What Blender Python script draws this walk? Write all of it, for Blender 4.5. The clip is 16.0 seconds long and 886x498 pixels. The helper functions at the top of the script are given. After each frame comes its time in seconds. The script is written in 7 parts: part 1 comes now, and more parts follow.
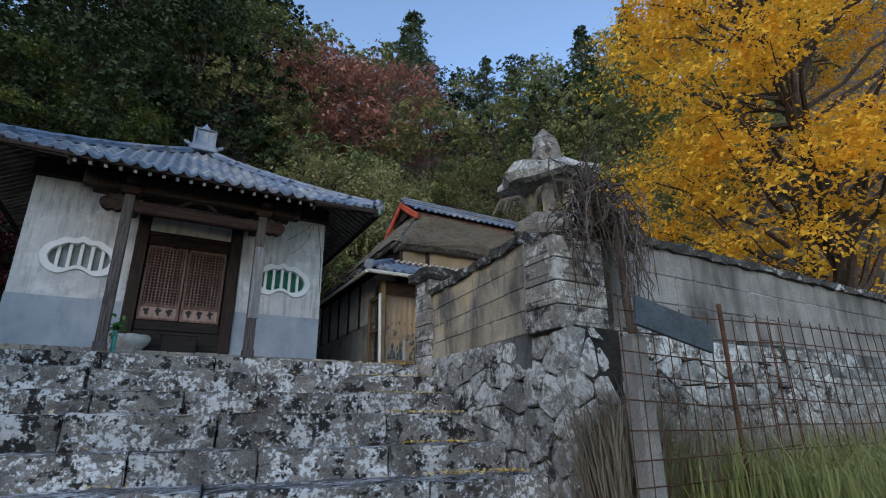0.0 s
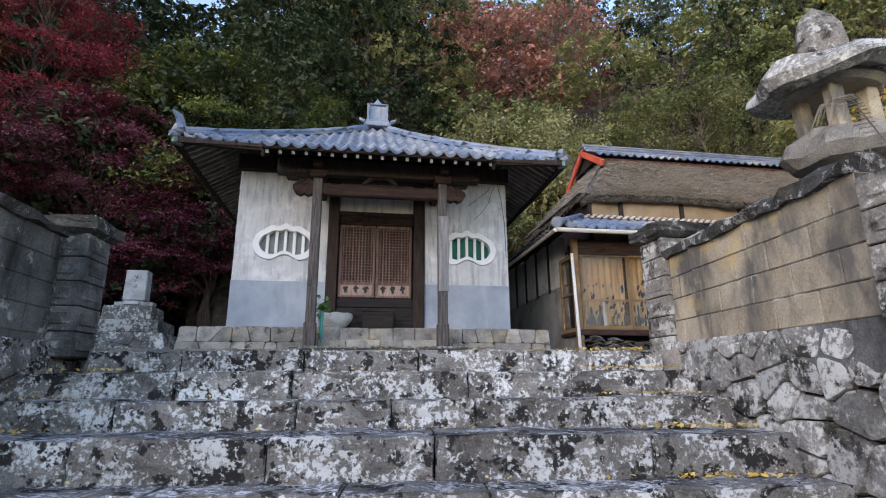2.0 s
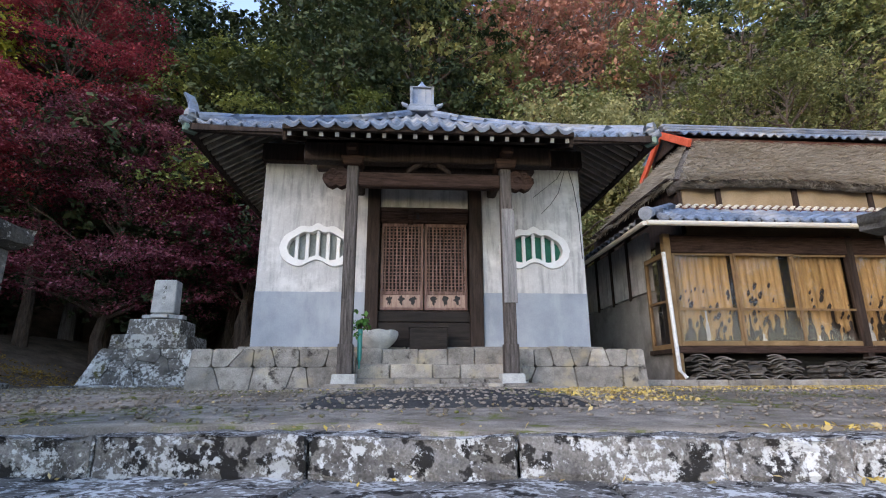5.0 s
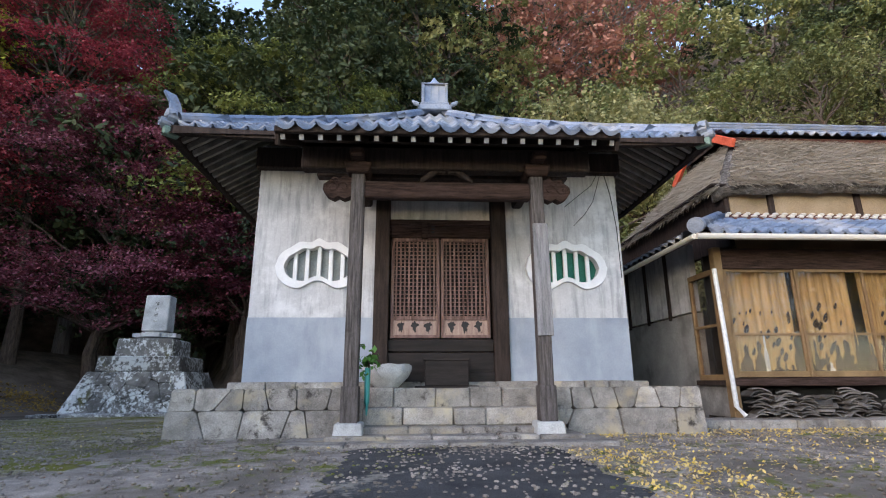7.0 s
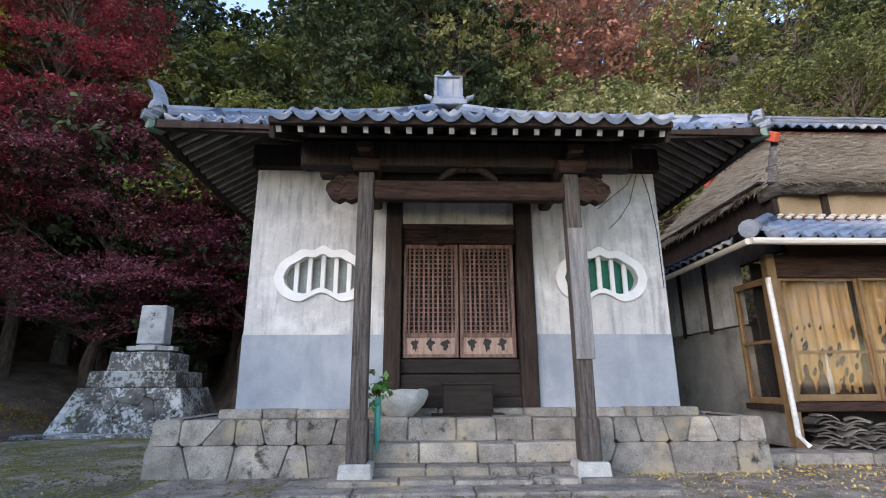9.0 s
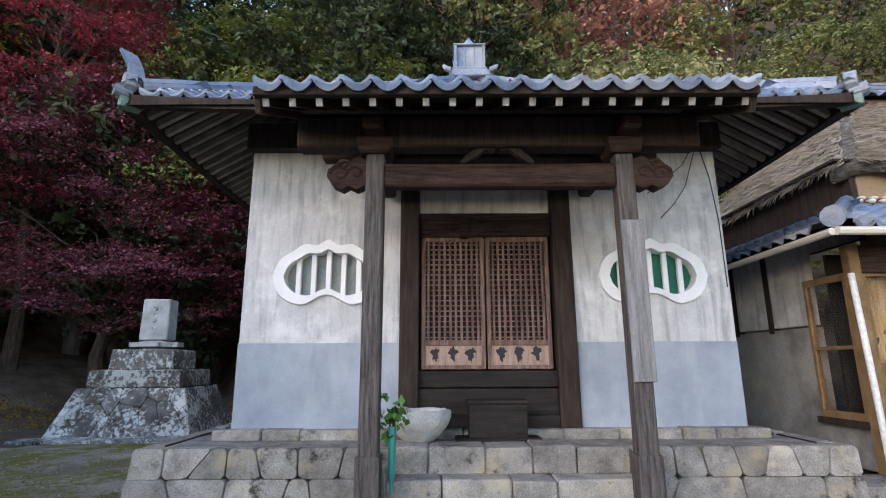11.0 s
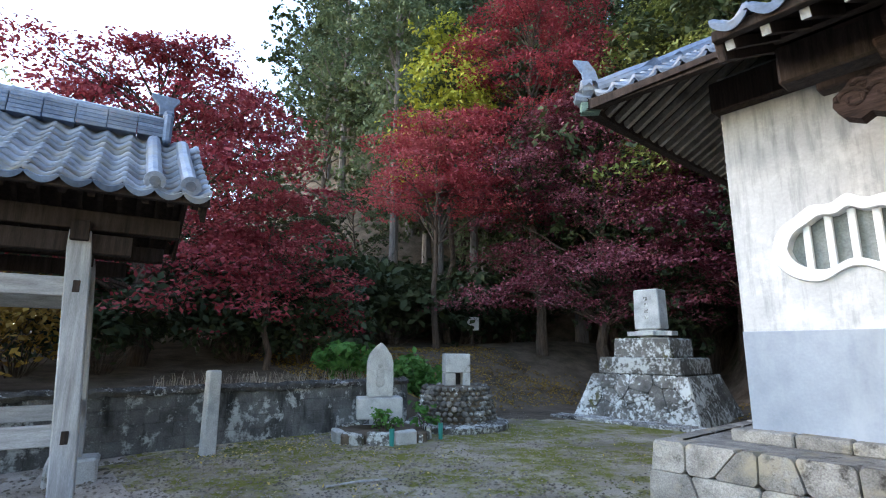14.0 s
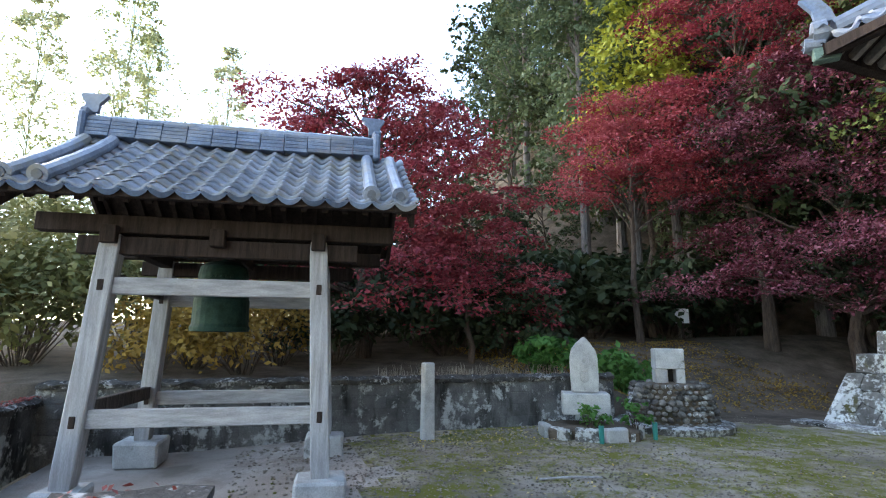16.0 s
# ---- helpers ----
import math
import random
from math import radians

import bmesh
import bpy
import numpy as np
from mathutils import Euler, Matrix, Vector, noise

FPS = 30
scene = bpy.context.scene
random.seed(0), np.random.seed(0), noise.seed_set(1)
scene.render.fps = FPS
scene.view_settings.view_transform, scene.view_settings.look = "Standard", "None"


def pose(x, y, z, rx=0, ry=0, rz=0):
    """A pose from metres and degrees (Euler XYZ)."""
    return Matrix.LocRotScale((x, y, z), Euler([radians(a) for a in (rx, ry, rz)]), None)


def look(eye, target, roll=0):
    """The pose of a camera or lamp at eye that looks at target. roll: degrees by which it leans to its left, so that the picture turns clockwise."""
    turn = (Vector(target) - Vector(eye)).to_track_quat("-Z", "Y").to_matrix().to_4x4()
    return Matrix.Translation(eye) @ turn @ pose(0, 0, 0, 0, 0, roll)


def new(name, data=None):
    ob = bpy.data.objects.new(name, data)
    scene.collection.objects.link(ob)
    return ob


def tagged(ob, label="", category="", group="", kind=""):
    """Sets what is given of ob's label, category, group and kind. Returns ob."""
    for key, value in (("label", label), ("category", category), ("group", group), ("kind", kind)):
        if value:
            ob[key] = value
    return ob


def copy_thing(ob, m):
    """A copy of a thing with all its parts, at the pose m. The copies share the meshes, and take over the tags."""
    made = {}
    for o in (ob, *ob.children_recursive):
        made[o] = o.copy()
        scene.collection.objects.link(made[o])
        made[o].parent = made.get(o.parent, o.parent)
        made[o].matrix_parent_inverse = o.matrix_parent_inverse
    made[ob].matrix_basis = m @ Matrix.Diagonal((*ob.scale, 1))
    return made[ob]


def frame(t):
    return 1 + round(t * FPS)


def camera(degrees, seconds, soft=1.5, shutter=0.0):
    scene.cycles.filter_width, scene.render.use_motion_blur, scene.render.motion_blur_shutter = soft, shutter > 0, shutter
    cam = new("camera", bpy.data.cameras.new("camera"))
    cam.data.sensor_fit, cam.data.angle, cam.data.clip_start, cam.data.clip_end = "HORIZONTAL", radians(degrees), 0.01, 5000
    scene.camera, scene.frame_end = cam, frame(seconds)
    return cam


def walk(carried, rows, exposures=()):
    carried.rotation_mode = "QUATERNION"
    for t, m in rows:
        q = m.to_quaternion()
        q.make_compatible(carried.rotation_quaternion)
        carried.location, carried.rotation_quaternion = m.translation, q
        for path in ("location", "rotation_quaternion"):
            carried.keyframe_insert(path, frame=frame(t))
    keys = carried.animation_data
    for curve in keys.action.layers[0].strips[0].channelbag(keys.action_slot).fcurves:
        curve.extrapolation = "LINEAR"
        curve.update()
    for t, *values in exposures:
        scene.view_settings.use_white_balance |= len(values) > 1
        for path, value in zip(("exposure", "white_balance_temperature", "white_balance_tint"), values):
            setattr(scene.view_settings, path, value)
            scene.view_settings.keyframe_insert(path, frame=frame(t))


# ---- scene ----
cam = camera(81.6, 16.0, 1.1)
METRES, EYE, TILT, LEAN, TURN = 7.6, 1.5, 0.0, 0.0, -29.1
ROWS = [
    (0.0, 0.0, 0.0, 0.0, 0.15, 18.82, 0.45),
    (0.5, -0.016, 0.0316, 0.0123, 7.75, 17.25, 0.45),
    (1.0, -0.0331, 0.0695, 0.0335, 13.6, 15.49, 0.35),
    (1.5, -0.0591, 0.101, 0.0458, 17.85, 14.71, 0.24),
    (2.0, -0.0725, 0.1372, 0.0552, 19.95, 14.22, 0.32),
    (2.5, -0.0849, 0.1709, 0.0794, 21.81, 14.09, 0.31),
    (3.0, -0.11, 0.2035, 0.0833, 23.36, 14.35, 0.21),
    (3.5, -0.1302, 0.2406, 0.1036, 24.46, 14.63, 0.21),
    (4.0, -0.1504, 0.2939, 0.1044, 24.66, 14.54, 0.28),
    (6.5, -0.276, 0.4673, 0.183, 25.85, 14.54, 0.22),
    (7.0, -0.2922, 0.5018, 0.2042, 26.0, 14.49, 0.29),
    (7.5, -0.3115, 0.5278, 0.2107, 26.51, 14.61, 0.24),
    (8.0, -0.336, 0.5522, 0.2359, 26.88, 14.7, 0.19),
    (8.5, -0.3498, 0.5764, 0.2381, 26.93, 14.84, 0.27),
    (11.0, -0.4341, 0.717, 0.3076, 28.99, 12.54, 0.26),
    (11.5, -0.4593, 0.7317, 0.3092, 35.18, 11.52, 0.15),
    (12.0, -0.4772, 0.7411, 0.3147, 43.16, 11.02, 0.27),
    (12.5, -0.4855, 0.7471, 0.3153, 57.45, 11.15, 0.23),
    (13.0, -0.4886, 0.7474, 0.3143, 66.9, 11.24, -0.04),
    (13.5, -0.4885, 0.7429, 0.3143, 73.38, 11.26, -0.2),
    (14.0, -0.4892, 0.7404, 0.3141, 79.32, 11.11, -0.19),
    (14.5, -0.4902, 0.7373, 0.3139, 84.46, 10.99, -0.27),
    (15.0, -0.4912, 0.7341, 0.3136, 89.69, 10.82, -0.29),
    (15.5, -0.4916, 0.7306, 0.3136, 94.86, 10.63, -0.29),
    (16.0, -0.4897, 0.7274, 0.3138, 100.55, 10.41, -0.31),
]
walk(cam, [(t, pose(0, 0, EYE, TILT, LEAN, TURN) @ pose(METRES * x, METRES * y, METRES * z, 90 + pitch, roll, yaw)) for t, x, y, z, yaw, pitch, roll in ROWS],
     exposures=[(0.0, 0.95, 5950, 12), (1.0, 1.45, 6250, 16), (2.0, 1.84, 6550, 20), (3.5, 1.99, 6700, 20), (8.5, 2.18, 6700, 20), (11.5, 2.13, 6700, 20), (12.5, 2.43, 6600, 17), (13.5, 2.72, 6650, 15), (16.0, 2.9, 6900, 15)])

# ---- world, sun, exposure ----
SUN_AZ, SUN_EL = 228.0, 20.0          # compass degrees clockwise from +y, elevation
world = bpy.data.worlds.new("sky")
scene.world = world
world.use_nodes = True
wn = world.node_tree.nodes
sky = wn.new("ShaderNodeTexSky")
sky.sky_type = "NISHITA"
sky.sun_disc = False
sky.sun_elevation, sky.sun_rotation = radians(SUN_EL), radians(SUN_AZ)
sky.air_density, sky.dust_density, sky.ozone_density = 1.0, 0.1, 0.5
wn["Background"].inputs["Strength"].default_value = 0.15
world.node_tree.links.new(sky.outputs[0], wn["Background"].inputs["Color"])
sun = new("sun", bpy.data.lights.new("sun", "SUN"))
sun.data.energy, sun.data.angle, sun.data.color = 0.65, radians(45), (1.0, 0.84, 0.68)
saz, sel = radians(SUN_AZ), radians(SUN_EL)
sun.matrix_world = look((0, 0, 30), (-math.sin(saz) * math.cos(sel), -math.cos(saz) * math.cos(sel), 30 - math.sin(sel)))


# ---- materials ----
def ramp(nt, fac, stops):
    r = nt.nodes.new("ShaderNodeValToRGB")
    e = r.color_ramp.elements
    while len(e) < len(stops):
        e.new(0.5)
    for k, (p, c) in zip(e, stops):
        k.position, k.color = p, (*c, 1) if len(c) == 3 else c
    nt.links.new(fac, r.inputs[0])
    return r.outputs[0]


def mixc(nt, fac, a, b, mode="MIX"):
    m = nt.nodes.new("ShaderNodeMix")
    m.data_type, m.blend_type = "RGBA", mode
    for sock, v in ((0, fac), (6, a), (7, b)):
        if hasattr(v, "node"):
            nt.links.new(v, m.inputs[sock])
        elif sock:
            m.inputs[sock].default_value = (*v, 1)
        else:
            m.inputs[0].default_value = v
    return m.outputs[2]


def tex(nt, scale, detail=4.0, rough=0.6, stretch=(1, 1, 1), offset=None):
    g = nt.nodes.new("ShaderNodeNewGeometry")
    mp = nt.nodes.new("ShaderNodeMapping")
    mp.inputs["Scale"].default_value = stretch
    nt.links.new(g.outputs["Position"], mp.inputs[0])
    n = nt.nodes.new("ShaderNodeTexNoise")
    n.inputs["Scale"].default_value, n.inputs["Detail"].default_value, n.inputs["Roughness"].default_value = scale, detail, rough
    nt.links.new(mp.outputs[0], n.inputs["Vector"])
    return n.outputs["Fac"]


def surf(name, dark, light, scale=3.0, fine=40.0, rough=0.85, bump=0.3, patch=None, patch_scale=5.0, patch_at=(0.5, 0.58),
         stain=None, stain_scale=1.0, stain_at=(0.5, 0.65), stretch=(1, 1, 1), vary=0.0, metal=0.0, island=False, stain_stretch=(1, 1, 1), spec=0.12, grain=0.55):
    """A worn surface: colour at two scales, an optional second growth (patch), a broad stain, fine relief."""
    m = bpy.data.materials.new(name)
    m.use_nodes = True
    nt = m.node_tree
    b = nt.nodes["Principled BSDF"]
    col = ramp(nt, tex(nt, scale, 5, 0.65, stretch), [(0.3, dark), (0.7, light)])
    f = tex(nt, fine, 3, 0.6, stretch)
    col = mixc(nt, grain, col, ramp(nt, f, [(0.3, (0.55, 0.55, 0.55)), (0.7, (1.25, 1.25, 1.25))]), "MULTIPLY")
    if stain:
        col = mixc(nt, ramp(nt, tex(nt, stain_scale, 5, 0.6, stain_stretch), [(stain_at[0], (0, 0, 0)), (stain_at[1], (1, 1, 1))]), col, stain)
    if patch:
        pf = ramp(nt, mixc(nt, 0.38, tex(nt, patch_scale, 8, 0.72), tex(nt, patch_scale * 0.17, 3, 0.6)), [(patch_at[0], (0, 0, 0)), (patch_at[1], (1, 1, 1))])
        col = mixc(nt, pf, col, patch)
    if vary:
        o = nt.nodes.new("ShaderNodeNewGeometry" if island else "ShaderNodeObjectInfo")
        r = o.outputs["Random Per Island" if island else "Random"]
        col = mixc(nt, 1.0, col, ramp(nt, r, [(0, (1 - vary,) * 3), (1, (1 + vary,) * 3)]), "MULTIPLY")
    nt.links.new(col, b.inputs["Base Color"])
    b.inputs["Roughness"].default_value, b.inputs["Metallic"].default_value = rough, metal
    b.inputs["Specular IOR Level"].default_value = spec
    if bump:
        bn = nt.nodes.new("ShaderNodeBump")
        bn.inputs["Strength"].default_value, bn.inputs["Distance"].default_value = bump, 0.02
        h = mixc(nt, 0.4, tex(nt, scale * 4, 6, 0.7, stretch), f)
        nt.links.new(h, bn.inputs["Height"])
        nt.links.new(bn.outputs[0], b.inputs["Normal"])
    return m


def foliage(name, stops, clump_scale=0.5, glow=0.35):
    """Leaves: colour varies leaf by leaf, clump by clump and tree by tree; some light passes through."""
    m = bpy.data.materials.new(name)
    m.use_nodes = True
    nt = m.node_tree
    b = nt.nodes["Principled BSDF"]
    g = nt.nodes.new("ShaderNodeNewGeometry")
    oi = nt.nodes.new("ShaderNodeObjectInfo")
    n = tex(nt, clump_scale, 3, 0.6)
    mx = nt.nodes.new("ShaderNodeMath")
    mx.operation = "MULTIPLY_ADD"
    nt.links.new(g.outputs["Random Per Island"], mx.inputs[0])
    mx.inputs[1].default_value = 0.3
    nt.links.new(n, mx.inputs[2])
    mo = nt.nodes.new("ShaderNodeMath")
    mo.operation = "MULTIPLY_ADD"
    nt.links.new(oi.outputs["Random"], mo.inputs[0])
    mo.inputs[1].default_value = 0.3
    nt.links.new(mx.outputs[0], mo.inputs[2])
    k = len(stops) - 1
    col = ramp(nt, mo.outputs[0], [(0.36 + 0.66 * i / k, c) for i, c in enumerate(stops)])
    nt.links.new(col, b.inputs["Base Color"])
    b.inputs["Roughness"].default_value = 0.65
    b.inputs["Specular IOR Level"].default_value = 0.25
    tr = nt.nodes.new("ShaderNodeBsdfTranslucent")
    nt.links.new(col, tr.inputs[0])
    ms = nt.nodes.new("ShaderNodeMixShader")
    ms.inputs[0].default_value = glow
    nt.links.new(b.outputs[0], ms.inputs[1])
    nt.links.new(tr.outputs[0], ms.inputs[2])
    nt.links.new(ms.outputs[0], nt.nodes["Material Output"].inputs[0])
    return m


def plain(name, col, rough=0.5, metal=0.0, emit=0.0):
    m = bpy.data.materials.new(name)
    m.use_nodes = True
    b = m.node_tree.nodes["Principled BSDF"]
    b.inputs["Base Color"].default_value, b.inputs["Roughness"].default_value, b.inputs["Metallic"].default_value = (*col, 1), rough, metal
    return m


M = {}
M["earth"] = surf("packed_earth", (0.12, 0.103, 0.085), (0.43, 0.38, 0.32), 3.2, 90, 0.95, 1.0, grain=0.9, patch=(0.12, 0.13, 0.035), patch_scale=4.5, patch_at=(0.53, 0.59), stain=(0.14, 0.12, 0.095), stain_scale=0.45)
M["pale_earth"] = surf("pale_trodden_earth", (0.27, 0.235, 0.2), (0.54, 0.485, 0.43), 1.6, 90, 0.95, 1.0, grain=0.85, stain=(0.2, 0.175, 0.145), stain_scale=0.8)
M["mossy_earth"] = surf("mossy_packed_earth", (0.26, 0.22, 0.17), (0.52, 0.455, 0.37), 1.6, 110, 0.95, 1.0, grain=0.9, patch=(0.15, 0.145, 0.032), patch_scale=3.2, patch_at=(0.44, 0.54), stain=(0.14, 0.12, 0.09), stain_scale=0.5)
M["forest_floor"] = surf("leaf_litter_soil", (0.05, 0.04, 0.029), (0.17, 0.135, 0.1), 1.5, 40, 0.95, 0.8, patch=(0.05, 0.055, 0.025), patch_scale=1.2, patch_at=(0.56, 0.66))
M["step_stone"] = surf("lichened_step_stone", (0.07, 0.064, 0.058), (0.34, 0.32, 0.295), 4.0, 80, 0.9, 1.0, grain=0.9, patch=(0.56, 0.565, 0.555), patch_scale=28, patch_at=(0.515, 0.56), stain=(0.03, 0.028, 0.026), stain_scale=8.0, stain_at=(0.52, 0.57), vary=0.22)
M["rubble"] = surf("lichened_rubble_stone", (0.11, 0.105, 0.095), (0.33, 0.32, 0.295), 2.5, 45, 0.9, 1.0, grain=0.75, patch=(0.48, 0.48, 0.45), patch_scale=22, patch_at=(0.49, 0.55), stain=(0.04, 0.038, 0.032), stain_scale=4.0, stain_at=(0.52, 0.62), vary=0.3)
M["plinth_stone"] = surf("granite_plinth_stone", (0.15, 0.138, 0.122), (0.4, 0.37, 0.325), 3.4, 70, 0.88, 1.0, grain=0.8, patch=(0.06, 0.053, 0.045), patch_scale=6.5, patch_at=(0.55, 0.63), stain=(0.36, 0.31, 0.22), stain_scale=1.9, stain_at=(0.54, 0.66), vary=0.24)
M["tomb_stone"] = surf("weathered_monument_stone", (0.3, 0.305, 0.29), (0.54, 0.545, 0.52), 3.0, 70, 0.85, 0.3, patch=(0.12, 0.12, 0.1), patch_scale=7, patch_at=(0.58, 0.66), vary=0.1)
M["lichen_base"] = surf("mossy_spotted_stone", (0.06, 0.058, 0.05), (0.2, 0.19, 0.17), 3.0, 50, 0.9, 0.6, patch=(0.5, 0.51, 0.48), patch_scale=11, patch_at=(0.49, 0.55), stain=(0.09, 0.085, 0.03), stain_scale=2.0, stain_at=(0.6, 0.7), vary=0.2)
M["pebble"] = surf("river_pebble", (0.05, 0.047, 0.042), (0.24, 0.225, 0.2), 2.0, 45, 0.9, 0.6, patch=(0.45, 0.45, 0.42), patch_scale=9, patch_at=(0.55, 0.62), vary=0.55)
M["mortar"] = surf("dark_joint_earth", (0.015, 0.014, 0.013), (0.045, 0.042, 0.038), 5, 40, 0.95, 0.5)
M["block"] = surf("aged_concrete_block", (0.17, 0.16, 0.145), (0.34, 0.32, 0.29), 1.6, 60, 0.9, 0.3, patch=(0.46, 0.43, 0.38), patch_scale=3.2, patch_at=(0.6, 0.72), stain=(0.09, 0.085, 0.075), stain_scale=1.8, stain_at=(0.48, 0.66), stain_stretch=(1.3, 1.3, 0.3), vary=0.1)
M["block_dark"] = surf("mouldy_concrete_block", (0.06, 0.06, 0.058), (0.2, 0.2, 0.19), 1.6, 60, 0.92, 0.5, grain=0.8, patch=(0.4, 0.41, 0.39), patch_scale=5.0, patch_at=(0.52, 0.58), stain=(0.03, 0.03, 0.027), stain_scale=1.8, stain_at=(0.5, 0.64), stain_stretch=(1.2, 1.2, 0.35), vary=0.12)
M["block_yellow"] = surf("yellowed_concrete_block", (0.27, 0.225, 0.16), (0.48, 0.41, 0.3), 2.2, 60, 0.9, 0.4, stain=(0.13, 0.118, 0.1), stain_scale=2.6, stain_at=(0.47, 0.64), stain_stretch=(1.2, 1.2, 0.5), patch=(0.5, 0.35, 0.12), patch_scale=3.2, patch_at=(0.53, 0.66), vary=0.12)
M["cap_moss"] = surf("black_mossy_capstone", (0.025, 0.024, 0.022), (0.11, 0.105, 0.095), 4, 50, 0.95, 1.0, grain=0.8, patch=(0.36, 0.36, 0.34), patch_scale=14, patch_at=(0.54, 0.6), vary=0.1)
M["pillar_block"] = surf("rough_lichened_block", (0.14, 0.128, 0.11), (0.38, 0.35, 0.305), 4.5, 50, 0.92, 1.0, grain=0.8, patch=(0.46, 0.45, 0.42), patch_scale=14, patch_at=(0.52, 0.57), stain=(0.045, 0.042, 0.038), stain_scale=4.5, stain_at=(0.49, 0.6), vary=0.2)
M["pillar_dark"] = surf("rough_blackened_block", (0.04, 0.04, 0.04), (0.2, 0.197, 0.19), 4.5, 50, 0.92, 1.0, grain=0.8, patch=(0.38, 0.39, 0.38), patch_scale=9, patch_at=(0.53, 0.6), vary=0.2)
M["plaster"] = surf("white_lime_plaster", (0.44, 0.438, 0.435), (0.6, 0.597, 0.59), 2.2, 30, 0.9, 0.05, stain=(0.2, 0.2, 0.205), stain_scale=3.4, stain_at=(0.48, 0.78), stain_stretch=(2.4, 2.4, 0.3), grain=0.2, patch=(0.72, 0.715, 0.7), patch_scale=2.2, patch_at=(0.52, 0.7))
M["plaster_white"] = surf("fresh_white_plaster", (0.68, 0.68, 0.675), (0.8, 0.8, 0.795), 2, 30, 0.8, 0.03, grain=0.1)
M["dado"] = surf("grey_mortar_dado", (0.24, 0.272, 0.315), (0.35, 0.385, 0.43), 1.4, 35, 0.85, 0.03, grain=0.15, stain=(0.42, 0.45, 0.48), stain_scale=1.5, stain_at=(0.5, 0.8), stain_stretch=(1.5, 1.5, 0.5))
M["timber"] = surf("dark_weathered_timber", (0.02, 0.0145, 0.012), (0.06, 0.043, 0.036), 3, 40, 0.8, 0.5, stretch=(6, 6, 0.6), patch=(0.12, 0.1, 0.085), patch_scale=4, patch_at=(0.62, 0.78))
M["timber_h"] = surf("dark_weathered_beam", (0.018, 0.011, 0.009), (0.085, 0.052, 0.042), 5, 60, 0.85, 0.8, grain=0.8, stretch=(0.6, 6, 6))
M["post_wood"] = surf("weathered_grey_post", (0.035, 0.03, 0.027), (0.17, 0.15, 0.14), 5, 60, 0.9, 0.8, grain=0.8, stretch=(7, 7, 0.5), patch=(0.035, 0.028, 0.024), patch_scale=2.5, patch_at=(0.58, 0.68))
M["silver_wood"] = surf("silvered_bare_timber", (0.24, 0.235, 0.23), (0.46, 0.455, 0.45), 2.5, 50, 0.85, 0.4, stretch=(7, 7, 0.5), patch=(0.15, 0.13, 0.11), patch_scale=2, patch_at=(0.62, 0.75))
M["silver_wood_h"] = surf("silvered_bare_rail", (0.24, 0.235, 0.23), (0.46, 0.455, 0.45), 2.5, 50, 0.85, 0.4, stretch=(7, 0.5, 7), patch=(0.15, 0.13, 0.11), patch_scale=2, patch_at=(0.62, 0.75))
M["door_wood"] = surf("red_brown_lattice_wood", (0.09, 0.052, 0.043), (0.32, 0.205, 0.17), 4, 60, 0.8, 0.5, grain=0.7, stretch=(6, 6, 0.7), vary=0.22)
M["door_board"] = surf("faded_pinkish_board", (0.26, 0.17, 0.135), (0.46, 0.33, 0.27), 4, 60, 0.8, 0.4, stretch=(6, 6, 0.7), patch=(0.045, 0.03, 0.024), patch_scale=9, patch_at=(0.57, 0.63))
M["black_wood"] = surf("black_stained_board", (0.012, 0.01, 0.009), (0.04, 0.032, 0.028), 3, 60, 0.6, 0.3, stretch=(0.6, 6, 6))
M["tile"] = surf("blue_grey_glazed_roof_tile", (0.055, 0.085, 0.145), (0.15, 0.205, 0.3), 2.5, 30, 0.45, 0.15, stain=(0.32, 0.32, 0.32), stain_scale=0.8, stain_at=(0.48, 0.7), patch=(0.1, 0.1, 0.09), patch_scale=6, patch_at=(0.6, 0.7), vary=0.3, island=True, spec=0.6)
M["tile_piece"] = surf("blue_grey_single_roof_tile", (0.055, 0.085, 0.145), (0.15, 0.205, 0.3), 2.5, 30, 0.45, 0.15, stain=(0.3, 0.3, 0.3), stain_scale=0.8, stain_at=(0.48, 0.7), patch=(0.1, 0.1, 0.09), patch_scale=6, patch_at=(0.6, 0.7), vary=0.3, spec=0.6)
M["tile_grey"] = surf("silver_grey_roof_tile", (0.1, 0.125, 0.165), (0.28, 0.31, 0.365), 2.5, 30, 0.38, 0.15, stain=(0.2, 0.19, 0.16), stain_scale=2.2, stain_at=(0.5, 0.66), vary=0.3, island=True, spec=0.6)
M["tile_grey_piece"] = surf("silver_grey_single_roof_tile", (0.1, 0.125, 0.165), (0.28, 0.31, 0.365), 2.5, 30, 0.38, 0.15, stain=(0.2, 0.19, 0.16), stain_scale=2.2, stain_at=(0.5, 0.66), vary=0.3, spec=0.6)
M["thatch"] = surf("aged_grey_thatch", (0.03, 0.026, 0.022), (0.22, 0.195, 0.17), 7, 90, 0.95, 1.0, grain=0.95, stretch=(1, 1, 4), patch=(0.33, 0.31, 0.28), patch_scale=14, patch_at=(0.53, 0.64), stain=(0.06, 0.052, 0.042), stain_scale=3.0, stain_stretch=(0.6, 0.6, 5))
M["old_tile"] = surf("earth_stained_old_tile", (0.05, 0.045, 0.04), (0.2, 0.185, 0.165), 3, 50, 0.9, 0.6, grain=0.7, vary=0.45)
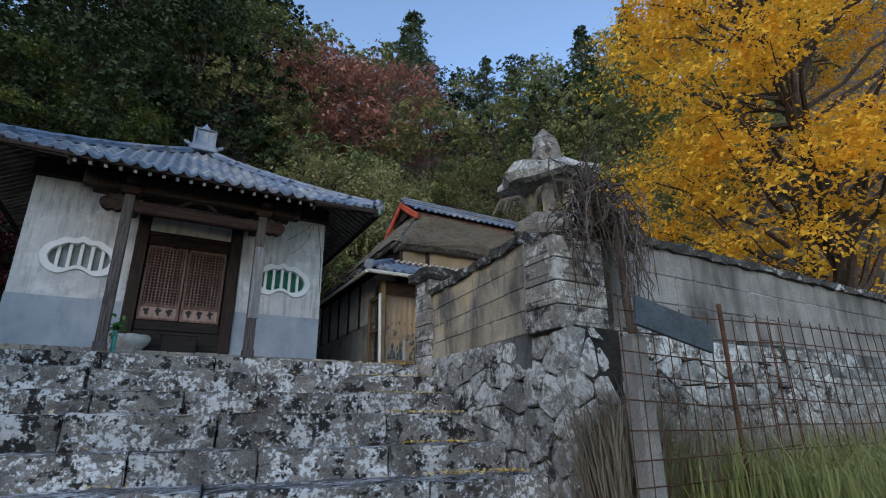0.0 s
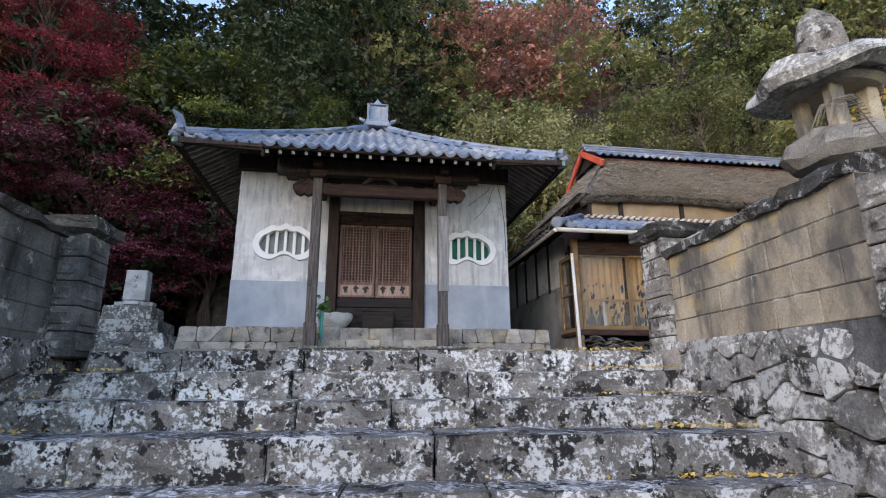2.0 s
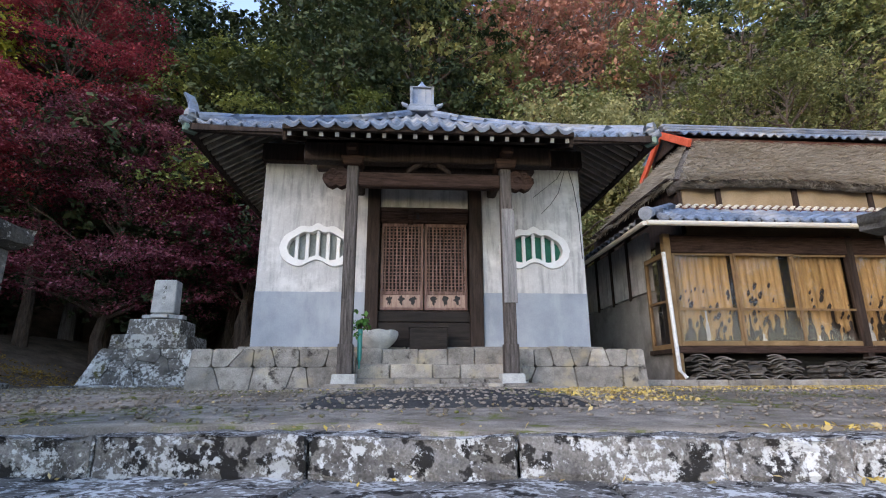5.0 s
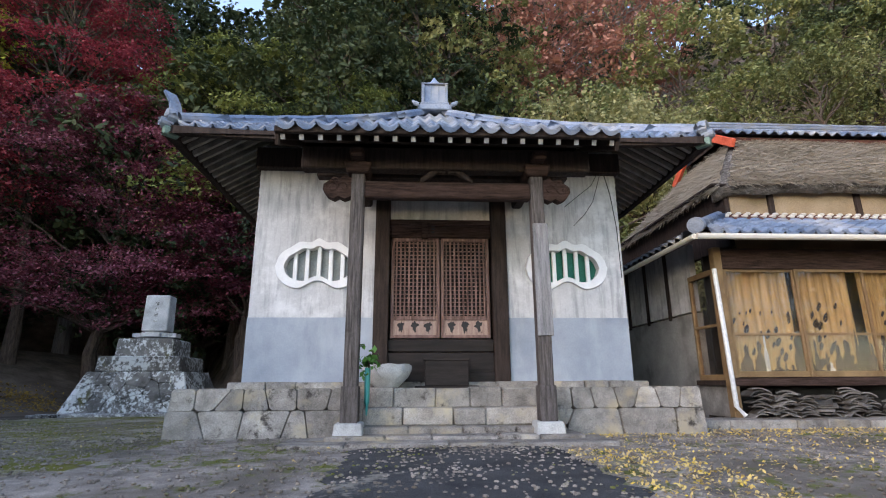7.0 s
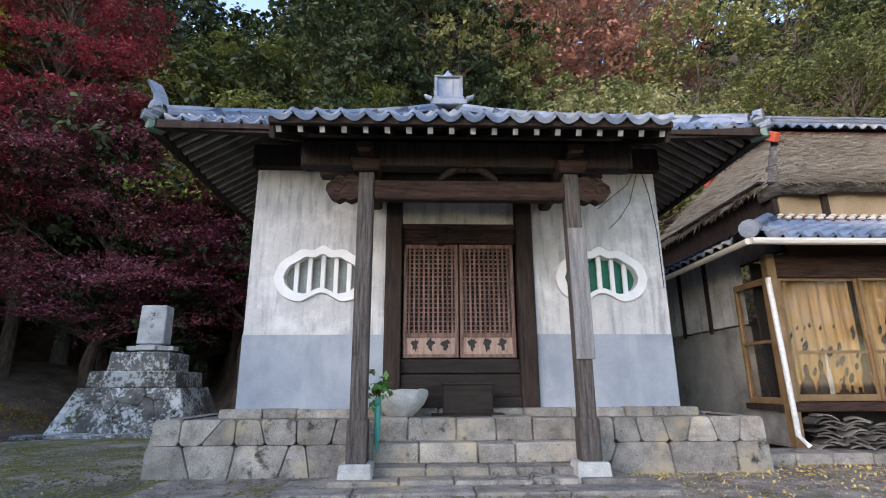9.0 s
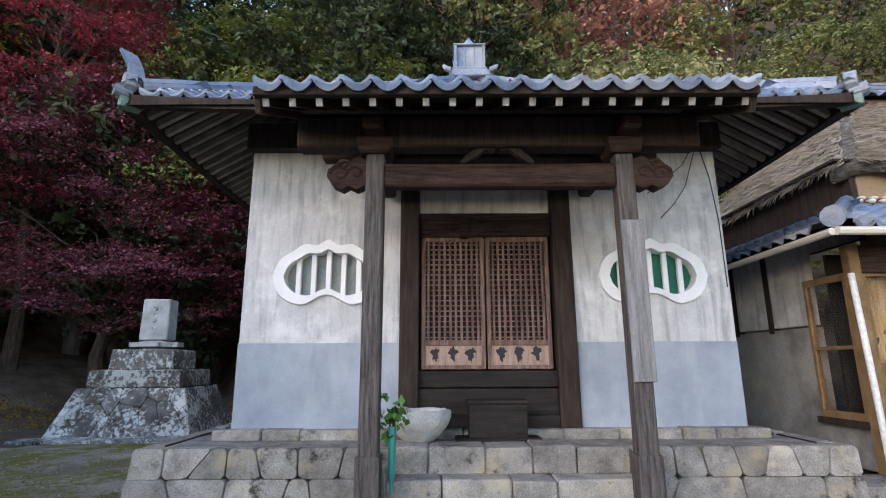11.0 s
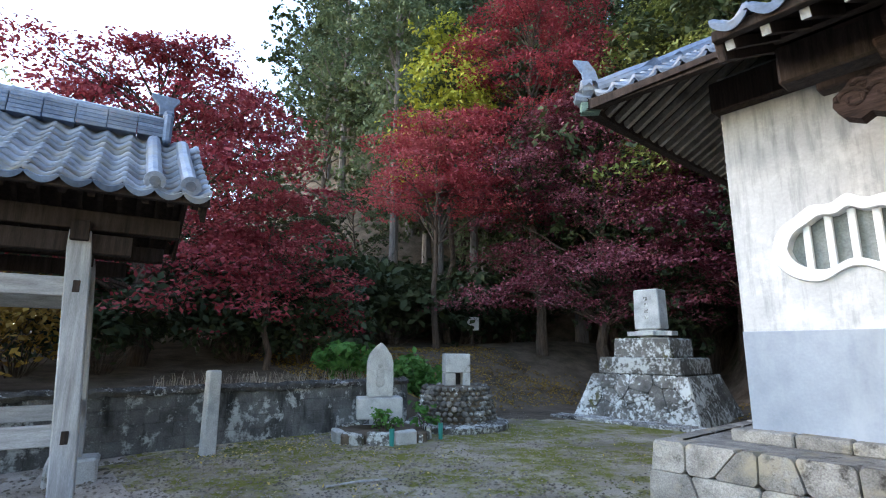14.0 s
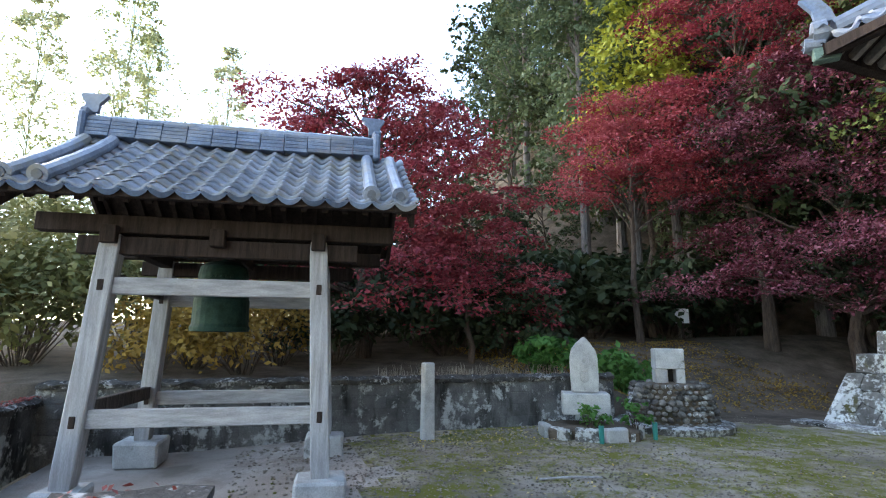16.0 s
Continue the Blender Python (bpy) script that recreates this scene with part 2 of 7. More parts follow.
M["red_paint"] = surf("faded_vermilion_board", (0.42, 0.07, 0.035), (0.62, 0.13, 0.07), 4, 40, 0.6, 0.2)
M["ridge_board"] = surf("dull_maroon_board", (0.07, 0.035, 0.03), (0.16, 0.075, 0.06), 4, 40, 0.8, 0.3)
M["house_wall"] = surf("grey_house_plaster", (0.24, 0.235, 0.225), (0.4, 0.39, 0.37), 1.2, 40, 0.9, 0.2, stain=(0.12, 0.115, 0.11), stain_scale=1.0, stain_at=(0.5, 0.72))
M["ochre_wall"] = surf("ochre_earth_plaster", (0.24, 0.18, 0.11), (0.38, 0.29, 0.19), 1.5, 40, 0.9, 0.2)
M["window_wood"] = surf("honey_brown_window_frame", (0.14, 0.088, 0.044), (0.27, 0.18, 0.095), 3, 60, 0.55, 0.2, vary=0.1)
M["curtain"] = surf("tan_curtain_cloth", (0.22, 0.14, 0.06), (0.47, 0.32, 0.15), 3, 60, 0.9, 0.1, stretch=(8, 8, 0.4), patch=(0.55, 0.44, 0.28), patch_scale=3.5, patch_at=(0.58, 0.7))
# near-black colour standing for shade inside doors, rooms and niches
M["interior_shade"] = plain("painted_interior_shade", (0.02, 0.018, 0.016), 0.9)
M["gutter"] = plain("cream_gutter_plastic", (0.55, 0.52, 0.45), 0.5)
M["white_pipe"] = surf("white_downpipe_plastic", (0.6, 0.6, 0.6), (0.72, 0.72, 0.71), 3, 20, 0.45, 0.05)
M["bronze"] = surf("green_bronze", (0.012, 0.028, 0.022), (0.032, 0.07, 0.052), 5, 60, 0.55, 0.2, metal=0.35, patch=(0.02, 0.03, 0.026), patch_scale=5, patch_at=(0.55, 0.65))
M["soffit"] = surf("grey_brown_soffit_wood", (0.16, 0.14, 0.12), (0.38, 0.34, 0.29), 3, 40, 0.85, 0.4, vary=0.2)
M["bark"] = surf("brown_bark", (0.035, 0.027, 0.021), (0.13, 0.1, 0.08), 4, 30, 0.95, 1.0, stretch=(5, 5, 0.7))
M["bark_pale"] = surf("pale_cedar_bark", (0.08, 0.07, 0.063), (0.22, 0.2, 0.185), 4, 30, 0.95, 0.9, stretch=(5, 5, 0.6))
M["asphalt"] = surf("cracked_dark_asphalt", (0.035, 0.035, 0.036), (0.095, 0.094, 0.09), 2.0, 120, 0.9, 1.0, grain=0.8, patch=(0.24, 0.22, 0.18), patch_scale=5, patch_at=(0.57, 0.64))
M["rust"] = surf("rusted_iron", (0.05, 0.028, 0.02), (0.12, 0.06, 0.035), 8, 60, 0.85, 0.3)
M["sign_metal"] = surf("dull_blue_grey_sign", (0.045, 0.055, 0.062), (0.085, 0.1, 0.11), 4, 40, 0.6, 0.1)
M["dry_grass"] = foliage("dry_straw_grass", [(0.12, 0.1, 0.07), (0.26, 0.22, 0.16), (0.38, 0.33, 0.26)], 1.0, 0.3)
M["grass"] = foliage("green_field_grass", [(0.06, 0.09, 0.02), (0.16, 0.2, 0.05), (0.3, 0.3, 0.11)], 0.8, 0.3)
M["maple"] = foliage("dark_red_maple_leaves", [(0.032, 0.007, 0.013), (0.08, 0.016, 0.028), (0.16, 0.038, 0.058), (0.27, 0.1, 0.125)], 0.45, 0.22)
M["maple_bright"] = foliage("bright_red_maple_leaves", [(0.12, 0.018, 0.026), (0.27, 0.04, 0.052), (0.42, 0.11, 0.115)], 0.45)
M["ever"] = foliage("dark_evergreen_leaves", [(0.008, 0.015, 0.008), (0.017, 0.03, 0.013), (0.034, 0.052, 0.02), (0.065, 0.082, 0.032)], 0.4, 0.2)
M["ever_olive"] = foliage("olive_oak_leaves", [(0.06, 0.08, 0.03), (0.12, 0.15, 0.055), (0.21, 0.23, 0.085), (0.33, 0.31, 0.12)], 0.4, 0.3)
M["oak_light"] = foliage("pale_olive_oak_leaves", [(0.05, 0.06, 0.02), (0.12, 0.13, 0.045), (0.21, 0.21, 0.08), (0.34, 0.32, 0.15)], 0.6, 0.3)
M["hedge_green"] = foliage("mid_green_broad_leaves", [(0.035, 0.055, 0.014), (0.075, 0.105, 0.024), (0.13, 0.16, 0.04), (0.2, 0.22, 0.06)], 0.5, 0.3)
M["cedar"] = foliage("dark_cedar_needles", [(0.026, 0.046, 0.026), (0.06, 0.09, 0.046), (0.11, 0.145, 0.07)], 0.4, 0.25)
# darker than the cedar green: the wood's shade is in the leaf colour
M["shade_green"] = foliage("shaded_undergrowth_leaves", [(0.01, 0.02, 0.01), (0.024, 0.042, 0.02), (0.05, 0.07, 0.03)], 0.4, 0.2)
M["yellow_green"] = foliage("yellow_green_leaves", [(0.11, 0.15, 0.02), (0.25, 0.28, 0.035), (0.4, 0.4, 0.06)], 0.6)
M["russet"] = foliage("russet_autumn_leaves", [(0.22, 0.09, 0.065), (0.4, 0.18, 0.13), (0.5, 0.27, 0.19)], 0.4)
M["ginkgo"] = foliage("golden_ginkgo_leaves", [(0.72, 0.36, 0.02), (0.86, 0.48, 0.03), (0.92, 0.58, 0.06)], 0.4, 0.45)
M["bamboo"] = foliage("pale_bamboo_leaves", [(0.2, 0.24, 0.1), (0.34, 0.37, 0.17), (0.46, 0.46, 0.26)], 0.5, 0.6)
M["shrub"] = foliage("fresh_green_shrub_leaves", [(0.03, 0.09, 0.02), (0.07, 0.19, 0.04), (0.13, 0.28, 0.07)], 2.0)
M["brown_bush"] = foliage("yellow_brown_bush_leaves", [(0.12, 0.07, 0.02), (0.28, 0.18, 0.04), (0.42, 0.28, 0.06)], 1.0)
M["fallen"] = foliage("fallen_yellow_leaves", [(0.4, 0.25, 0.03), (0.62, 0.43, 0.06), (0.55, 0.42, 0.2)], 3.0, 0.1)
M["fallen_red"] = foliage("fallen_red_leaves", [(0.12, 0.025, 0.025), (0.26, 0.06, 0.045)], 3.0, 0.1)
M["green_panel"] = surf("faded_green_shutter", (0.015, 0.11, 0.075), (0.04, 0.19, 0.13), 3, 40, 0.6, 0.1)
M["grey_panel"] = surf("grey_shutter_board", (0.2, 0.22, 0.21), (0.32, 0.34, 0.33), 3, 40, 0.6, 0.1)
M["copper"] = surf("green_copper_cap", (0.09, 0.15, 0.12), (0.17, 0.24, 0.2), 4, 40, 0.6, 0.2)
M["teal"] = plain("teal_plastic_tube", (0.02, 0.22, 0.19), 0.4)
M["paper"] = plain("white_notice_sheet", (0.75, 0.76, 0.78), 0.6)
M["ink"] = plain("black_ink", (0.015, 0.013, 0.012), 0.7)
M["cable"] = plain("black_cable_rubber", (0.015, 0.015, 0.015), 0.6)
glass = bpy.data.materials.new("window_glass")
glass.use_nodes = True
gb = glass.node_tree.nodes["Principled BSDF"]
gb.inputs["Transmission Weight"].default_value, gb.inputs["Roughness"].default_value, gb.inputs["IOR"].default_value = 1.0, 0.02, 1.3
M["splint"] = surf("greyed_splint_board", (0.13, 0.128, 0.128), (0.3, 0.295, 0.295), 4, 60, 0.88, 0.7, grain=0.75, stretch=(7, 7, 0.5), patch=(0.08, 0.075, 0.07), patch_scale=3, patch_at=(0.6, 0.72))
M["old_glaze"] = surf("dark_glazed_ware", (0.015, 0.013, 0.012), (0.06, 0.05, 0.042), 5, 40, 0.4, 0.1, vary=0.3)
M["glass"] = glass


# ---- building helpers ----
R = random.Random(7)


def thing(name, label, category, at=(0, 0, 0), rz=0.0, group="", kind=""):
    ob = new(name)
    ob.matrix_world = pose(*at, 0, 0, rz)
    return tagged(ob, label, category, group, kind)


def done(bm, name):
    me = bpy.data.meshes.new(name)
    bm.to_mesh(me)
    bm.free()
    return me


def link(name, me, mat, parent=None, label="", m=None):
    if mat is not None and not me.materials:
        me.materials.append(mat)
    ob = new(name, me)
    if parent is not None:
        ob.parent = parent
    if m is not None:
        ob.matrix_local = m
    if label:
        ob["label"] = label
    return ob


def part(name, bm, mat, parent, label="", m=None):
    return link(name, done(bm, name), mat, parent, label, m)


def single(name, bm, mat, label, category, group="", kind=""):
    """A thing or a piece of the setting that is one mesh."""
    return tagged(link(name, done(bm, name), mat), label, category, group, kind)


def box(bm, x0, x1, y0, y1, z0, z1, bev=0.0, jit=0.0, m=None, taper=1.0):
    """A box with softened edges, added to bm. taper: how wide the top is against the foot."""
    b = bmesh.new()
    bmesh.ops.create_cube(b, size=1.0)
    c = Vector(((x0 + x1) / 2, (y0 + y1) / 2, (z0 + z1) / 2))
    for v in b.verts:
        k = taper if v.co.z > 0 else 1.0
        v.co = Vector((v.co.x * (x1 - x0) * k, v.co.y * (y1 - y0) * k, v.co.z * (z1 - z0))) + c
        if jit:
            v.co += Vector((R.uniform(-jit, jit), R.uniform(-jit, jit), R.uniform(-jit, jit)))
    if bev:
        bmesh.ops.bevel(b, geom=b.edges[:], offset=bev, segments=1, affect="EDGES")
    pour(bm, b, m)


def pour(bm, b, m=None):
    idx = {}
    for v in b.verts:
        idx[v] = bm.verts.new(m @ v.co if m else v.co)
    for f in b.faces:
        try:
            bm.faces.new([idx[v] for v in f.verts])
        except ValueError:
            pass
    b.free()


def tube(bm, pts, radii, n=8, caps=True):
    """A round limb along pts."""
    rings = []
    for i, p in enumerate(pts):
        p = Vector(p)
        d = (Vector(pts[min(i + 1, len(pts) - 1)]) - Vector(pts[max(i - 1, 0)])).normalized()
        u = d.orthogonal().normalized()
        if abs(d.z) < 0.9:
            u = d.cross(Vector((0, 0, 1))).normalized()
        else:
            u = (Vector((1, 0, 0)) - d * d.x).normalized()
        w = d.cross(u)
        r = radii[i] if hasattr(radii, "__len__") else radii
        rings.append([bm.verts.new(p + (u * math.cos(a) + w * math.sin(a)) * r) for a in (2 * math.pi * k / n for k in range(n))])
    for a, b in zip(rings, rings[1:]):
        for k in range(n):
            bm.faces.new((a[k], a[(k + 1) % n], b[(k + 1) % n], b[k]))
    if caps:
        bm.faces.new(rings[0][::-1])
        bm.faces.new(rings[-1])


def lathe(bm, prof, n=20, at=(0, 0, 0), squash=(1, 1), wob=0.0):
    rings = []
    for r, z in prof:
        rings.append([bm.verts.new((at[0] + math.cos(2 * math.pi * k / n) * r * squash[0] * (1 + R.uniform(-wob, wob)), at[1] + math.sin(2 * math.pi * k / n) * r * squash[1] * (1 + R.uniform(-wob, wob)), at[2] + z)) for k in range(n)])
    for a, b in zip(rings, rings[1:]):
        for k in range(n):
            bm.faces.new((a[k], a[(k + 1) % n], b[(k + 1) % n], b[k]))
    bm.faces.new(rings[0][::-1])
    bm.faces.new(rings[-1])


def extruded(bm, outline, depth, m=None):
    """A flat outline in x, z pulled back along y by depth."""
    a = [bm.verts.new(m @ Vector((x, 0, z)) if m else (x, 0, z)) for x, z in outline]
    b = [bm.verts.new(m @ Vector((x, depth, z)) if m else (x, depth, z)) for x, z in outline]
    bm.faces.new(a)
    bm.faces.new(b[::-1])
    for i in range(len(a)):
        j = (i + 1) % len(a)
        bm.faces.new((a[j], a[i], b[i], b[j]))


def ground_z(x, y):
    """The lie of the land: lower path, raised court, bank and wooded hill."""
    court = 2.17 + 0.13 * min(1.0, max(0.0, (y - 5.8) / 3.0))
    z = court
    low = 0.0 + (0.8 if x > 2.9 else 0.0)
    if y < 5.9 - 0.12 * x and -2.75 < x < 2.9 or (x >= 2.9 and y < 3.35) or (x <= -2.75 and y < 3.6):
        z = low
    r = math.hypot(x - 0.5, y - 8.0)
    b = math.degrees(math.atan2(x - 0.5, y - 8.0))
    w = min(1.0, max(0.0, (b + 84) / 22)) * min(1.0, max(0.0, (112 - b) / 20))
    n = noise.noise(Vector((x * 0.12, y * 0.12, 0)))
    if x < -10.1 and y > -30:
        back = -10.1 - x
        steep = max(z, 3.1) + min(1.6, 0.1 * back) + 0.25 * n
        gentle = z + 0.95 * min(1.0, back / 4.5) + min(1.4, 0.09 * back) + 0.25 * n * min(1.0, back)
        k = min(1.0, max(0.0, (y - 13.5) / 1.6))
        z = steep + (gentle - steep) * k
    if w > 0:
        west = min(1.0, max(0.0, (-6 - x) / 5))
        east = min(1.0, max(0.0, (x - 3) / 4))
        d = max(0.0, r - 12.8 - 3.4 * east - 5.0 * west)
        z += w * (0.10 * min(d, 4) + (1.45 - 0.45 * east - 0.5 * west) * max(0, min(d, 45) - 2.5 - 6 * west)) + (0.3 * n if d > 0 else 0)
    return z


# ---- ground ----
def axis(lo, hi, fine_lo, fine_hi, fine_step, coarse):
    a = list(np.arange(fine_lo, fine_hi + 1e-6, fine_step))
    x, s = fine_lo, fine_step
    while x > lo:
        s = min(coarse, s * 1.25)
        x -= s
        a.insert(0, x)
    x, s = fine_hi, fine_step
    while x < hi:
        s = min(coarse, s * 1.25)
        x += s
        a.append(x)
    return a


gx, gy = axis(-900, 900, -14, 12, 0.3, 60), axis(-900, 900, -4, 24, 0.3, 60)
bm = bmesh.new()
grid = [[bm.verts.new((x, y, ground_z(x, y) + 0.012 * noise.noise(Vector((x * 2, y * 2, 0))) - (0.12 if 2.6 < abs(x + 0.1) < 3.2 and y < 5 else 0))) for x in gx] for y in gy]
for j in range(len(gy) - 1):
    for i in range(len(gx) - 1):
        f = bm.faces.new((grid[j][i], grid[j][i + 1], grid[j + 1][i + 1], grid[j + 1][i]))
        f.smooth = True
        cx, cy = (gx[i] + gx[i + 1]) / 2, (gy[j] + gy[j + 1]) / 2
        f.material_index = 3 if cx < -4.2 + 1.2 * noise.noise(Vector((cx * 0.9, cy * 0.9, 8))) and 3.6 < cy < 8.0 + 0.8 * noise.noise(Vector((cx * 1.3, cy * 1.3, 5))) and cx > -10 else 1 if (cx < -10 or math.hypot(cx - 0.5, cy - 8) > 12.5 and cy > 8) else 2 if cx < -3.4 + noise.noise(Vector((cx, cy, 3))) and cy > 7.8 + 0.7 * noise.noise(Vector((cx * 1.3, cy * 1.3, 5))) else 0
me = done(bm, "ground")
me.materials.append(M["earth"])
me.materials.append(M["forest_floor"])
me.materials.append(M["mossy_earth"])
me.materials.append(M["pale_earth"])
tagged(link("ground", me, None), "packed earth temple yard with moss, rising to leaf-strewn wooded hill", "ground", kind="structure")


# ---- stone pieces ----
def clip_poly(poly, a, b, c):
    """The part of a convex outline where a*x + b*y <= c."""
    out = []
    for i, p in enumerate(poly):
        q = poly[(i + 1) % len(poly)]
        dp, dq = a * p[0] + b * p[1] - c, a * q[0] + b * q[1] - c
        if dp <= 0:
            out.append(p)
        if dp * dq < 0:
            t = dp / (dp - dq)
            out.append((p[0] + t * (q[0] - p[0]), p[1] + t * (q[1] - p[1])))
    return out


def cells(w, h, cw, ch, rng, wild=0.35):
    """Interlocking irregular stone outlines that fill a w by h face."""
    seeds = []
    rows = max(1, round(h / ch))
    for j in range(rows):
        n = max(1, round(w / cw))
        for i in range(-1, n + 1):
            seeds.append(((i + 0.5 + (0.5 if j % 2 else 0) + rng.uniform(-wild, wild)) * w / n, (j + 0.5 + rng.uniform(-wild, wild)) * h / rows))
    for k, s in enumerate(seeds):
        poly = [(0, 0), (w, 0), (w, h), (0, h)]
        for o, t in enumerate(seeds):
            if o != k and abs(s[0] - t[0]) < 3 * cw and abs(s[1] - t[1]) < 3 * ch:
                a, b = t[0] - s[0], t[1] - s[1]
                poly = clip_poly(poly, a, b, (t[0] ** 2 + t[1] ** 2 - s[0] ** 2 - s[1] ** 2) / 2)
                if len(poly) < 3:
                    break
        if len(poly) >= 3:
            yield poly


def stone_mesh(poly, gap, thick, proud, rng):
    """One stone: a shrunk outline, with a rounded shoulder and an uneven face. x, z across, -y outwards."""
    cx, cz = sum(p[0] for p in poly) / len(poly), sum(p[1] for p in poly) / len(poly)
    rad = sum(math.hypot(p[0] - cx, p[1] - cz) for p in poly) / len(poly)

    # cut sharp corners
    pts = []
    for i, p in enumerate(poly):
        a, b = poly[i - 1], poly[(i + 1) % len(poly)]
        for q in (a, b):
            d = math.hypot(q[0] - p[0], q[1] - p[1])
            k = min(0.22, 0.035 / max(d, 1e-3))
            pts.append((p[0] + (q[0] - p[0]) * k, p[1] + (q[1] - p[1]) * k))
    bm = bmesh.new()
    rings = []
    for shrink, y in ((gap, thick), (gap, -proud * 0.25), (gap + 0.035 * rad, -proud * 0.8)):
        k = max(0.3, 1 - shrink / rad)
        rings.append([bm.verts.new((cx + (x - cx) * k, y + rng.uniform(-0.12, 0.12) * proud, cz + (z - cz) * k)) for x, z in pts])
    n = len(pts)
    for a, b in zip(rings, rings[1:]):
        for i in range(n):
            bm.faces.new((a[i], a[(i + 1) % n], b[(i + 1) % n], b[i]))
    mid = bm.verts.new((cx, -proud * rng.uniform(0.75, 1.05), cz))
    for i in range(n):
        bm.faces.new((rings[-1][i], rings[-1][(i + 1) % n], mid))
    return done(bm, "stone")


def stone_face(parent, origin, udir, vdir, w, h, cw, ch, mat, seed, gap=0.012, thick=0.12, proud=0.05, wild=0.35, name="stone", taper=1.0):
    rng = random.Random(seed)
    u, v = Vector(udir).normalized(), Vector(vdir).normalized()
    nrm = u.cross(v).normalized()          # out of the face
    m = Matrix((( u.x, -nrm.x, v.x, origin[0]), (u.y, -nrm.y, v.y, origin[1]), (u.z, -nrm.z, v.z, origin[2]), (0, 0, 0, 1)))
    for poly in cells(w, h, cw, ch, rng, wild):
        poly = [(w / 2 + (x - w / 2) * (1 + (taper - 1) * z / h), z) for x, z in poly]
        link(name, stone_mesh(poly, gap, thick, proud, rng), mat, parent, m=m)


BLOCKS = {}


def block_mesh(w, d, h, kind):
    key = (round(w, 3), round(d, 3), round(h, 3), kind)
    if key not in BLOCKS:
        bm = bmesh.new()
        box(bm, -w / 2, w / 2, -d / 2, d / 2, 0, h, 0.006)
        BLOCKS[key] = done(bm, "block")
        BLOCKS[key].materials.append(M[kind])
    return BLOCKS[key]


def block_wall(name, label, p, q, z0, z1, thick, kind, cap=True, course=0.21, long=0.41):
    """A wall of concrete blocks from p to q, with a rough mossy coping."""
    L = math.hypot(q[0] - p[0], q[1] - p[1])
    a = math.atan2(q[1] - p[1], q[0] - p[0])
    base = Matrix.Translation((p[0], p[1], 0)) @ Matrix.Rotation(a, 4, "Z")
    bm = bmesh.new()
    box(bm, 0, L, -thick / 2 + 0.007, thick / 2 - 0.007, z0 - 0.3, z1 - 0.02, m=base)
    wall = single(name, bm, M["block_dark"], label, "wall", kind="structure")
    rows = max(1, round((z1 - z0) / course))
    ch = (z1 - z0) / rows
    for j in range(rows):
        x = -(long / 2 if j % 2 else 0)
        while x < L - 0.02:
            lo, hi = max(0, x), min(L, x + long)
            if hi - lo > 0.05:
                link("block", block_mesh(hi - lo - 0.008, thick, ch - 0.008, kind), None, wall,
                     m=base @ Matrix.Translation(((lo + hi) / 2, R.uniform(-0.004, 0.004), z0 + j * ch)))
            x += long
    if cap:
        bm = bmesh.new()
        n = max(2, int(L / 0.12))
        ring = []
        for i in range(n + 1):
            x = L * i / n
            k = [(-thick / 2 - 0.05, -0.02), (-thick / 2 - 0.06, 0.05), (-0.05, 0.1), (0.06, 0.1), (thick / 2 + 0.06, 0.05), (thick / 2 + 0.05, -0.02)]
            ring.append([bm.verts.new(base @ Vector((x, y + R.uniform(-0.025, 0.025), z1 + z + R.uniform(-0.02, 0.025)))) for y, z in k])
        for a_, b_ in zip(ring, ring[1:]):
            for i in range(6):
                bm.faces.new((a_[i], b_[i], b_[(i + 1) % 6], a_[(i + 1) % 6]))
        bm.faces.new(ring[0])
        bm.faces.new(ring[-1][::-1])
        part("coping", bm, M["cap_moss"], wall, "crumbling mossy coping")
    return wall


def pillar(name, label, x, y, w, d, z0, z1, kind, cap=True):
    ob = thing(name, label, "gate pillar", (x, y, z0))
    bm = bmesh.new()
    box(bm, -w / 2 + 0.02, w / 2 - 0.02, -d / 2 + 0.02, d / 2 - 0.02, -0.02, z1 - z0, 0.01)
    part("core", bm, M["mortar"], ob)
    n = max(1, round((z1 - z0) / 0.2))
    ch = (z1 - z0) / n
    for j in range(n):
        link("block", block_mesh(w, d, ch - 0.01, kind), None, ob, m=Matrix.Translation((R.uniform(-0.004, 0.004), 0, j * ch)))
        for s in (-1, 1):          # split-face grooves
            bm = bmesh.new()
            box(bm, s * w / 2 - 0.008, s * w / 2 + 0.012, -d * 0.36, d * 0.36, 0.05, ch - 0.05, 0.012, 0.004)
            box(bm, -w * 0.36, w * 0.36, s * d / 2 - 0.008, s * d / 2 + 0.012, 0.05, ch - 0.05, 0.012, 0.004)
            part("rock_face", bm, M[kind], ob, m=Matrix.Translation((0, 0, j * ch)))
    if cap:
        bm = bmesh.new()
        b = bmesh.new()
        bmesh.ops.create_cube(b, size=1.0)
        bmesh.ops.subdivide_edges(b, edges=b.edges[:], cuts=3, use_grid_fill=True)
        for v in b.verts:
            k = 1.0 if v.co.z > -0.3 else 0.82
            v.co = Vector((v.co.x * (w + 0.15) * k, v.co.y * (d + 0.15) * k, z1 - z0 + 0.065 + v.co.z * 0.14)) + Vector([R.uniform(-0.014, 0.014) for _ in range(3)])
        pour(bm, b)
        part("cap", bm, M["cap_moss"], ob, "mossy overhanging capstone")
    return ob


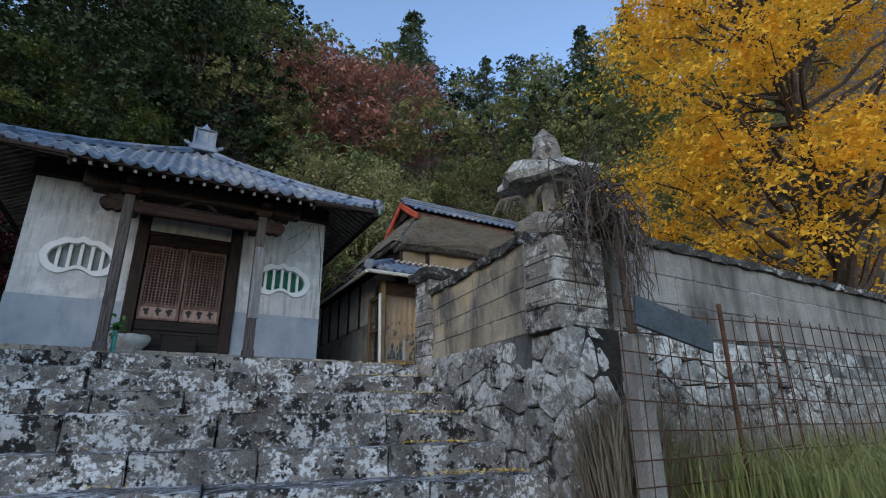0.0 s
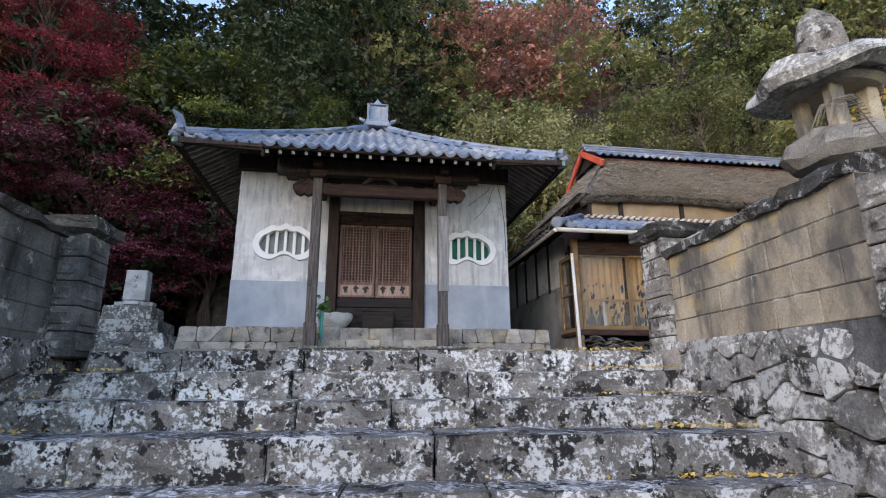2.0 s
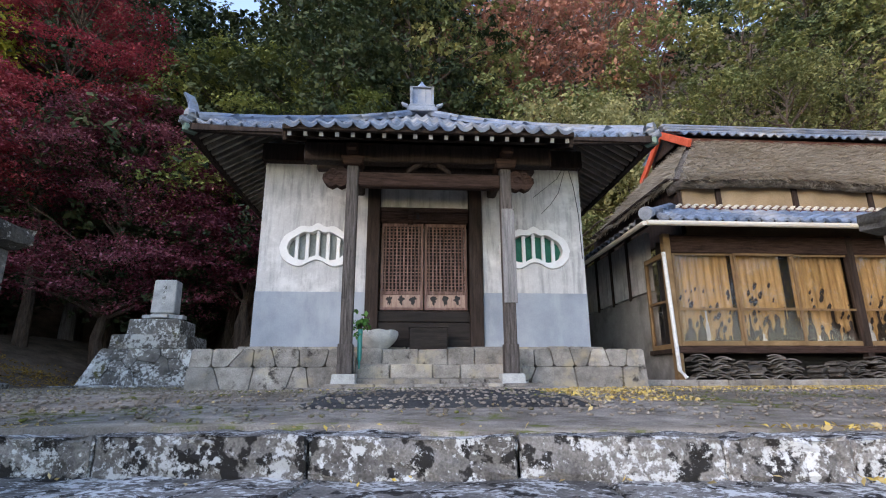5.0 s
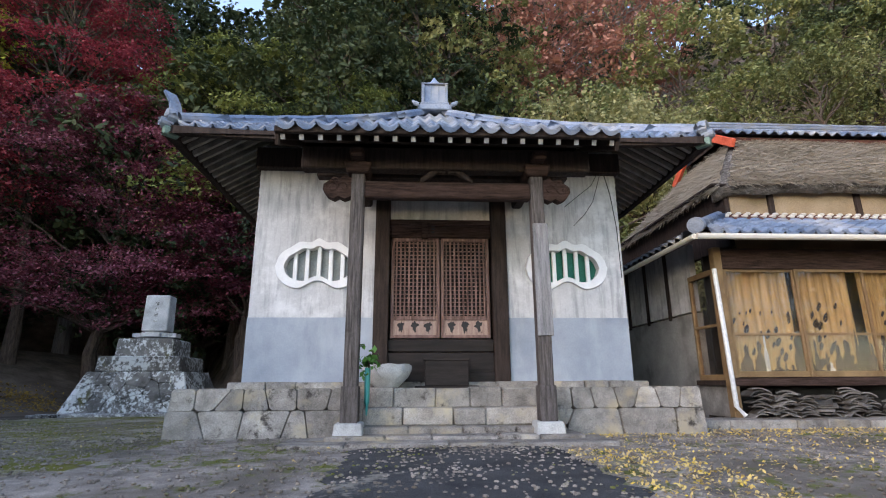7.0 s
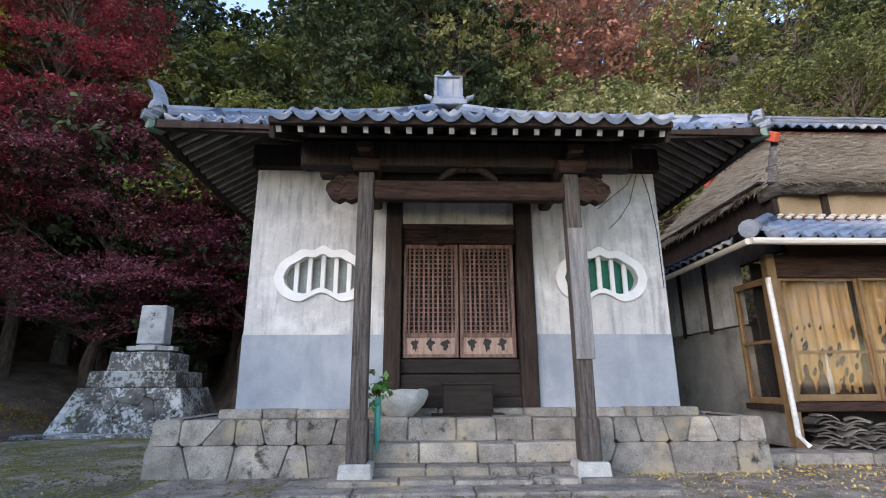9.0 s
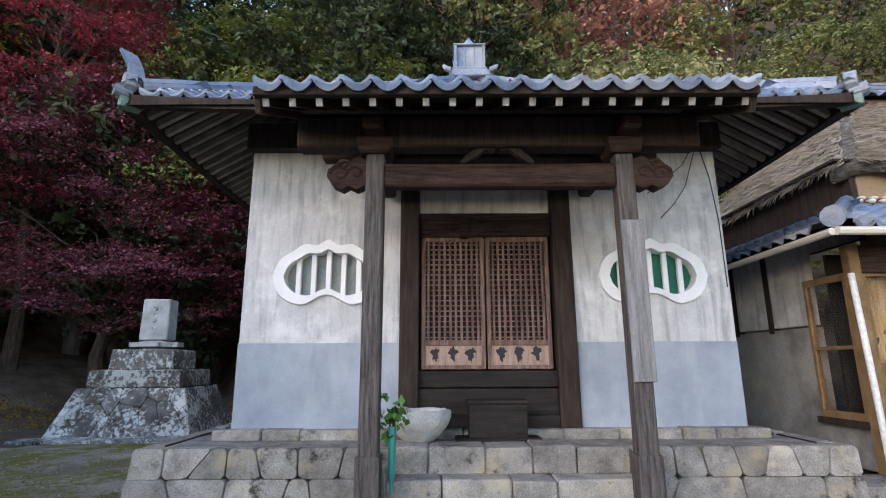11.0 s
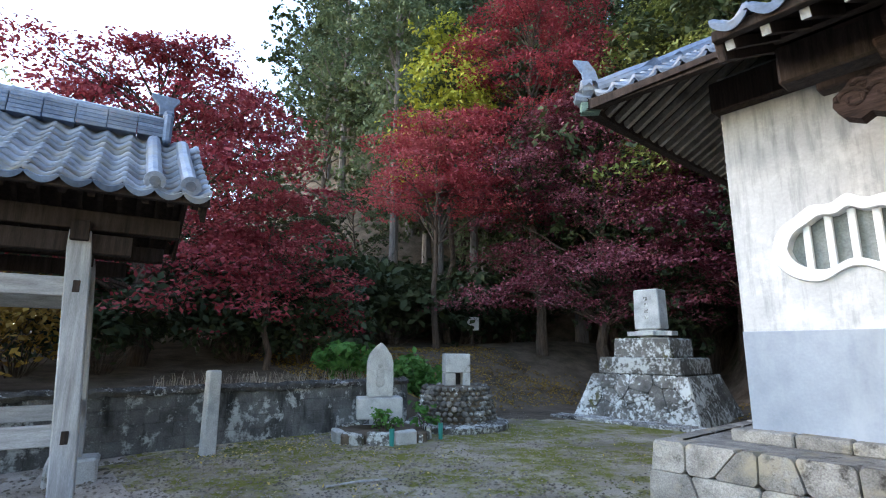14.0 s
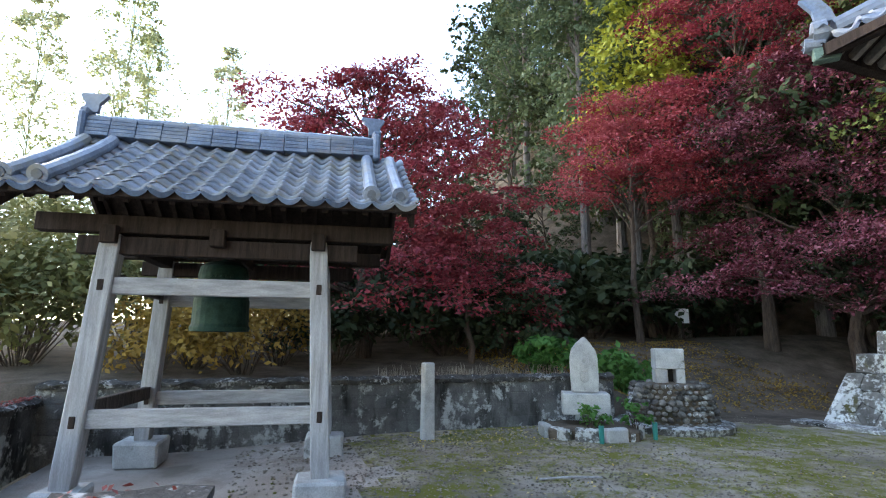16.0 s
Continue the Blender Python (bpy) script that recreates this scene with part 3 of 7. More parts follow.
# ---- stone stairs ----
SKEW = -0.12
STEPS = [(5.82, 2.17), (5.33, 1.99), (4.98, 1.79), (4.47, 1.59), (4.14, 1.34), (3.62, 1.13), (3.05, 0.92), (2.45, 0.71), (1.85, 0.50), (1.2, 0.28)]
stairs = thing("stone_stairs", "wide flight of lichen-spotted grey stone steps", "stairs", kind="structure")
rng = random.Random(3)
for i, (y, z) in enumerate(STEPS):
    rise = z - (STEPS[i + 1][1] if i + 1 < len(STEPS) else 0.02)
    x, right = (-2.25 if i == 0 else -2.35 - 0.22 * i), 2.72
    depth = (STEPS[i - 1][0] - y + 0.12) if i else 0.55
    while x < right - 0.05:
        w = rng.uniform(0.55, 1.45)
        if right - x - w < 0.3:
            w = right - x
        b = bmesh.new()
        bmesh.ops.create_cube(b, size=1.0)
        bmesh.ops.subdivide_edges(b, edges=[e for e in b.edges if abs(e.verts[0].co.x - e.verts[1].co.x) > 0.5], cuts=7)
        bmesh.ops.subdivide_edges(b, edges=[e for e in b.edges if abs(e.verts[0].co.z - e.verts[1].co.z) > 0.5 and e.verts[0].co.y < 0], cuts=3, use_grid_fill=True)
        for v in b.verts:
            v.co = Vector((v.co.x * (w - 0.003), (v.co.y + 0.5) * depth, (v.co.z + 0.5) * (rise + 0.03) - rise - 0.03))
        bmesh.ops.bevel(b, geom=[e for e in b.edges if e.calc_face_angle(0) > 0.5], offset=0.011, segments=2, affect="EDGES")
        for v in b.verts:
            v.co += Vector((rng.uniform(-0.004, 0.004), rng.uniform(-0.018, 0.014), rng.uniform(-0.014, 0.008)))
        for f in b.faces:
            f.smooth = False
        cx = x + w / 2
        part("step_block", b, M["step_stone"], stairs, m=Matrix.Translation((cx, y + SKEW * cx, z + rng.uniform(-0.012, 0.008))) @ Matrix.Rotation(math.atan(SKEW) + rng.uniform(-0.01, 0.01), 4, "Z") @ Matrix.Rotation(rng.uniform(-0.008, 0.008), 4, "Y"))
        x += w

# ---- boundary walls and gate pillars ----
pillar("gate_pillar", "block gate pillar with mossy overhanging capstone", 3.2, 5.93, 0.44, 0.4, 2.12, 3.3, "pillar_block")
pillar("gate_pillar", "dark mouldy block gate pillar with mossy capstone", -2.59, 6.2, 0.46, 0.4, 2.12, 3.2, "pillar_dark")
block_wall("wall_east_of_stairs", "yellowed concrete block wall beside the stairs", (2.91, 3.52), (3.13, 5.72), 2.24, 3.08, 0.2, "block_yellow")
block_wall("wall_west_of_stairs", "blackened concrete block wall beside the stairs", (-2.66, 3.6), (-2.66, 5.99), 2.3, 3.15, 0.2, "block_dark")
block_wall("wall_front_east", "long stained concrete wall above a field", (3.5, 3.3), (24.0, 3.75), 2.3, 3.16, 0.22, "block", long=0.62, course=0.29)
pillar("corner_pillar", "grey rock-faced block corner pillar hung with dry vine", 3.05, 3.3, 0.56, 0.42, 2.22, 3.02, "pillar_block", cap=False)
block_wall("wall_front_west", "dark block wall topped with fallen red leaves", (-2.75, 3.5), (-10.3, 3.35), 2.3, 2.95, 0.2, "block_dark")
block_wall("wall_back_west", "stained grey block retaining wall at the bank", (-10.12, 3.4), (-10.12, 13.6), 2.28, 3.18, 0.24, "block_dark")

for nm, lab, o, u, w, v, h, seed in (
        ("wall_rubble_east", "pale lichened rubble retaining wall beside the steps", (2.92, 6.0, 0.3), (-0.055, -1, 0), 2.95, (0.05, 0, 1), 1.95, 11),
        ("wall_rubble_front", "rubble stone footing under the long front wall", (2.79, 3.02, 0.2), (1, 0.02, 0), 4.0, (0, 0.03, 1), 2.04, 12),
        ("wall_rubble_west", "dark rubble footing beside the steps", (-2.58, 3.4, 0.3), (0.03, 1, 0), 3.1, (-0.03, 0, 1), 1.95, 13)):
    bm = bmesh.new()
    uu = Vector(u).normalized()
    nn = uu.cross(Vector(v)).normalized()
    vv = Vector(v).normalized()
    base = Matrix(((uu.x, -nn.x, vv.x, o[0]), (uu.y, -nn.y, vv.y, o[1]), (uu.z, -nn.z, vv.z, o[2]), (0, 0, 0, 1)))
    box(bm, 0.3 if "front" in nm else 0, w, 0.04, 0.5, -0.3, h, m=base)
    wall = single(nm, bm, M["mortar"], lab, "wall", kind="structure")
    stone_face(wall, o, u, v, w, h, 0.29, 0.21, M["rubble"] if "west" not in nm else M["step_stone"], seed, gap=0.012, proud=0.05, wild=0.48)
bm = bmesh.new()
box(bm, 6.8, 24, 3.2, 3.55, 0.2, 2.3, 0.02, m=Matrix.Rotation(0.02, 4, "Z") @ Matrix.Translation((0, -0.05, 0)))
single("wall_footing_front", bm, M["rubble"], "stained footing below the long front wall", "wall", kind="structure")

# ---- the plastered hall ----
HX, HY = 0.365, 16.2          # centre of the hall
W0, W1, WF, WB = -2.85, 3.58, 13.1, 19.3
hall = thing("temple_hall", "small white plastered temple hall with blue-grey hipped tile roof", "temple hall", (0, 0, 0))


def window_outline(w, top, bot, n=36):
    """Half-fan outline with a small peak and scalloped foot."""
    up, down = [], []
    for i in range(n + 1):
        s = -1 + 2 * i / n
        a = abs(s)
        z = top * (1 - a ** 2.6) ** 0.6 * (1 + 0.045 * math.cos(a * 4.4 * math.pi)) + top * 0.07 * max(0, 1 - a * 6)
        up.append((s * w, z))
        d = bot * (1 - a ** 4) ** 0.6 * (0.62 + 0.38 * math.sin(min(1, a / 0.5) * math.pi / 2) ** 2)
        down.append((s * w, -d))
    return up + down[-2:0:-1]


def wall_panel(x0, x1, z0, z1, y, hole=None):
    """A wall slab, with an opening of any outline cut through."""
    b = bmesh.new()
    edges = []
    for loop in ([(x0, z0), (x1, z0), (x1, z1), (x0, z1)], hole):
        if loop:
            vs = [b.verts.new((x, y, z)) for x, z in loop]
            edges += [b.edges.new((vs[i], vs[(i + 1) % len(vs)])) for i in range(len(vs))]
    bmesh.ops.triangle_fill(b, edges=edges, use_beauty=True)
    for f in b.faces:
        if f.normal.y > 0:
            f.normal_flip()
    ex = bmesh.ops.extrude_face_region(b, geom=b.faces[:])
    bmesh.ops.translate(b, verts=[e for e in ex["geom"] if isinstance(e, bmesh.types.BMVert)], vec=(0, 0.22, 0))
    bmesh.ops.recalc_face_normals(b, faces=b.faces[:])
    return b


ZD = 4.1          # top of the grey dado
for x0, x1, wx, panel in ((W0, -0.78, -1.74, "grey_panel"), (1.52, W1, 2.56, "green_panel")):
    hole = [(wx + x, 4.96 + z) for x, z in window_outline(0.585, 0.34, 0.27)]
    part("front_wall", wall_panel(x0, x1, ZD, 7.2, WF, hole), M["plaster"], hall, "white lime plaster with grey rain streaks")
    bm = bmesh.new()
    box(bm, x0 - 0.012, x1 + 0.004, WF - 0.012, WF + 0.22, 3.02, ZD, 0.006)
    part("dado", bm, M["dado"], hall, "pale blue-grey mortar dado")
    win = new("scalloped_window")
    win.parent = hall
    win.location = (wx, WF, 4.96)
    bm = bmesh.new()
    outer, inner = window_outline(0.72, 0.45, 0.38), window_outline(0.575, 0.33, 0.26)
    for ya, yb in ((-0.055, 0.0),):
        lo = [bm.verts.new((x, ya, z)) for x, z in outer]
        li = [bm.verts.new((x, ya, z)) for x, z in inner]
        lob = [bm.verts.new((x * 1.02, yb, z * 1.02)) for x, z in outer]
        lib = [bm.verts.new((x, 0.12, z)) for x, z in inner]
        n = len(lo)
        for i in range(n):
            j = (i + 1) % n
            bm.faces.new((lo[i], li[i], li[j], lo[j]))
            bm.faces.new((lo[j], lob[j], lob[i], lo[i]))
            bm.faces.new((li[i], lib[i], lib[j], li[j]))
    part("window_surround", bm, M["plaster_white"], win, "raised white plaster surround")
    for k in range(5):
        x = -0.4 + 0.2 * k
        bm = bmesh.new()
        box(bm, x - 0.034, x + 0.034, 0.025, 0.085, -0.26, 0.36, 0.008)
        part("bar", bm, M["plaster_white"], win)
    bm = bmesh.new()
    box(bm, -0.62, 0.62, 0.125, 0.15, -0.32, 0.42)
    part("shutter", bm, M[panel], win, "green shutter behind the bars" if panel == "green_panel" else "grey shutter behind the bars")
bm = bmesh.new()
box(bm, -0.78, 1.52, WF + 0.06, WF + 0.2, 5.8, 7.2)
part("front_wall", bm, M["plaster"], hall)
for x in (W0 + 0.002, W1 - 0.222):
    bm = bmesh.new()
    box(bm, x, x + 0.22, WF + 0.22, WB - 0.2, ZD, 7.2)
    part("side_wall", bm, M["plaster"], hall)
    bm = bmesh.new()
    box(bm, x - 0.012, x + 0.232, WF + 0.22, WB, 3.02, ZD - 0.002)
    part("dado", bm, M["dado"], hall)
bm = bmesh.new()
box(bm, W0 + 0.01, W1 - 0.01, WB - 0.2, WB, 3.02, 7.2)
part("back_wall", bm, M["plaster"], hall)

# door bay
for x0, x1, y0, mat in ((-0.78, -0.53, -0.09, "timber"), (1.24, 1.5, -0.09, "timber")):
    bm = bmesh.new()
    box(bm, x0, x1, WF + y0, WF + 0.2, 3.05, 6.95, 0.012)
    part("door_post", bm, M[mat], hall, "dark square timber post")
bm = bmesh.new()
box(bm, -0.53, 1.24, WF - 0.02, WF + 0.14, 5.5, 5.79, 0.012)
box(bm, -0.53, 1.24, WF - 0.05, WF + 0.05, 5.72, 5.82, 0.008)
box(bm, 0.02, 0.13, WF - 0.06, WF, 5.47, 5.79, 0.01)
part("lintel", bm, M["timber_h"], hall, "brown carved lintel board")
bm = bmesh.new()
for k in range(3):
    box(bm, 0.19, 0.25, WF - 0.025, WF - 0.021, 5.58 + 0.06 * k, 5.62 + 0.06 * k)
part("paper_slip", bm, M["ink"], hall, "small dark slip with faded marks")
for y0, y1, z0, z1 in ((-0.06, 0.16, 3.03, 3.2), (-0.01, 0.1, 3.2, 3.52), (0.005, 0.1, 3.535, 3.74)):
    bm = bmesh.new()
    box(bm, -0.53, 1.24, WF + y0, WF + y1, z0, z1, 0.008)
    part("sill_board", bm, M["black_wood"], hall, "black stained sill board")
# two lattice door leaves
for x0, x1, tilt in ((-0.5, 0.335, 0), (0.36, 1.2, 0)):
    leaf = new("lattice_door")
    leaf.parent = hall
    leaf.location = (x0, WF + 0.04, 3.76)
    leaf["label"] = "closed lattice door leaf of faded brown wood"
    w, h = x1 - x0, 1.74
    for a0, a1, c0, c1 in ((0, 0.055, 0, h), (w - 0.055, w, 0, h), (0.055, w - 0.055, 0, 0.05), (0.055, w - 0.055, 0.3, 0.37), (0.055, w - 0.055, h - 0.06, h)):
        bm = bmesh.new()
        box(bm, a0, a1, -0.02, 0.03, c0, c1, 0.005)
        part("door_frame", bm, M["door_wood"], leaf)
    bm = bmesh.new()
    box(bm, 0.055, w - 0.055, 0.0, 0.015, 0.05, 0.3)
    part("lower_panel", bm, M["door_board"], leaf, "pale board with dark weathered blotches")
    for k in range(3):          # worn dark hollows of the pierced panel
        bm = bmesh.new()
        cx = 0.18 + k * 0.23
        ragged = []
        for q in range(22):
            an = 2 * math.pi * q / 22
            wide = 0.085 if math.sin(an) > 0 else 0.045
            ragged.append((cx + wide * math.cos(an) * R.uniform(0.55, 1.1), 0.2 + (0.09 if math.sin(an) > 0 else 0.13) * math.sin(an) * R.uniform(0.5, 1.1)))
        extruded(bm, ragged, 0.003, m=Matrix.Translation((0, -0.002, 0)))
        part("dark_blotch", bm, M["ink"], leaf)
    for k in range(10):
        x = 0.055 + (w - 0.11) * (k + 0.5) / 10
        bm = bmesh.new()
        box(bm, x - 0.016, x + 0.016, -0.016, 0.012, 0.37, h - 0.06, 0.003)
        part("lattice_bar", bm, M["door_wood"], leaf)
    for k in range(19):
        z = 0.37 + (h - 0.43) * (k + 0.5) / 19
        bm = bmesh.new()
        box(bm, 0.055, w - 0.055, 0.014, 0.026, z - 0.008, z + 0.008)
        part("lattice_rail", bm, M["door_wood"], leaf)
    # dark sheet painted as the shade behind the lattice
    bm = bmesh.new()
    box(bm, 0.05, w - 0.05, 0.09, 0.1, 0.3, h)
    part("shade_backing", bm, M["interior_shade"], leaf)
    # dark squares painted as shade in the lattice gaps
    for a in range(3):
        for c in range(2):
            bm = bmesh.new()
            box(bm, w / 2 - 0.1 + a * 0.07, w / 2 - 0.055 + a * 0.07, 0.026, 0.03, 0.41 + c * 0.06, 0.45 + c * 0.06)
            part("shade_square", bm, M["interior_shade"], leaf)

# stone platform
PL0, PL1, PF = -3.45, 4.12, 12.15
plinth = thing("stone_platform", "raised platform of fitted granite blocks under the hall", "platform", kind="structure")
bm = bmesh.new()
box(bm, PL0 + 0.1, PL1 - 0.1, PF + 0.1, 19.9, 2.1, 2.93, 0.01)
part("core", bm, M["plinth_stone"], plinth)
for (o, u, w, seed) in (((-3.55, PF - 0.06, 2.25), (1, 0, 0), 2.62, 21), ((1.78, PF - 0.06, 2.25), (1, 0, 0), 2.4, 22)):
    stone_face(plinth, o, u, (0, 0.1, 1), w, 0.42, 0.56, 0.36, M["plinth_stone"], seed, gap=0.004, proud=0.05, wild=0.48)
    stone_face(plinth, (o[0] + 0.04, o[1] + 0.04, 2.66), u, (0, 0.1, 1), w - 0.05, 0.31, 0.36, 0.31, M["plinth_stone"], seed + 50, gap=0.005, thick=0.35, proud=0.045, wild=0.36)
stone_face(plinth, (PL0 - 0.1, 19.8, 2.25), (0, -1, 0), (0.12, 0, 1), 7.7, 0.72, 0.7, 0.38, M["plinth_stone"], 23, gap=0.007, proud=0.03)
stone_face(plinth, (PL1 + 0.1, PF, 2.25), (0, 1, 0), (-0.12, 0, 1), 7.6, 0.72, 0.7, 0.38, M["plinth_stone"], 24, gap=0.007, proud=0.03)


def stone_row(parent, x0, x1, y, z0, z1, depth, lo, hi, mat, seed, bev=0.018, name="stone"):
    rng = random.Random(seed)
    x = x0
    while x < x1 - 0.02:
        w = rng.uniform(lo, hi)
        if x1 - x - w < lo * 0.6:
            w = x1 - x
        b = bmesh.new()
        box(b, x + 0.004, x + w - 0.004, y + rng.uniform(-0.012, 0.012), y + depth, z0, z1 + rng.uniform(-0.012, 0.006), bev, 0.006)
        part(name, b, M[mat], parent)
        x += w


stone_row(plinth, W0 - 0.18, W1 + 0.18, WF - 0.2, 2.92, 3.05, 0.25, 0.35, 0.8, "plinth_stone", 33)
for z0, z1, y in ((2.69, 2.97, PF - 0.02), (2.47, 2.7, PF - 0.32), (2.25, 2.48, PF - 0.62)):
    stone_row(plinth, -0.8, 1.76, y, z0, z1, 0.55, 0.4, 0.75, "plinth_stone", int(z0 * 100))
for x in (-0.86, 1.84):          # cheek slabs of the steps
    bm = bmesh.new()
    box(bm, x - 0.07, x + 0.07, PF - 0.42, PF + 0.1, 2.25, 2.82, 0.015, 0.006)
    part("cheek_stone", bm, M["plinth_stone"], plinth)
# apron kerb before the steps
apron = thing("stone_apron", "low weathered stone kerb before the hall steps", "kerb", kind="structure")
stone_row(apron, -1.7, 2.4, 10.8, 2.28, 2.35, 0.85, 0.5, 1.3, "plinth_stone", 41)
stone_row(apron, -1.2, 2.1, 11.2, 2.3, 2.4, 0.65, 0.5, 0.9, "plinth_stone", 42)
bm = bmesh.new()
b = bmesh.new()
bmesh.ops.create_grid(b, x_segments=14, y_segments=26, size=0.5)
for v in b.verts:
    e = max(abs(v.co.x), abs(v.co.y)) > 0.49
    yy = 8.95 + v.co.y * 3.5
    v.co = Vector((0.38 + v.co.x * 2.35 + (R.uniform(-0.08, 0.08) if e else 0), yy, ground_z(0, yy) + (0.002 if e else 0.035 + R.uniform(-0.004, 0.006))))
pour(bm, b)
single("asphalt_path", bm, M["asphalt"], "cracked dark asphalt path to the hall", "path", kind="structure")

# porch posts, beam and noses
for x, patched in ((-0.925, False), (1.69, True)):
    post = new("porch_post")
    post.parent = hall
    post.location = (x, 11.5, 2.38)
    bm = bmesh.new()
    box(bm, -0.2, 0.2, -0.2, 0.2, -0.1, 0.16, 0.015, 0.006, taper=0.86)
    part("base_stone", bm, M["tomb_stone"], post, "pale square base stone")
    bm = bmesh.new()
    box(bm, -0.095, 0.095, -0.095, 0.095, 0.16, 3.62, 0.018)
    part("shaft", bm, M["post_wood"], post, "weathered grey-brown square shaft")
    bm = bmesh.new()
    box(bm, -0.115, 0.115, -0.115, 0.115, 0.16, 0.62, 0.01)
    part("foot_sleeve", bm, M["post_wood"], post, "cracked timber sleeve round the foot")
    if patched:
        bm = bmesh.new()
        box(bm, -0.1, 0.12, -0.125, -0.095, 1.27, 2.87, 0.006, 0.004)
        part("splint_board", bm, M["splint"], post, "silvered splint board nailed to the shaft")
    bm = bmesh.new()
    box(bm, -0.16, 0.16, -0.16, 0.16, 3.6, 3.76, 0.02, taper=1.25)
    box(bm, -0.4, 0.4, -0.1, 0.1, 3.76, 3.9, 0.03)
    box(bm, -0.1, 0.1, -0.4, 0.4, 3.76, 3.9, 0.03)
    for s in (-0.32, 0.0, 0.32):
        box(bm, s - 0.1, s + 0.1, -0.11, 0.11, 3.9, 4.02, 0.02, taper=1.15)
    part("bracket", bm, M["timber_h"], post, "dark wooden bracket block")
    s = -1 if x < 0 else 1
    bm = bmesh.new()          # carved cloud nosing with volutes on both faces
    edge = [(0.08, 3.27), (0.19, 3.22), (0.27, 3.26), (0.34, 3.22), (0.44, 3.27), (0.5, 3.36), (0.49, 3.44), (0.42, 3.49), (0.36, 3.56), (0.26, 3.53), (0.2, 3.58), (0.08, 3.54)]
    extruded(bm, [(s * a, c) for a, c in (edge if s > 0 else edge[::-1])], 0.16, m=Matrix.Translation((0, -0.08, 0)))
    for face in (-0.085, 0.085):
        for cx, cz, r, turn in ((0.37, 3.39, 0.1, 2.4), (0.2, 3.4, 0.085, 2.0), (0.31, 3.49, 0.05, 1.5)):
            curl = [(s * (cx + r * (1 - k / 20) * math.cos(turn * math.pi * k / 16)), face, cz + r * (1 - k / 20) * math.sin(turn * math.pi * k / 16)) for k in range(17)]
            scroll = bmesh.new()
            tube(scroll, curl, [0.022 - 0.0007 * k for k in range(17)], 6)
            part("volute", scroll, M["timber_h"], post)
    part("carved_nosing", bm, M["timber_h"], post, "carved dark brown beam nosing")
bm = bmesh.new()
box(bm, -0.83, 1.6, 11.41, 11.59, 5.63, 5.88, 0.025)
part("porch_beam", bm, M["timber_h"], hall, "reddish-brown porch tie beam")
bm = bmesh.new()          # frog-leg strut
for s in (-1, 1):
    tube(bm, [(HX + s * 0.02, 11.5, 6.08), (HX + s * 0.14, 11.5, 6.1), (HX + s * 0.26, 11.5, 6.0), (HX + s * 0.38, 11.5, 5.91)], [0.06, 0.07, 0.05, 0.03], 8)
part("carved_strut", bm, M["timber"], hall, "carved frog-leg strut")
bm = bmesh.new()
box(bm, -1.75, 2.5, 11.38, 11.62, 6.06, 6.4, 0.02)
part("porch_purlin", bm, M["timber"], hall)
for x in (-0.925, 1.69):
    bm = bmesh.new()
    box(bm, x - 0.09, x + 0.09, 11.62, 12.95, 6.0, 6.3, 0.03)
    part("tie_beam", bm, M["timber"], hall)
bm = bmesh.new()
box(bm, -1.7, 2.44, 12.3, 12.5, 6.3, 6.62, 0.02)
part("inner_purlin", bm, M["timber"], hall)
bm = bmesh.new()
box(bm, W0 - 0.05, W1 + 0.05, WF - 0.16, WF + 0.1, 6.72, 7.1, 0.015)
for x in (W0 - 0.05, W1 - 0.15):
    box(bm, x, x + 0.2, WF + 0.1, WB, 6.86, 7.1, 0.015)
part("wall_plate", bm, M["timber"], hall)


# ---- tiled roofs ----
def tile_verts(w, l, thick=0.026, wave=0.066, n=9):
    """One pantile: a wave across its width w, length l up the slope (+y), front edge at y = 0."""
    top, und = [], []
    for i in range(n):
        s = i / (n - 1)
        z = wave * (math.cos((s * 1.12 - 0.06) * 2 * math.pi) * 0.5 + 0.18 * (1 if s > 0.86 else 0))
        top.append(((s - 0.5) * w * 1.04, z))
    vs, fs = [], []
    for y, lift in ((-0.03, 0.04), (l, 0.0)):
        for x, z in top:
            vs.append((x, y, z + lift))
    for x, z in top:
        vs.append((x, -0.028, z + 0.04 - thick * 1.6))
    for i in range(n - 1):
        fs.append((i, i + 1, n + i + 1, n + i))
        fs.append((2 * n + i, 2 * n + i + 1, i + 1, i))
    return vs, fs


def joined(name, pieces, mat, parent, label=""):
    """Many placed copies of small shapes in one mesh."""
    V, F = [], []
    for vs, fs, m in pieces:
        o = len(V)
        V += [tuple(m @ Vector(v)) for v in vs]
        F += [tuple(i + o for i in f) for f in fs]
    me = bpy.data.meshes.new(name)
    me.from_pydata(V, [], F)
    me.polygons.foreach_set("use_smooth", [True] * len(F))
    return link(name, me, mat, parent, label)


def frame_at(p, px, py):
    """A pose at p whose x runs to px and y to py (points), z out of them."""
    x = (Vector(px) - Vector(p)).normalized()
    y = (Vector(py) - Vector(p))
    z = x.cross(y).normalized()
    y = z.cross(x).normalized()
    return Matrix(((x.x, y.x, z.x, p[0]), (x.y, y.y, z.y, p[1]), (x.z, y.z, z.z, p[2]), (0, 0, 0, 1)))


RH = 4.36          # half side of the hall roof


def roof_z(d, u):
    """Height of the roof at distance d from the centre (across the slope), u along the eave."""
    s = d / RH
    if s <= 1:
        z = 9.72 - 2.86 * s ** 0.86
        return z + 0.09 * (abs(u) / RH) ** 4 * s
    return 9.72 - 2.86 - (d - RH) * 0.44


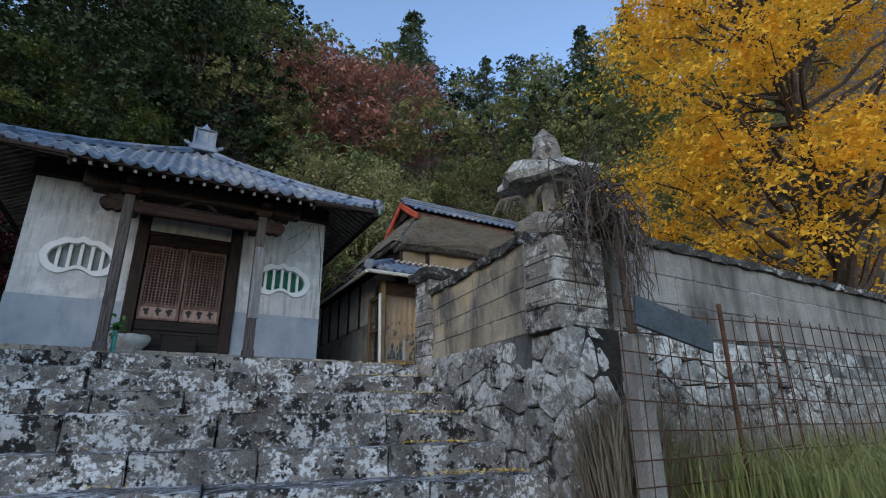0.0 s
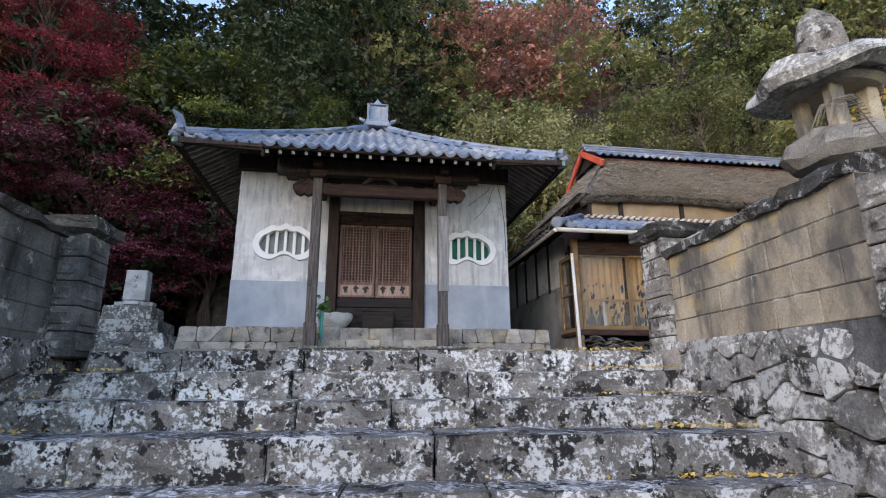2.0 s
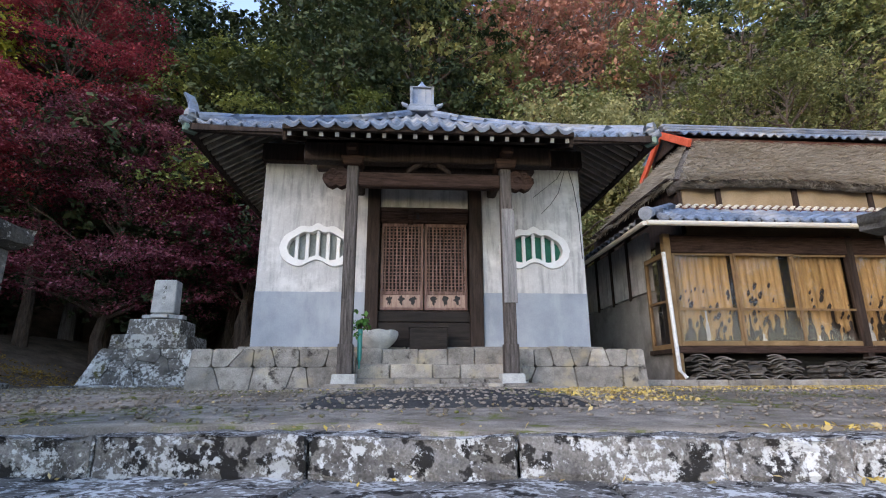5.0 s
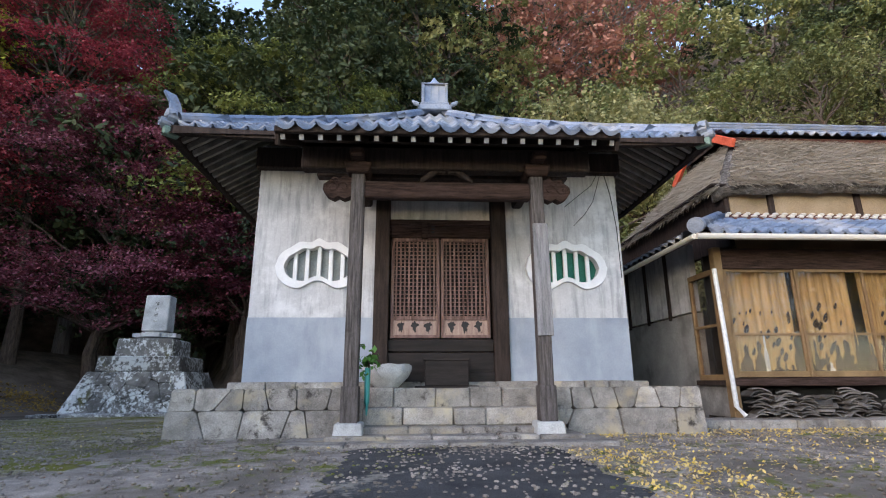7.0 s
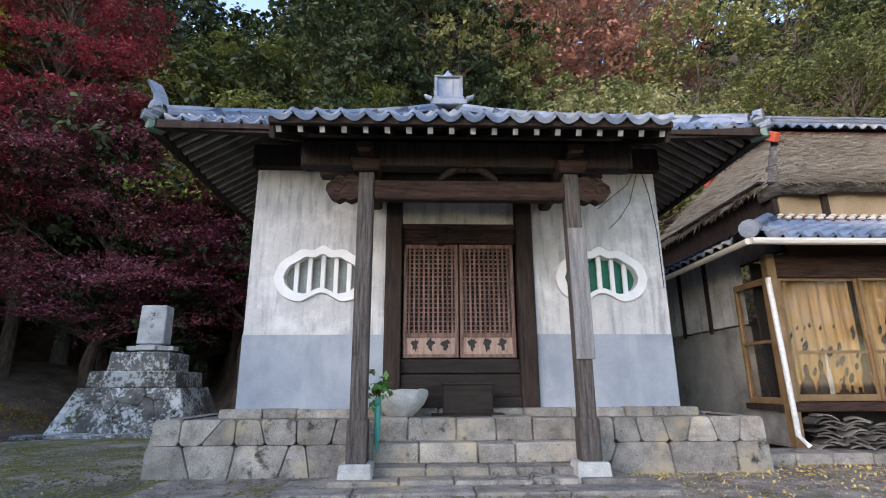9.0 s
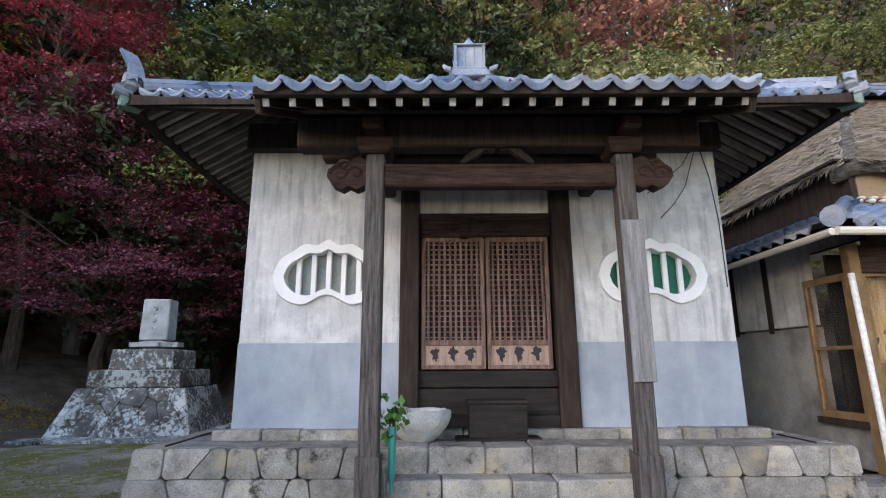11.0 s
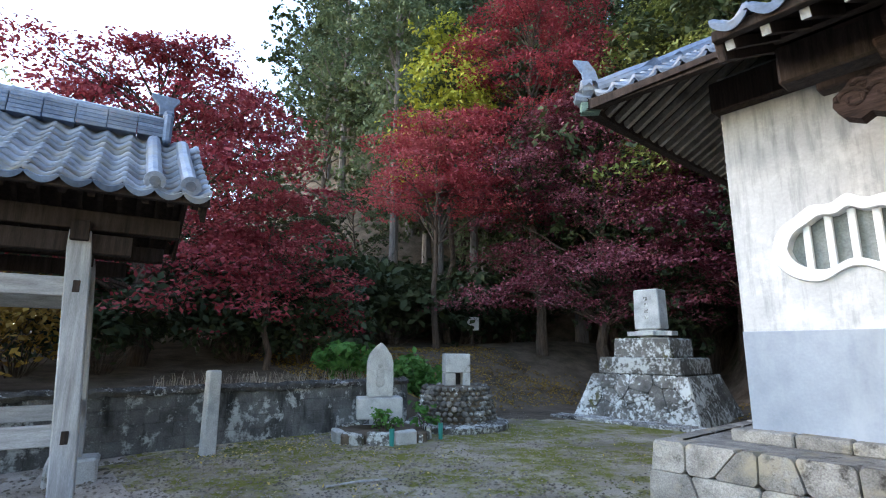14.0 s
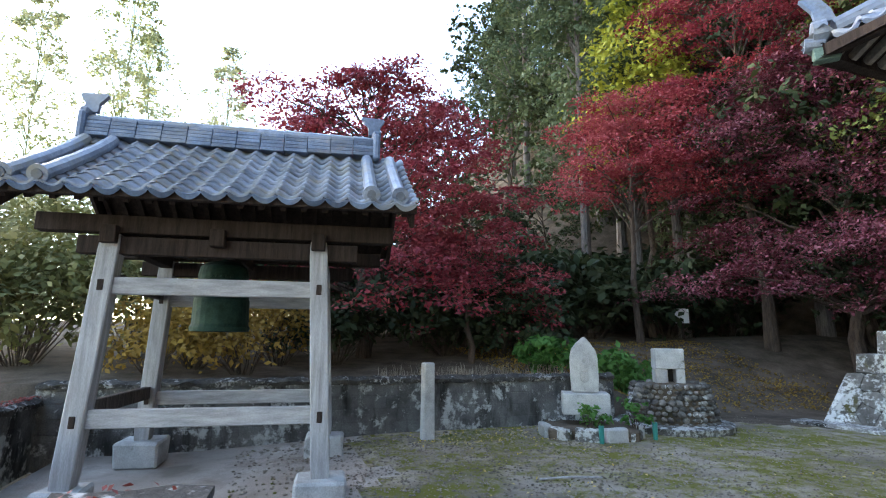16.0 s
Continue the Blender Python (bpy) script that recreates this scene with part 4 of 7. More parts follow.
TW, TL = 0.268, 0.235
TV, TF = tile_verts(TW, TL)
tile_me = bpy.data.meshes.new("roof_tile")
tile_me.from_pydata(TV, [], TF)
tile_me.polygons.foreach_set("use_smooth", [True] * len(TF))
tile_me.materials.append(M["tile_piece"])
# eave face: the rounded lip that hangs from each lowest tile
LIP = bmesh.new()
low_edge = [((i / 10 - 0.5) * TW * 0.98, 0.022 - 0.085 * math.sin(i / 10 * math.pi) ** 0.8) for i in range(11)]
extruded(LIP, low_edge + [(x, 0.05 - 0.055 * math.sin((x / TW + 0.5) * math.pi)) for x, z in low_edge[-2:0:-1]], 0.03, m=Matrix.Translation((0, -0.06, 0)))
LV = [tuple(v.co) for v in LIP.verts]
LIP.verts.index_update()
LF = [tuple(v.index for v in f.verts) for f in LIP.faces]
lip_me = done(LIP, "eave_lip")
lip_me.materials.append(M["tile_piece"])
roof = new("hipped_roof")
roof.parent = hall
roof["label"] = "blue-grey pantile hipped roof with upturned corners"
for side in range(4):
    rot = Matrix.Translation((HX, HY, 0)) @ Matrix.Rotation(side * math.pi / 2, 4, "Z")

    def P(u, d):
        return rot @ Vector((u, -d, roof_z(d, u)))
    pieces = []
    nc = int(RH / TW)
    porch_end = RH + 1.27 if side == 0 else RH
    j, d = 0, porch_end
    while d > 0.3:
        wide = min(d, RH) if d <= RH else 2.27
        k = int((wide if d <= RH else 2.2) / TW)
        for i in range(-k, k + 1):
            u = i * TW
            if abs(u) > wide + 0.05:
                continue
            m = frame_at(P(u, d), P(u + 0.05, d), P(u, d - TL))
            if d == porch_end or (side == 0 and abs(d - RH) < TL * 0.41 and abs(u) > 2.27) :
                link("eave_tile", lip_me, None, roof, m=m)
            if d > RH - 0.1 and side == 0 and (d > RH or abs(u) < 2.27):
                link("roof_tile", tile_me, None, roof, m=m)
            else:
                pieces.append((TV, TF, m))
        d -= TL * 0.82
    tagged(joined("tile_field", pieces, M["tile"], roof), kind="stuff")
    # underside boards, rafters
    bm = bmesh.new()
    for half in (-1, 1):
        row = []
        for a in range(9):
            dd = RH + 0.02 - a * (RH - 0.4) / 8
            row.append([bm.verts.new(P(half * dd * b / 6, dd) - Vector((0, 0, 0.07))) for b in range(7)])
        for a, b in zip(row, row[1:]):
            for i in range(6):
                bm.faces.new((a[i], a[i + 1], b[i + 1], b[i]))
    part("sheathing", bm, M["timber"], roof)
    for i in range(-19, 20):
        u = i * 0.22
        if side == 0 and abs(u) < 2.2:
            continue
        bm = bmesh.new()
        p, q = P(u, RH - 0.06), P(u, max(abs(u), RH - 1.5))
        if (p - q).length < 0.1:
            continue
        m = frame_at(p, p + rot.to_3x3() @ Vector((1, 0, 0)), q)
        box(bm, -0.035, 0.035, 0, (p - q).length, -0.17, -0.085, m=m)
        part("rafter", bm, M["soffit"], roof)
    bm = bmesh.new()          # eave board
    seg = [(-1 + 2 * i / 16) * RH for i in range(17)]
    vs = []
    for u in seg:
        p = P(u, RH - 0.02)
        o = rot.to_3x3() @ Vector((0, 0.1, 0))
        vs.append([bm.verts.new(p + Vector((0, 0, -0.02))), bm.verts.new(p + Vector((0, 0, -0.15))), bm.verts.new(p + o + Vector((0, 0, -0.15))), bm.verts.new(p + o + Vector((0, 0, -0.02)))])
    for a, b in zip(vs, vs[1:]):
        for i in range(4):
            bm.faces.new((a[i], a[(i + 1) % 4], b[(i + 1) % 4], b[i]))
    part("eave_board", bm, M["timber"], roof)
    # hip ridge: stacked flat courses and a round cap
    bm = bmesh.new()
    pts = [P(dd, dd) for dd in [RH - 0.15 - (RH - 0.5) * i / 14 for i in range(15)]]
    tube(bm, [p + Vector((0, 0, 0.12)) for p in pts], [0.075 + 0.012 * (i % 2) for i in range(15)], 8)
    part("hip_cap", bm, M["tile_grey"] if side in (0, 1) else M["tile"], roof, "rounded hip ridge tiles")
    for lay, wdt in ((0.0, 0.125), (0.05, 0.105)):
        for a, b in zip(pts, pts[1:]):
            bm = bmesh.new()
            d_ = (b - a).normalized()
            s_ = (pts[-1] - pts[0]).cross(Vector((0, 0, 1))).normalized() * wdt
            lo, hi = Vector((0, 0, lay)), Vector((0, 0, lay + 0.05))
            q = [bm.verts.new(v) for v in (a - s_ + lo, a + s_ + lo, b + s_ + lo, b - s_ + lo, a - s_ + hi, a + s_ + hi, b + s_ + hi, b - s_ + hi)]
            for f in ((4, 5, 6, 7), (0, 4, 7, 3), (1, 2, 6, 5), (0, 1, 5, 4), (3, 7, 6, 2), (0, 3, 2, 1)):
                bm.faces.new([q[i] for i in f])
            part("hip_course_tile", bm, M["tile_piece"], roof)
    bm = bmesh.new()          # corner end tile and flared fin
    p = P(RH - 0.1, RH - 0.1)
    dv = (P(RH, RH) - P(RH - 1, RH - 1)).normalized()
    dv.z = 0
    dv.normalize()
    tube(bm, [p + Vector((0, 0, 0.1)), p + dv * 0.12 + Vector((0, 0, 0.1))], [0.13, 0.12], 12)
    tube(bm, [p + dv * 0.02 + Vector((0, 0, -0.04)), p + dv * 0.2 + Vector((0, 0, -0.02))], [0.07, 0.075], 10)
    part("corner_tile", bm, M["tile_grey"], roof, "round demon-tile corner end")
    bm = bmesh.new()
    q = p + Vector((0, 0, 0.2))
    sd = dv.cross(Vector((0, 0, 1)))
    fin = [(-0.1, 0.0), (0.08, 0.0), (0.1, 0.14), (0.2, 0.3), (0.02, 0.27), (-0.06, 0.14)]
    for s_ in (-1, 1):
        bm.faces.new([bm.verts.new(q + dv * a + Vector((0, 0, b)) + sd * s_ * 0.035) for a, b in fin][::s_])
    bm.verts.ensure_lookup_table()
    for i in range(6):
        bm.faces.new((bm.verts[i], bm.verts[(i + 1) % 6], bm.verts[6 + (i + 1) % 6], bm.verts[6 + i]))
    if side == 0 or side == 3:
        part("corner_fin", bm, M["tile"], roof, "flared blue-grey fin tile") if side == 3 else bm.free()
    else:
        bm.free()
    bm = bmesh.new()
    box(bm, -0.06, 0.06, -0.15, 0.08, -0.21, -0.07, 0.01, m=frame_at(P(RH - 0.06, RH - 0.06), P(RH - 0.06, RH - 0.06) + dv.cross(Vector((0, 0, 1))), P(RH - 0.06, RH - 0.06) + dv))
    part("hip_rafter_cap", bm, M["copper"], roof, "green copper-clad hip rafter end")

# porch roof underside
bm = bmesh.new()
row = []
for d in (RH + 1.26, RH + 0.6, RH, RH - 0.9):
    row.append([bm.verts.new((HX + u, HY - d, roof_z(d, 0) - 0.06)) for u in (-2.3, 0, 2.3)])
for a, b in zip(row, row[1:]):
    for i in range(2):
        bm.faces.new((a[i], a[i + 1], b[i + 1], b[i]))
part("porch_sheathing", bm, M["timber"], roof)
for i in range(-9, 10):
    u = i * 0.245
    bm = bmesh.new()
    p, q = Vector((HX + u, HY - RH - 1.2, roof_z(RH + 1.2, 0))), Vector((HX + u, HY - RH + 0.6, roof_z(RH - 0.6, 0)))
    box(bm, -0.032, 0.032, -0.03, (p - q).length, -0.19, -0.1, 0.004, m=frame_at(p, p + Vector((1, 0, 0)), q))
    part("porch_rafter", bm, M["timber"], roof)
    bm = bmesh.new()
    box(bm, -0.03, 0.03, -0.036, -0.03, -0.187, -0.103, m=frame_at(p, p + Vector((1, 0, 0)), q))
    part("rafter_end", bm, M["silver_wood"], roof, "pale weathered rafter end")
bm = bmesh.new()
box(bm, HX - 2.3, HX + 2.3, HY - RH - 1.26, HY - RH - 1.18, roof_z(RH + 1.25, 0) - 0.1, roof_z(RH + 1.25, 0) - 0.015, 0.008)
part("porch_eave_board", bm, M["timber"], roof)
for s in (-1, 1):
    bm = bmesh.new()
    p, q = Vector((HX + s * 2.28, HY - RH - 1.22, roof_z(RH + 1.22, 0))), Vector((HX + s * 2.28, HY - RH + 0.3, roof_z(RH - 0.3, 0)))
    box(bm, -0.03, 0.03, -0.02, (p - q).length, -0.26, -0.02, 0.01, m=frame_at(p, p + Vector((1, 0, 0)), q))
    part("porch_barge_board", bm, M["timber"], roof)
# finial: tiled dew basin and jewel
fin = new("roof_finial")
fin.parent = hall
fin.location = (HX, HY, 9.55)
fin["label"] = "square tiled finial box with a pointed jewel"
bm = bmesh.new()
box(bm, -0.42, 0.42, -0.42, 0.42, 0.0, 0.14, 0.02)
box(bm, -0.36, 0.36, -0.36, 0.36, 0.14, 0.24, 0.02)
part("base_course", bm, M["tile_grey"], fin)
bm = bmesh.new()
box(bm, -0.28, 0.28, -0.28, 0.28, 0.24, 0.76, 0.015)
part("box", bm, M["tile"], fin)
for s in (-1, 1):
    for q in (-1, 1):
        bm = bmesh.new()
        box(bm, s * 0.29 - 0.035, s * 0.29 + 0.035, q * 0.29 - 0.035, q * 0.29 + 0.035, 0.24, 0.77, 0.01)
        part("corner_strip", bm, M["tile_grey"], fin)
bm = bmesh.new()
box(bm, -0.34, 0.34, -0.34, 0.34, 0.75, 0.79, 0.01)
part("lid", bm, M["tile_grey"], fin)
for q in (-0.1, 0.1):
    bm = bmesh.new()
    box(bm, q - 0.012, q + 0.012, -0.295, -0.278, 0.25, 0.75, 0.004)
    part("panel_strip", bm, M["tile_grey"], fin)
bm = bmesh.new()
lathe(bm, [(0.15, 0.79), (0.17, 0.87), (0.13, 0.97), (0.06, 1.06), (0.012, 1.14)], 14)
part("jewel", bm, M["tile"], fin)
for s in (-1, 1):
    bm = bmesh.new()
    tube(bm, [(s * 0.4, -0.45, 0.1), (s * 0.5, -0.47, 0.13), (s * 0.55, -0.47, 0.19)], [0.06, 0.055, 0.03], 8)
    part("scroll", bm, M["tile_grey"], fin)
bm = bmesh.new()
tube(bm, [(0.2, 0.1, 0.77), (0.24, 0.1, 1.1), (0.3, 0.1, 1.45)], [0.012, 0.01, 0.006], 5)
part("dry_stalk", bm, M["bark"], fin)


# ---- thatched house ----
house = thing("thatched_house", "old house with grey thatch, tiled pent roof and curtained windows", "house")
FX, FY, FR = 5.42, 13.3, 17.5
bm = bmesh.new()
box(bm, FX + 0.05, FX + 0.2, FY + 1.0, 20.0, 2.3, 4.35)
part("side_wall", bm, M["house_wall"], house, "grey stained plaster side wall")
for k in range(5):
    bm = bmesh.new()
    box(bm, FX + 0.06, FX + 0.18, FY + 1.02 + k * 1.05, FY + 1.95 + k * 1.05, 4.39, 5.75)
    part("upper_panel", bm, M["plaster"], house, "pale plaster panel between posts")
    bm = bmesh.new()
    box(bm, FX + 0.03, FX + 0.17, FY + 1.95 + k * 1.05, FY + 2.07 + k * 1.05, 4.3, 5.9, 0.008)
    part("wall_post", bm, M["timber"], house)
bm = bmesh.new()
box(bm, FX + 1.0, FR, FY + 0.85, FY + 1.0, 2.3, 6.9)
part("inner_wall", bm, M["ochre_wall"], house, "ochre earthen upper wall")
for k in range(6):
    bm = bmesh.new()
    box(bm, FX + 1.8 + k * 1.9, FX + 1.92 + k * 1.9, FY + 0.79, FY + 0.87, 5.9, 6.95, 0.006)
    part("wall_post", bm, M["timber"], house)
# added closing wall; its dark colour stands for the thatch eave's shadow
bm = bmesh.new()
box(bm, FX + 0.88, FX + 0.98, FY + 0.85, 19.6, 5.7, 6.95)
part("upper_side_wall", bm, M["timber"], house, "closing gable wall below the thatch, dark for the eave's shadow")
bm = bmesh.new()
box(bm, FX + 0.6, FR, FY + 0.75, 19.2, 6.96, 7.0)
part("thatch_soffit", bm, M["timber"], house)
bm = bmesh.new()
box(bm, FX, FR, FY - 0.04, FY + 0.1, 5.02, 5.4, 0.012)
part("head_beam", bm, M["timber_h"], house, "brown head beam over the windows")
bm = bmesh.new()
box(bm, FX - 0.02, FR, FY - 0.06, FY + 0.12, 2.95, 3.09, 0.012)
part("sill_beam", bm, M["timber_h"], house)
for x in (FX, FX + 4.05, FX + 8.1):
    bm = bmesh.new()
    box(bm, x - 0.07, x + 0.08, FY - 0.05, FY + 0.1, 2.42, 5.42, 0.01)
    part("corner_post", bm, M["window_wood"] if x == FX else M["timber"], house)
for k in range(9):
    x0 = FX + 0.12 + k * 1.315
    win = new("sliding_window")
    win.parent = house
    win.location = (x0, FY + (0.0 if k % 2 else 0.04), 3.1)
    win["label"] = "wood-framed sliding window with tan curtain behind glass"
    w, h = 1.33, 1.93
    for a0, a1, c0, c1 in ((0, 0.05, 0, h), (w - 0.05, w, 0, h), (0.05, w - 0.05, 0, 0.1), (0.05, w - 0.05, h - 0.055, h), (0.05, w - 0.05, 0.72, 0.765)):
        bm = bmesh.new()
        box(bm, a0, a1, -0.02, 0.02, c0, c1, 0.004)
        part("window_frame", bm, M["window_wood"], win)
    for c0, c1 in ((0.1, 0.72), (0.765, h - 0.055)):
        bm = bmesh.new()
        box(bm, 0.05, w - 0.05, -0.003, 0.003, c0, c1)
        g = part("pane", bm, M["glass"], win)
        g.visible_shadow = False
    bm = bmesh.new()
    n = 40
    gap = 0.16 if k % 2 else 0.0
    cols = [[bm.verts.new((0.05 + (w - 0.1 - gap) * i / n, 0.14 + 0.03 * math.sin(i * 1.1 + k) + 0.012 * math.sin(i * 2.7), z)) for z in (0.12, h)] for i in range(n + 1)]
    for a, b in zip(cols, cols[1:]):
        bm.faces.new((a[0], b[0], b[1], a[1])).smooth = True
    part("curtain", bm, M["curtain"], win, "tan pleated curtain with dark leaf motifs")
    rr = random.Random(50 + k)
    for n_ in range(26):          # dark leaf sprays printed low on the cloth
        bm = bmesh.new()
        cx, hh = rr.uniform(0.1, w - 0.12), rr.uniform(0.03, 0.1)
        cz = 0.2 + 1.1 * rr.random() ** 1.6
        b = bmesh.new()
        bmesh.ops.create_icosphere(b, subdivisions=1, radius=1)
        for v in b.verts:
            v.co = Vector((cx + v.co.x * hh * rr.uniform(0.3, 0.7) + 0.3 * hh * v.co.z, 0.098 + v.co.y * 0.006, cz + v.co.z * hh))
        pour(bm, b)
        part("motif", bm, M["ink"], win)
# near-black sheet behind the curtains, painted as the room's unlit depth
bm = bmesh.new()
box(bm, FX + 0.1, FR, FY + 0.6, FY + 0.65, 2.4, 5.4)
part("room_shade", bm, M["interior_shade"], house)
bm = bmesh.new()
box(bm, FX + 0.1, FR, FY + 0.1, FY + 1.2, 2.98, 3.02)
part("veranda_floor", bm, M["timber_h"], house)
# ornaments on the sill inside the windows
rr = random.Random(58)
for k in range(44):
    x = FX + 0.25 + k * 0.13 + rr.uniform(-0.04, 0.04)
    hh, w = rr.choice((rr.uniform(0.2, 0.45), rr.uniform(0.45, 0.85))), rr.uniform(0.045, 0.1)
    pot = thing("sill_ornament", "dark glazed bottle or figurine standing behind the window", "ornament", (x, FY + 0.085, 3.1), 0, "ornaments on the sill")
    bm = bmesh.new()
    lathe(bm, [(w * 0.7, 0.0), (w, hh * 0.25), (w * 0.9, hh * 0.5), (w * 0.35, hh * 0.68), (w * 0.45, hh * 0.8), (w * 0.42, hh * 0.93), (w * 0.1, hh)], 12, squash=(1, 0.3))
    part("body", bm, M["tomb_stone"] if k % 9 == 4 else M["old_glaze"], pot)
# side window
win = new("side_window")
win.parent = house
win.location = (FX, FY + 0.14, 3.05)
win["label"] = "narrow brown-framed window in the end wall"
for y0, y1, c0, c1 in ((0, 0.06, 0, 2.0), (0.8, 0.86, 0, 2.0), (0.06, 0.8, 0, 0.1), (0.06, 0.8, 1.9, 2.0), (0.06, 0.8, 0.95, 1.0)):
    bm = bmesh.new()
    box(bm, -0.03, 0.05, y0, y1, c0, c1, 0.004)
    part("window_frame", bm, M["window_wood"], win)
for c0, c1 in ((0.1, 0.95), (1.0, 1.9)):
    bm = bmesh.new()
    box(bm, 0.0, 0.005, 0.06, 0.8, c0, c1)
    part("pane", bm, M["glass"], win).visible_shadow = False
bm = bmesh.new()
box(bm, -0.07, 0.06, -0.02, 0.92, -0.09, 0.0, 0.006)
part("sill", bm, M["timber"], win)
bm = bmesh.new()
box(bm, FX + 0.04, FX + 0.16, FY + 0.1, FY + 1.0, 2.42, 2.96)
part("wall_below_window", bm, M["house_wall"], house)
# pent roof, front and west slopes
pent = new("pent_roof")
pent.parent = house
pent["label"] = "small blue-grey tiled pent roof"
EV = 0.75


def pent_z(d):
    return 5.52 + 0.5 * d


pieces = []
tiles_front = 0
for i in range(46):
    x = FX - 0.4 + i * TW
    for j in range(6):
        d = j * TL * 0.82
        if x < FX - EV + d - 0.05:
            continue
        p = Vector((x, FY - EV + d, pent_z(d)))
        m = frame_at(p, p + Vector((1, 0, 0)), p + Vector((0, 1, 0.5)))
        if i < 22:
            link("roof_tile", tile_me, None, pent, m=m)
            if j == 0:
                link("eave_tile", lip_me, None, pent, m=m)
        else:
            pieces.append((TV, TF, m))
for i in range(26):
    y = FY - 0.3 + i * TW
    for j in range(6):
        d = j * TL * 0.82
        if y < FY - EV + d:
            continue
        p = Vector((FX - EV + d, y, pent_z(d)))
        pieces.append((TV, TF, frame_at(p, p + Vector((0, -1, 0)), p + Vector((1, 0, 0.5)))))
tagged(joined("tile_field", pieces, M["tile"], pent), kind="stuff")
bm = bmesh.new()
a, b, c, d = (FX - EV, FY - EV, 5.46), (FR, FY - EV, 5.46), (FR, FY + 0.4, 6.03), (FX + 0.4, FY + 0.4, 6.03)
e, f_ = (FX - EV, 20.0, 5.46), (FX + 0.4, 20.0, 6.03)
va = [bm.verts.new(v) for v in (a, b, c, d, e, f_)]
bm.faces.new((va[0], va[1], va[2], va[3]))
bm.faces.new((va[0], va[3], va[5], va[4]))
part("sheathing", bm, M["timber"], pent)
bm = bmesh.new()
hip = [Vector((FX - EV + 0.1 + k * 0.1, FY - EV + 0.1 + k * 0.1, pent_z(0.1 + k * 0.1) + 0.09 - 0.03 * (k % 2))) for k in range(12)]
tube(bm, hip, [0.105 if k % 2 else 0.08 for k in range(12)], 9)
part("hip_tile", bm, M["tile"], pent)
bm = bmesh.new()
tube(bm, [hip[0] + Vector((-0.08, -0.08, -0.04)), hip[0] + Vector((0.02, 0.02, 0.0))], [0.14, 0.14], 12)
part("hip_end_tile", bm, M["tile_grey"], pent)
bm = bmesh.new()
for i in range(60):
    x = FX + 0.9 + i * 0.19
    box(bm, x - 0.4, x - 0.3, FY + 0.3, FY + 0.42, 6.13, 6.19, 0.02)
    box(bm, x - 0.3, x - 0.2, FY + 0.36, FY + 0.46, 6.2, 6.25, 0.02)
part("noshi_course", bm, M["gutter"], pent, "row of small ridge tiles under the wall")
bm = bmesh.new()
box(bm, FX + 0.4, FR, FY + 0.34, FY + 0.86, 5.98, 6.16, 0.02)
box(bm, FX + 0.44, FR, FY + 0.4, FY + 0.86, 6.164, 6.23, 0.02)
part("flashing_course", bm, M["ridge_board"], pent, "dull red-brown course at the wall")
# gutter and downpipe
gut = new("gutter")
gut.parent = house
gut["label"] = "cream plastic gutter with white downpipe"
bm = bmesh.new()
tube(bm, [(FX - 0.75, FY - EV - 0.03, 5.42), (FR, FY - EV - 0.03, 5.43)], 0.055, 8)
part("gutter_trough", bm, M["gutter"], gut)
bm = bmesh.new()
tube(bm, [(FX - EV - 0.03, FY - EV, 5.42), (FX - EV - 0.03, 20, 5.38)], 0.05, 8)
part("gutter_trough", bm, M["gutter"], gut)
bm = bmesh.new()
tube(bm, [(FX - 0.12, FY - 0.1, 5.0), (FX - 0.1, FY - 0.12, 3.8), (FX - 0.07, FY - 0.12, 2.62), (FX + 0.02, FY - 0.2, 2.47)], 0.04, 10)
part("downpipe", bm, M["white_pipe"], gut, "white downpipe")

# thatch: rings from the eave's underside up to the ridge
bm = bmesh.new()
ex0, ex1, ey0, ey1 = 6.2, 18.5, 13.95, 19.2
rings = []
prof = [(0.6, 6.95), (0.0, 6.74), (-0.05, 6.93), (0.05, 7.12), (0.35, 7.45), (0.7, 7.81), (1.05, 8.16), (1.4, 8.5), (1.72, 8.8)]
for inset, z in prof:
    x0, x1, y0, y1 = ex0 + inset * 0.9, ex1, ey0 + inset, ey1 - inset
    pts = []
    n1, n2, rad = 60, 26, 0.45
    for i in range(n1 + 1):
        pts.append((x1 + (x0 - x1) * i / n1, y0))
    for i in range(1, n2 + 1):
        pts.append((x0, y0 + (y1 - y0) * i / n2))
    ring = []
    for x, y in pts:
        dx, dy = max(0, x0 + rad - x), max(0, y0 + rad - y)
        q = math.hypot(dx, dy)
        if q > rad:
            x, y = x0 + rad - dx * rad / q, y0 + rad - dy * rad / q
        nz = noise.noise(Vector((x * 2.2, y * 2.2, z * 2.2))) * 0.07 + noise.noise(Vector((x * 9, y * 9, z * 9))) * 0.06
        sag = 0.05 * math.sin(x * 0.9)
        ring.append(bm.verts.new((x + nz * 0.4, y + nz, z + nz + sag * (1 if z < 7.3 else 0.3))))
    rings.append(ring)
for a, b in zip(rings, rings[1:]):
    for i in range(len(a) - 1):
        f = bm.faces.new((a[i], b[i], b[i + 1], a[i + 1]))
        f.smooth = True
part("thatch", bm, M["thatch"], house, "weathered grey thatch slope")
